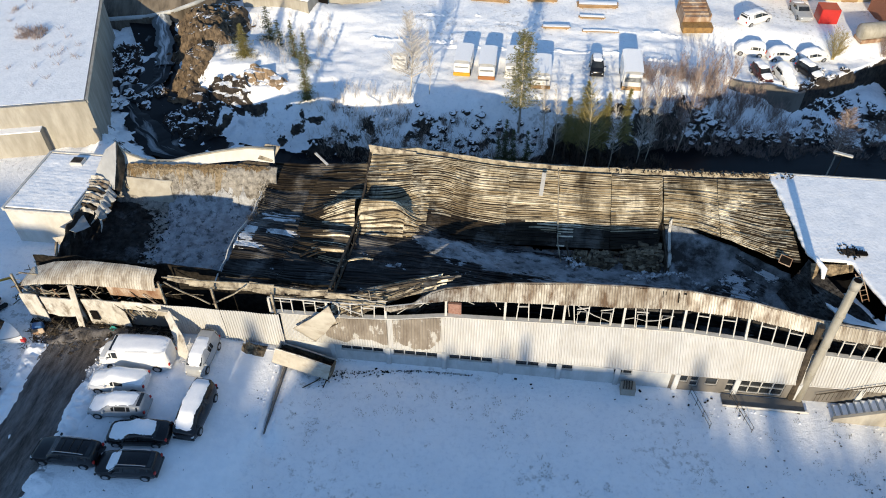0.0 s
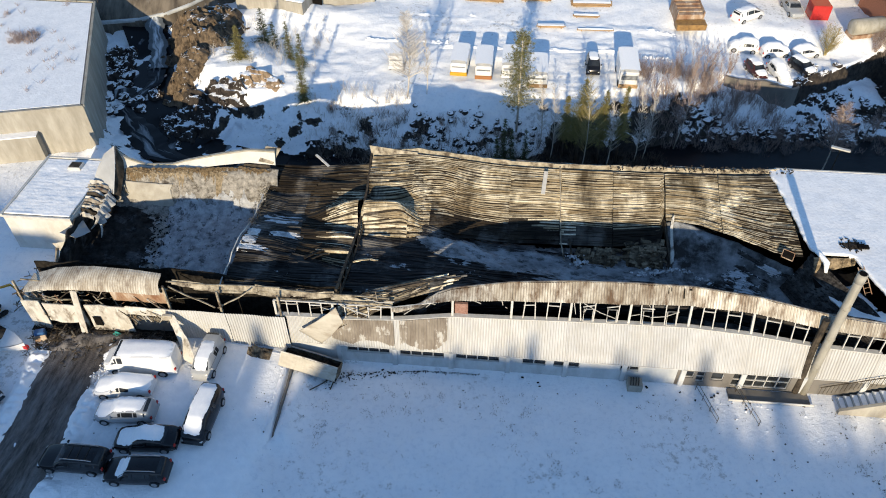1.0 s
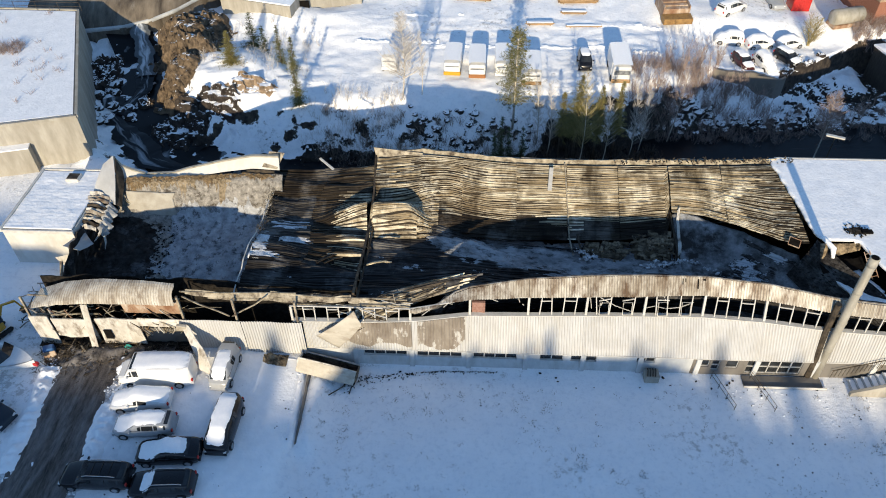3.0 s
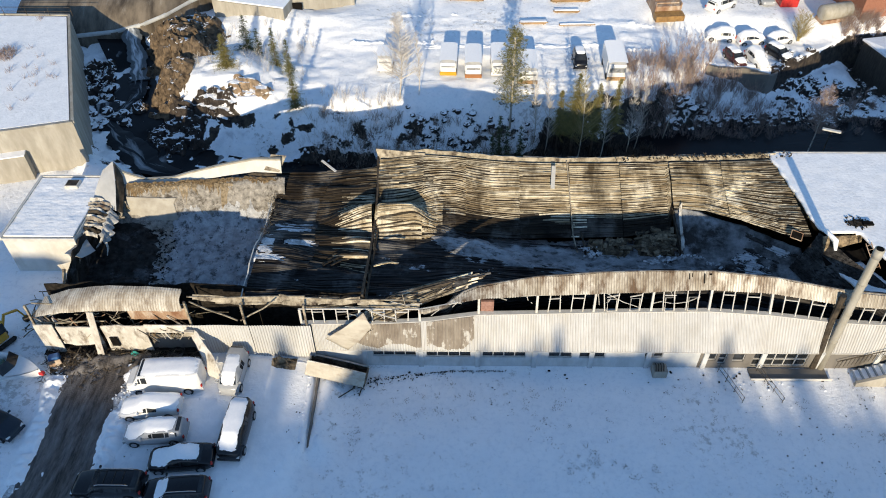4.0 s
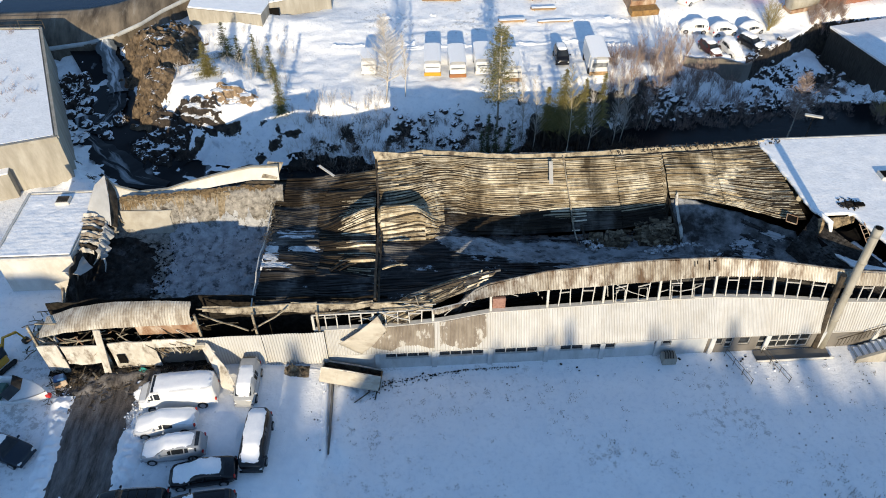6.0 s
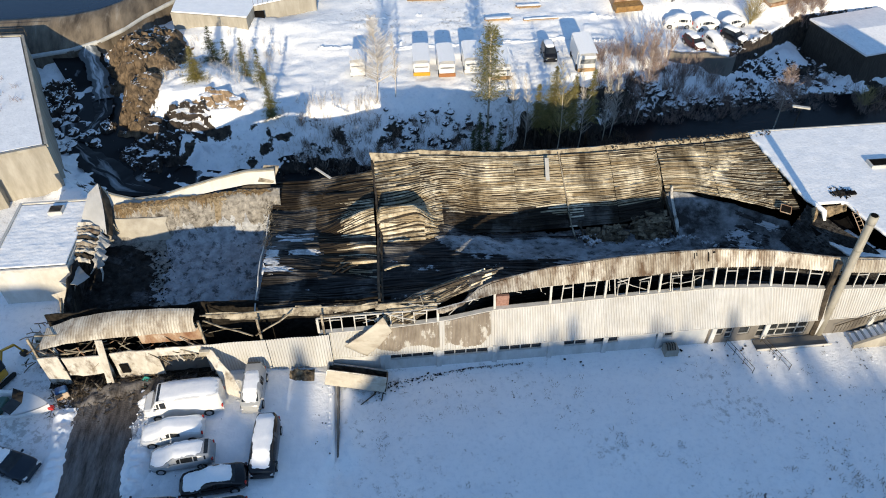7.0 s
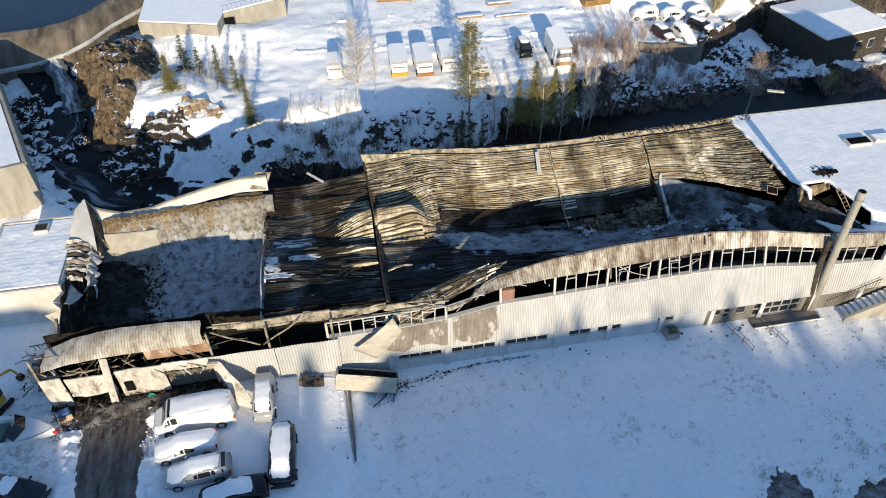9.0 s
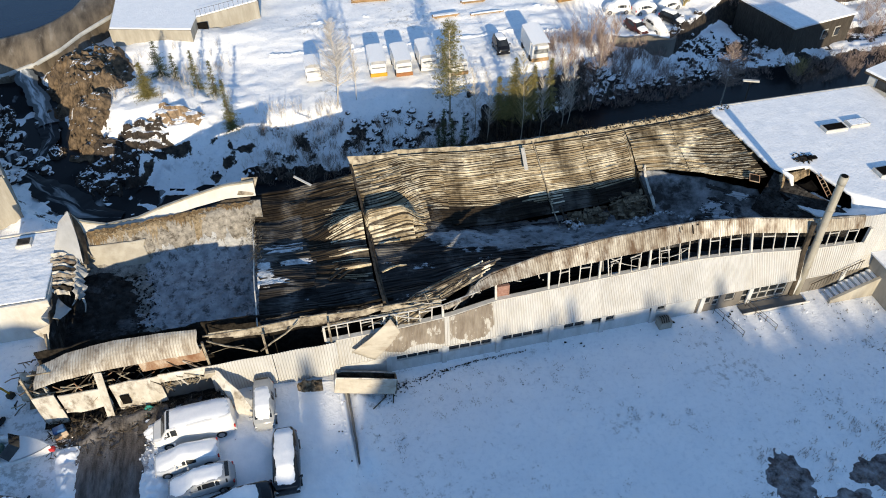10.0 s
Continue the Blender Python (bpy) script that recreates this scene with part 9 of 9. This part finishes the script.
# dry grass in the snowfield
g = Geo()
for _ in range(1500):
    x, y = frnd(-16, 34), frnd(12, 33.8)
    if fbm(x * 0.28, y * 0.28, 77, 4, 0.7) < (0.22 if x < 20 else 0.02) and random.random() < 0.93:
        continue
    z = gz_at(x, y)
    for _ in range(random.randint(4, 14)):
        p = Vector((x + frnd(-0.25, 0.25), y + frnd(-0.25, 0.25), z - 0.02))
        q = p + Vector((frnd(-0.12, 0.12), frnd(-0.12, 0.12), frnd(0.04, 0.17)))
        g.tube([p, q], [0.016, 0.006], 3, cap=False)
solid("dry_grass", g, M["grass"], "dry grass tufts poking through the snow", "grass", kind="stuff")
g = Geo()
for _ in range(70):
    x, y = frnd(-13, 30), 34.3 - abs(random.gauss(0, 2.2))
    s = frnd(0.02, 0.06) * (2 if y > 33.2 else 1)
    g.box(-s, s, -s * 0.6, s * 0.6, -s * 0.3, s * 0.4, 0, pose(x, y, gz_at(x, y) + 0.03, frnd(0, 30), frnd(0, 30), frnd(0, 180)))
for _ in range(260):
    x = -14 + 12 * random.random() ** 1.5
    y = 34.25 - 0.12 * max(0, -6 - x) - abs(random.gauss(0, 0.1 + 0.07 * max(0, -7 - x)))
    s = frnd(0.015, 0.075)
    g.box(-s, s, -s * 0.4, s * 0.4, -0.02, 0.03, 0, pose(x, y, gz_at(x, y) + 0.04, frnd(-30, 30), frnd(-30, 30), frnd(0, 180)))
solid("burnt_scraps", g, M["char"], "small charred scraps scattered over the snow", "debris", kind="stuff")


def hollow(cx, cy, rx, ry, seed):
    """A ragged patch of thawed brown mud in the snow."""
    def f(u, v):
        a = 6.2832 * u
        r = v * (1 + 0.55 * float(fbm(2 * math.cos(a) + seed, 2 * math.sin(a), seed, 5, 0.65)))
        x, y = cx + rx * r * math.cos(a), cy + ry * r * math.sin(a)
        return (x, y, gz_at(x, y) + 0.045 - 0.09 * v ** 6 + 0.05 * float(fbm(x * 2, y * 2, seed)))
    return solid("mud_hollow", Geo().grid(60, 14, f), M["bare_mud"], "thawed dark mud hollow in the snow", "mud", "mud hollows", smooth=True)


M["bare_mud"] = surface("thawed_mud", (0.03, 0.025, 0.026), (0.11, 0.085, 0.08), 1.4, 0.8, 0.8, stain=(0.4, 0.41, 0.43), stain_scale=0.9, stain_amount=0.42, fine=7, stain_edge=0.15)
hollow(12.4, 18.8, 1.6, 2.3, 5)
hollow(18.6, 18.2, 2.2, 1.4, 9)
hollow(15.2, 16.6, 2.6, 1.2, 14)
hollow(22.0, 17.4, 1.8, 1.2, 21)
for x, y, r in ((12.6, 21.2, 0.22), (16.1, 19.3, 0.3), (15.2, 17.9, 0.2), (20.6, 19.4, 0.2)):
    solid("snowy_stone", Geo().grid(12, 8, lambda u, v: (x + r * math.sin(3.1416 * v) * math.cos(6.2832 * u), y + r * math.sin(3.1416 * v) * math.sin(6.2832 * u), gz_at(x, y) + 0.1 + 0.8 * r * math.cos(3.1416 * v))), M["snow"], "rounded stone capped with snow beside the mud", "stone", "snowy stones", smooth=True)
brush("dry_weeds", "dark dry weeds round the mud hollows", spots(70, 11, 25, 16.5, 23.5), 0.5, "twig", 8)

# trodden and driven snow between the parked cars
def trodden(u, v):
    x, y = -31.2 + 14.6 * u, 34.0 - 17.0 * v
    edge = min(1, 10 * min(u, 1 - u), 8 * (1 - v))
    rut = 0.05 * abs(math.sin(2.6 * (x + 0.8 * float(fbm(y * 0.2, 1, 36))))) * float(smooth((-25.8 - x) / 1.5))
    return (x, y, gz_at(x, y) - 0.05 + edge * (0.075 + 0.05 * float(fbm(x * 0.9, y * 0.9, 37, 3)) + 0.06 * abs(float(fbm(x * 2.3, y * 2.3, 38, 4, 0.65))) - rut))


solid("trodden_snow", Geo().grid(110, 125, trodden), M["snow"], "trodden and driven-over snow in the car park", "snow", smooth=True, kind="structure")

# trampled snow in the car park and by the entrance
g, h = Geo(), Geo()
for k in range(1300):
    x, y = (frnd(-31, -15), frnd(18, 34)) if k % 3 else (frnd(16, 31), frnd(20, 33.5))
    if fbm(x * 0.5, y * 0.5, 88, 3) < -0.05:
        continue
    r = frnd(0.03, 0.09) if x < 0 else frnd(0.02, 0.07)
    g.box(-r, r, -r * frnd(0.5, 1), r * frnd(0.5, 1), -r * 0.35, r * 0.35, 0, pose(x, y, gz_at(x, y) + 0.01, frnd(-35, 35), frnd(-35, 35), frnd(0, 180)))
    if k % 4 == 0:
        r = frnd(0.02, 0.06)
        x, y = x + frnd(-0.4, 0.4), y + frnd(-0.4, 0.4)
        h.box(-r, r, -r, r, -r * 0.4, r * 0.4, 0, pose(x, y, gz_at(x, y) + 0.02, frnd(-35, 35), frnd(-35, 35), frnd(0, 180)))
solid("snow_lumps", g, M["snow"], "lumps of trampled snow", "snow", kind="stuff")
solid("dirt_crumbs", h, M["mud"], "crumbs of frozen dirt on the trampled snow", "dirt", kind="stuff")

# wooded ridge behind, whose shade lies over the field
g = Geo()
for k in range(150):
    x = -85 + 175 * k / 150 + frnd(-0.4, 0.4)
    top = float(ridge_top(x)) + (frnd(0.2, 2.6) if x > 2 or x < -29.5 else frnd(-0.6, 1.0))
    h = frnd(5, 8)
    y = -75 + frnd(-0.6, 0.6)
    for j in range(5):
        z0, z1 = top - h * (1 - 0.18 * j), top - h * (0.62 - 0.155 * j)
        r = 1.3 * (1 - j / 5.5)
        pts = [(x + r * (1 + 0.25 * math.sin(5 * i + k)) * math.cos(6.2832 * i / 9), y + r * math.sin(6.2832 * i / 9), z0) for i in range(9)]
        g.add(pts + [(x, y, z1)], [(i, (i + 1) % 9, 9) for i in range(9)])
for x, top in ((-25.6, 35.4), (-10.0, 33.8), (-8.4, 33.3), (-7.0, 33.6), (-5.8, 34.2), (-4.3, 35.0), (2.4, 33.7), (8.8, 34.4), (14.6, 33.6)):
    for j in range(6):
        z0, z1 = top - 6.5 + 1.05 * j, top - 4.4 + 0.9 * j
        r = 1.7 * (1 - j / 6.4)
        g.add([(x + r * math.cos(6.2832 * i / 9), -75 + r * math.sin(6.2832 * i / 9), z0) for i in range(9)] + [(x, -75, min(z1, top))], [(i, (i + 1) % 9, 9) for i in range(9)])
solid("ridge_forest", g, M["needles"], "dark spruce forest on the ridge", "forest", kind="stuff")
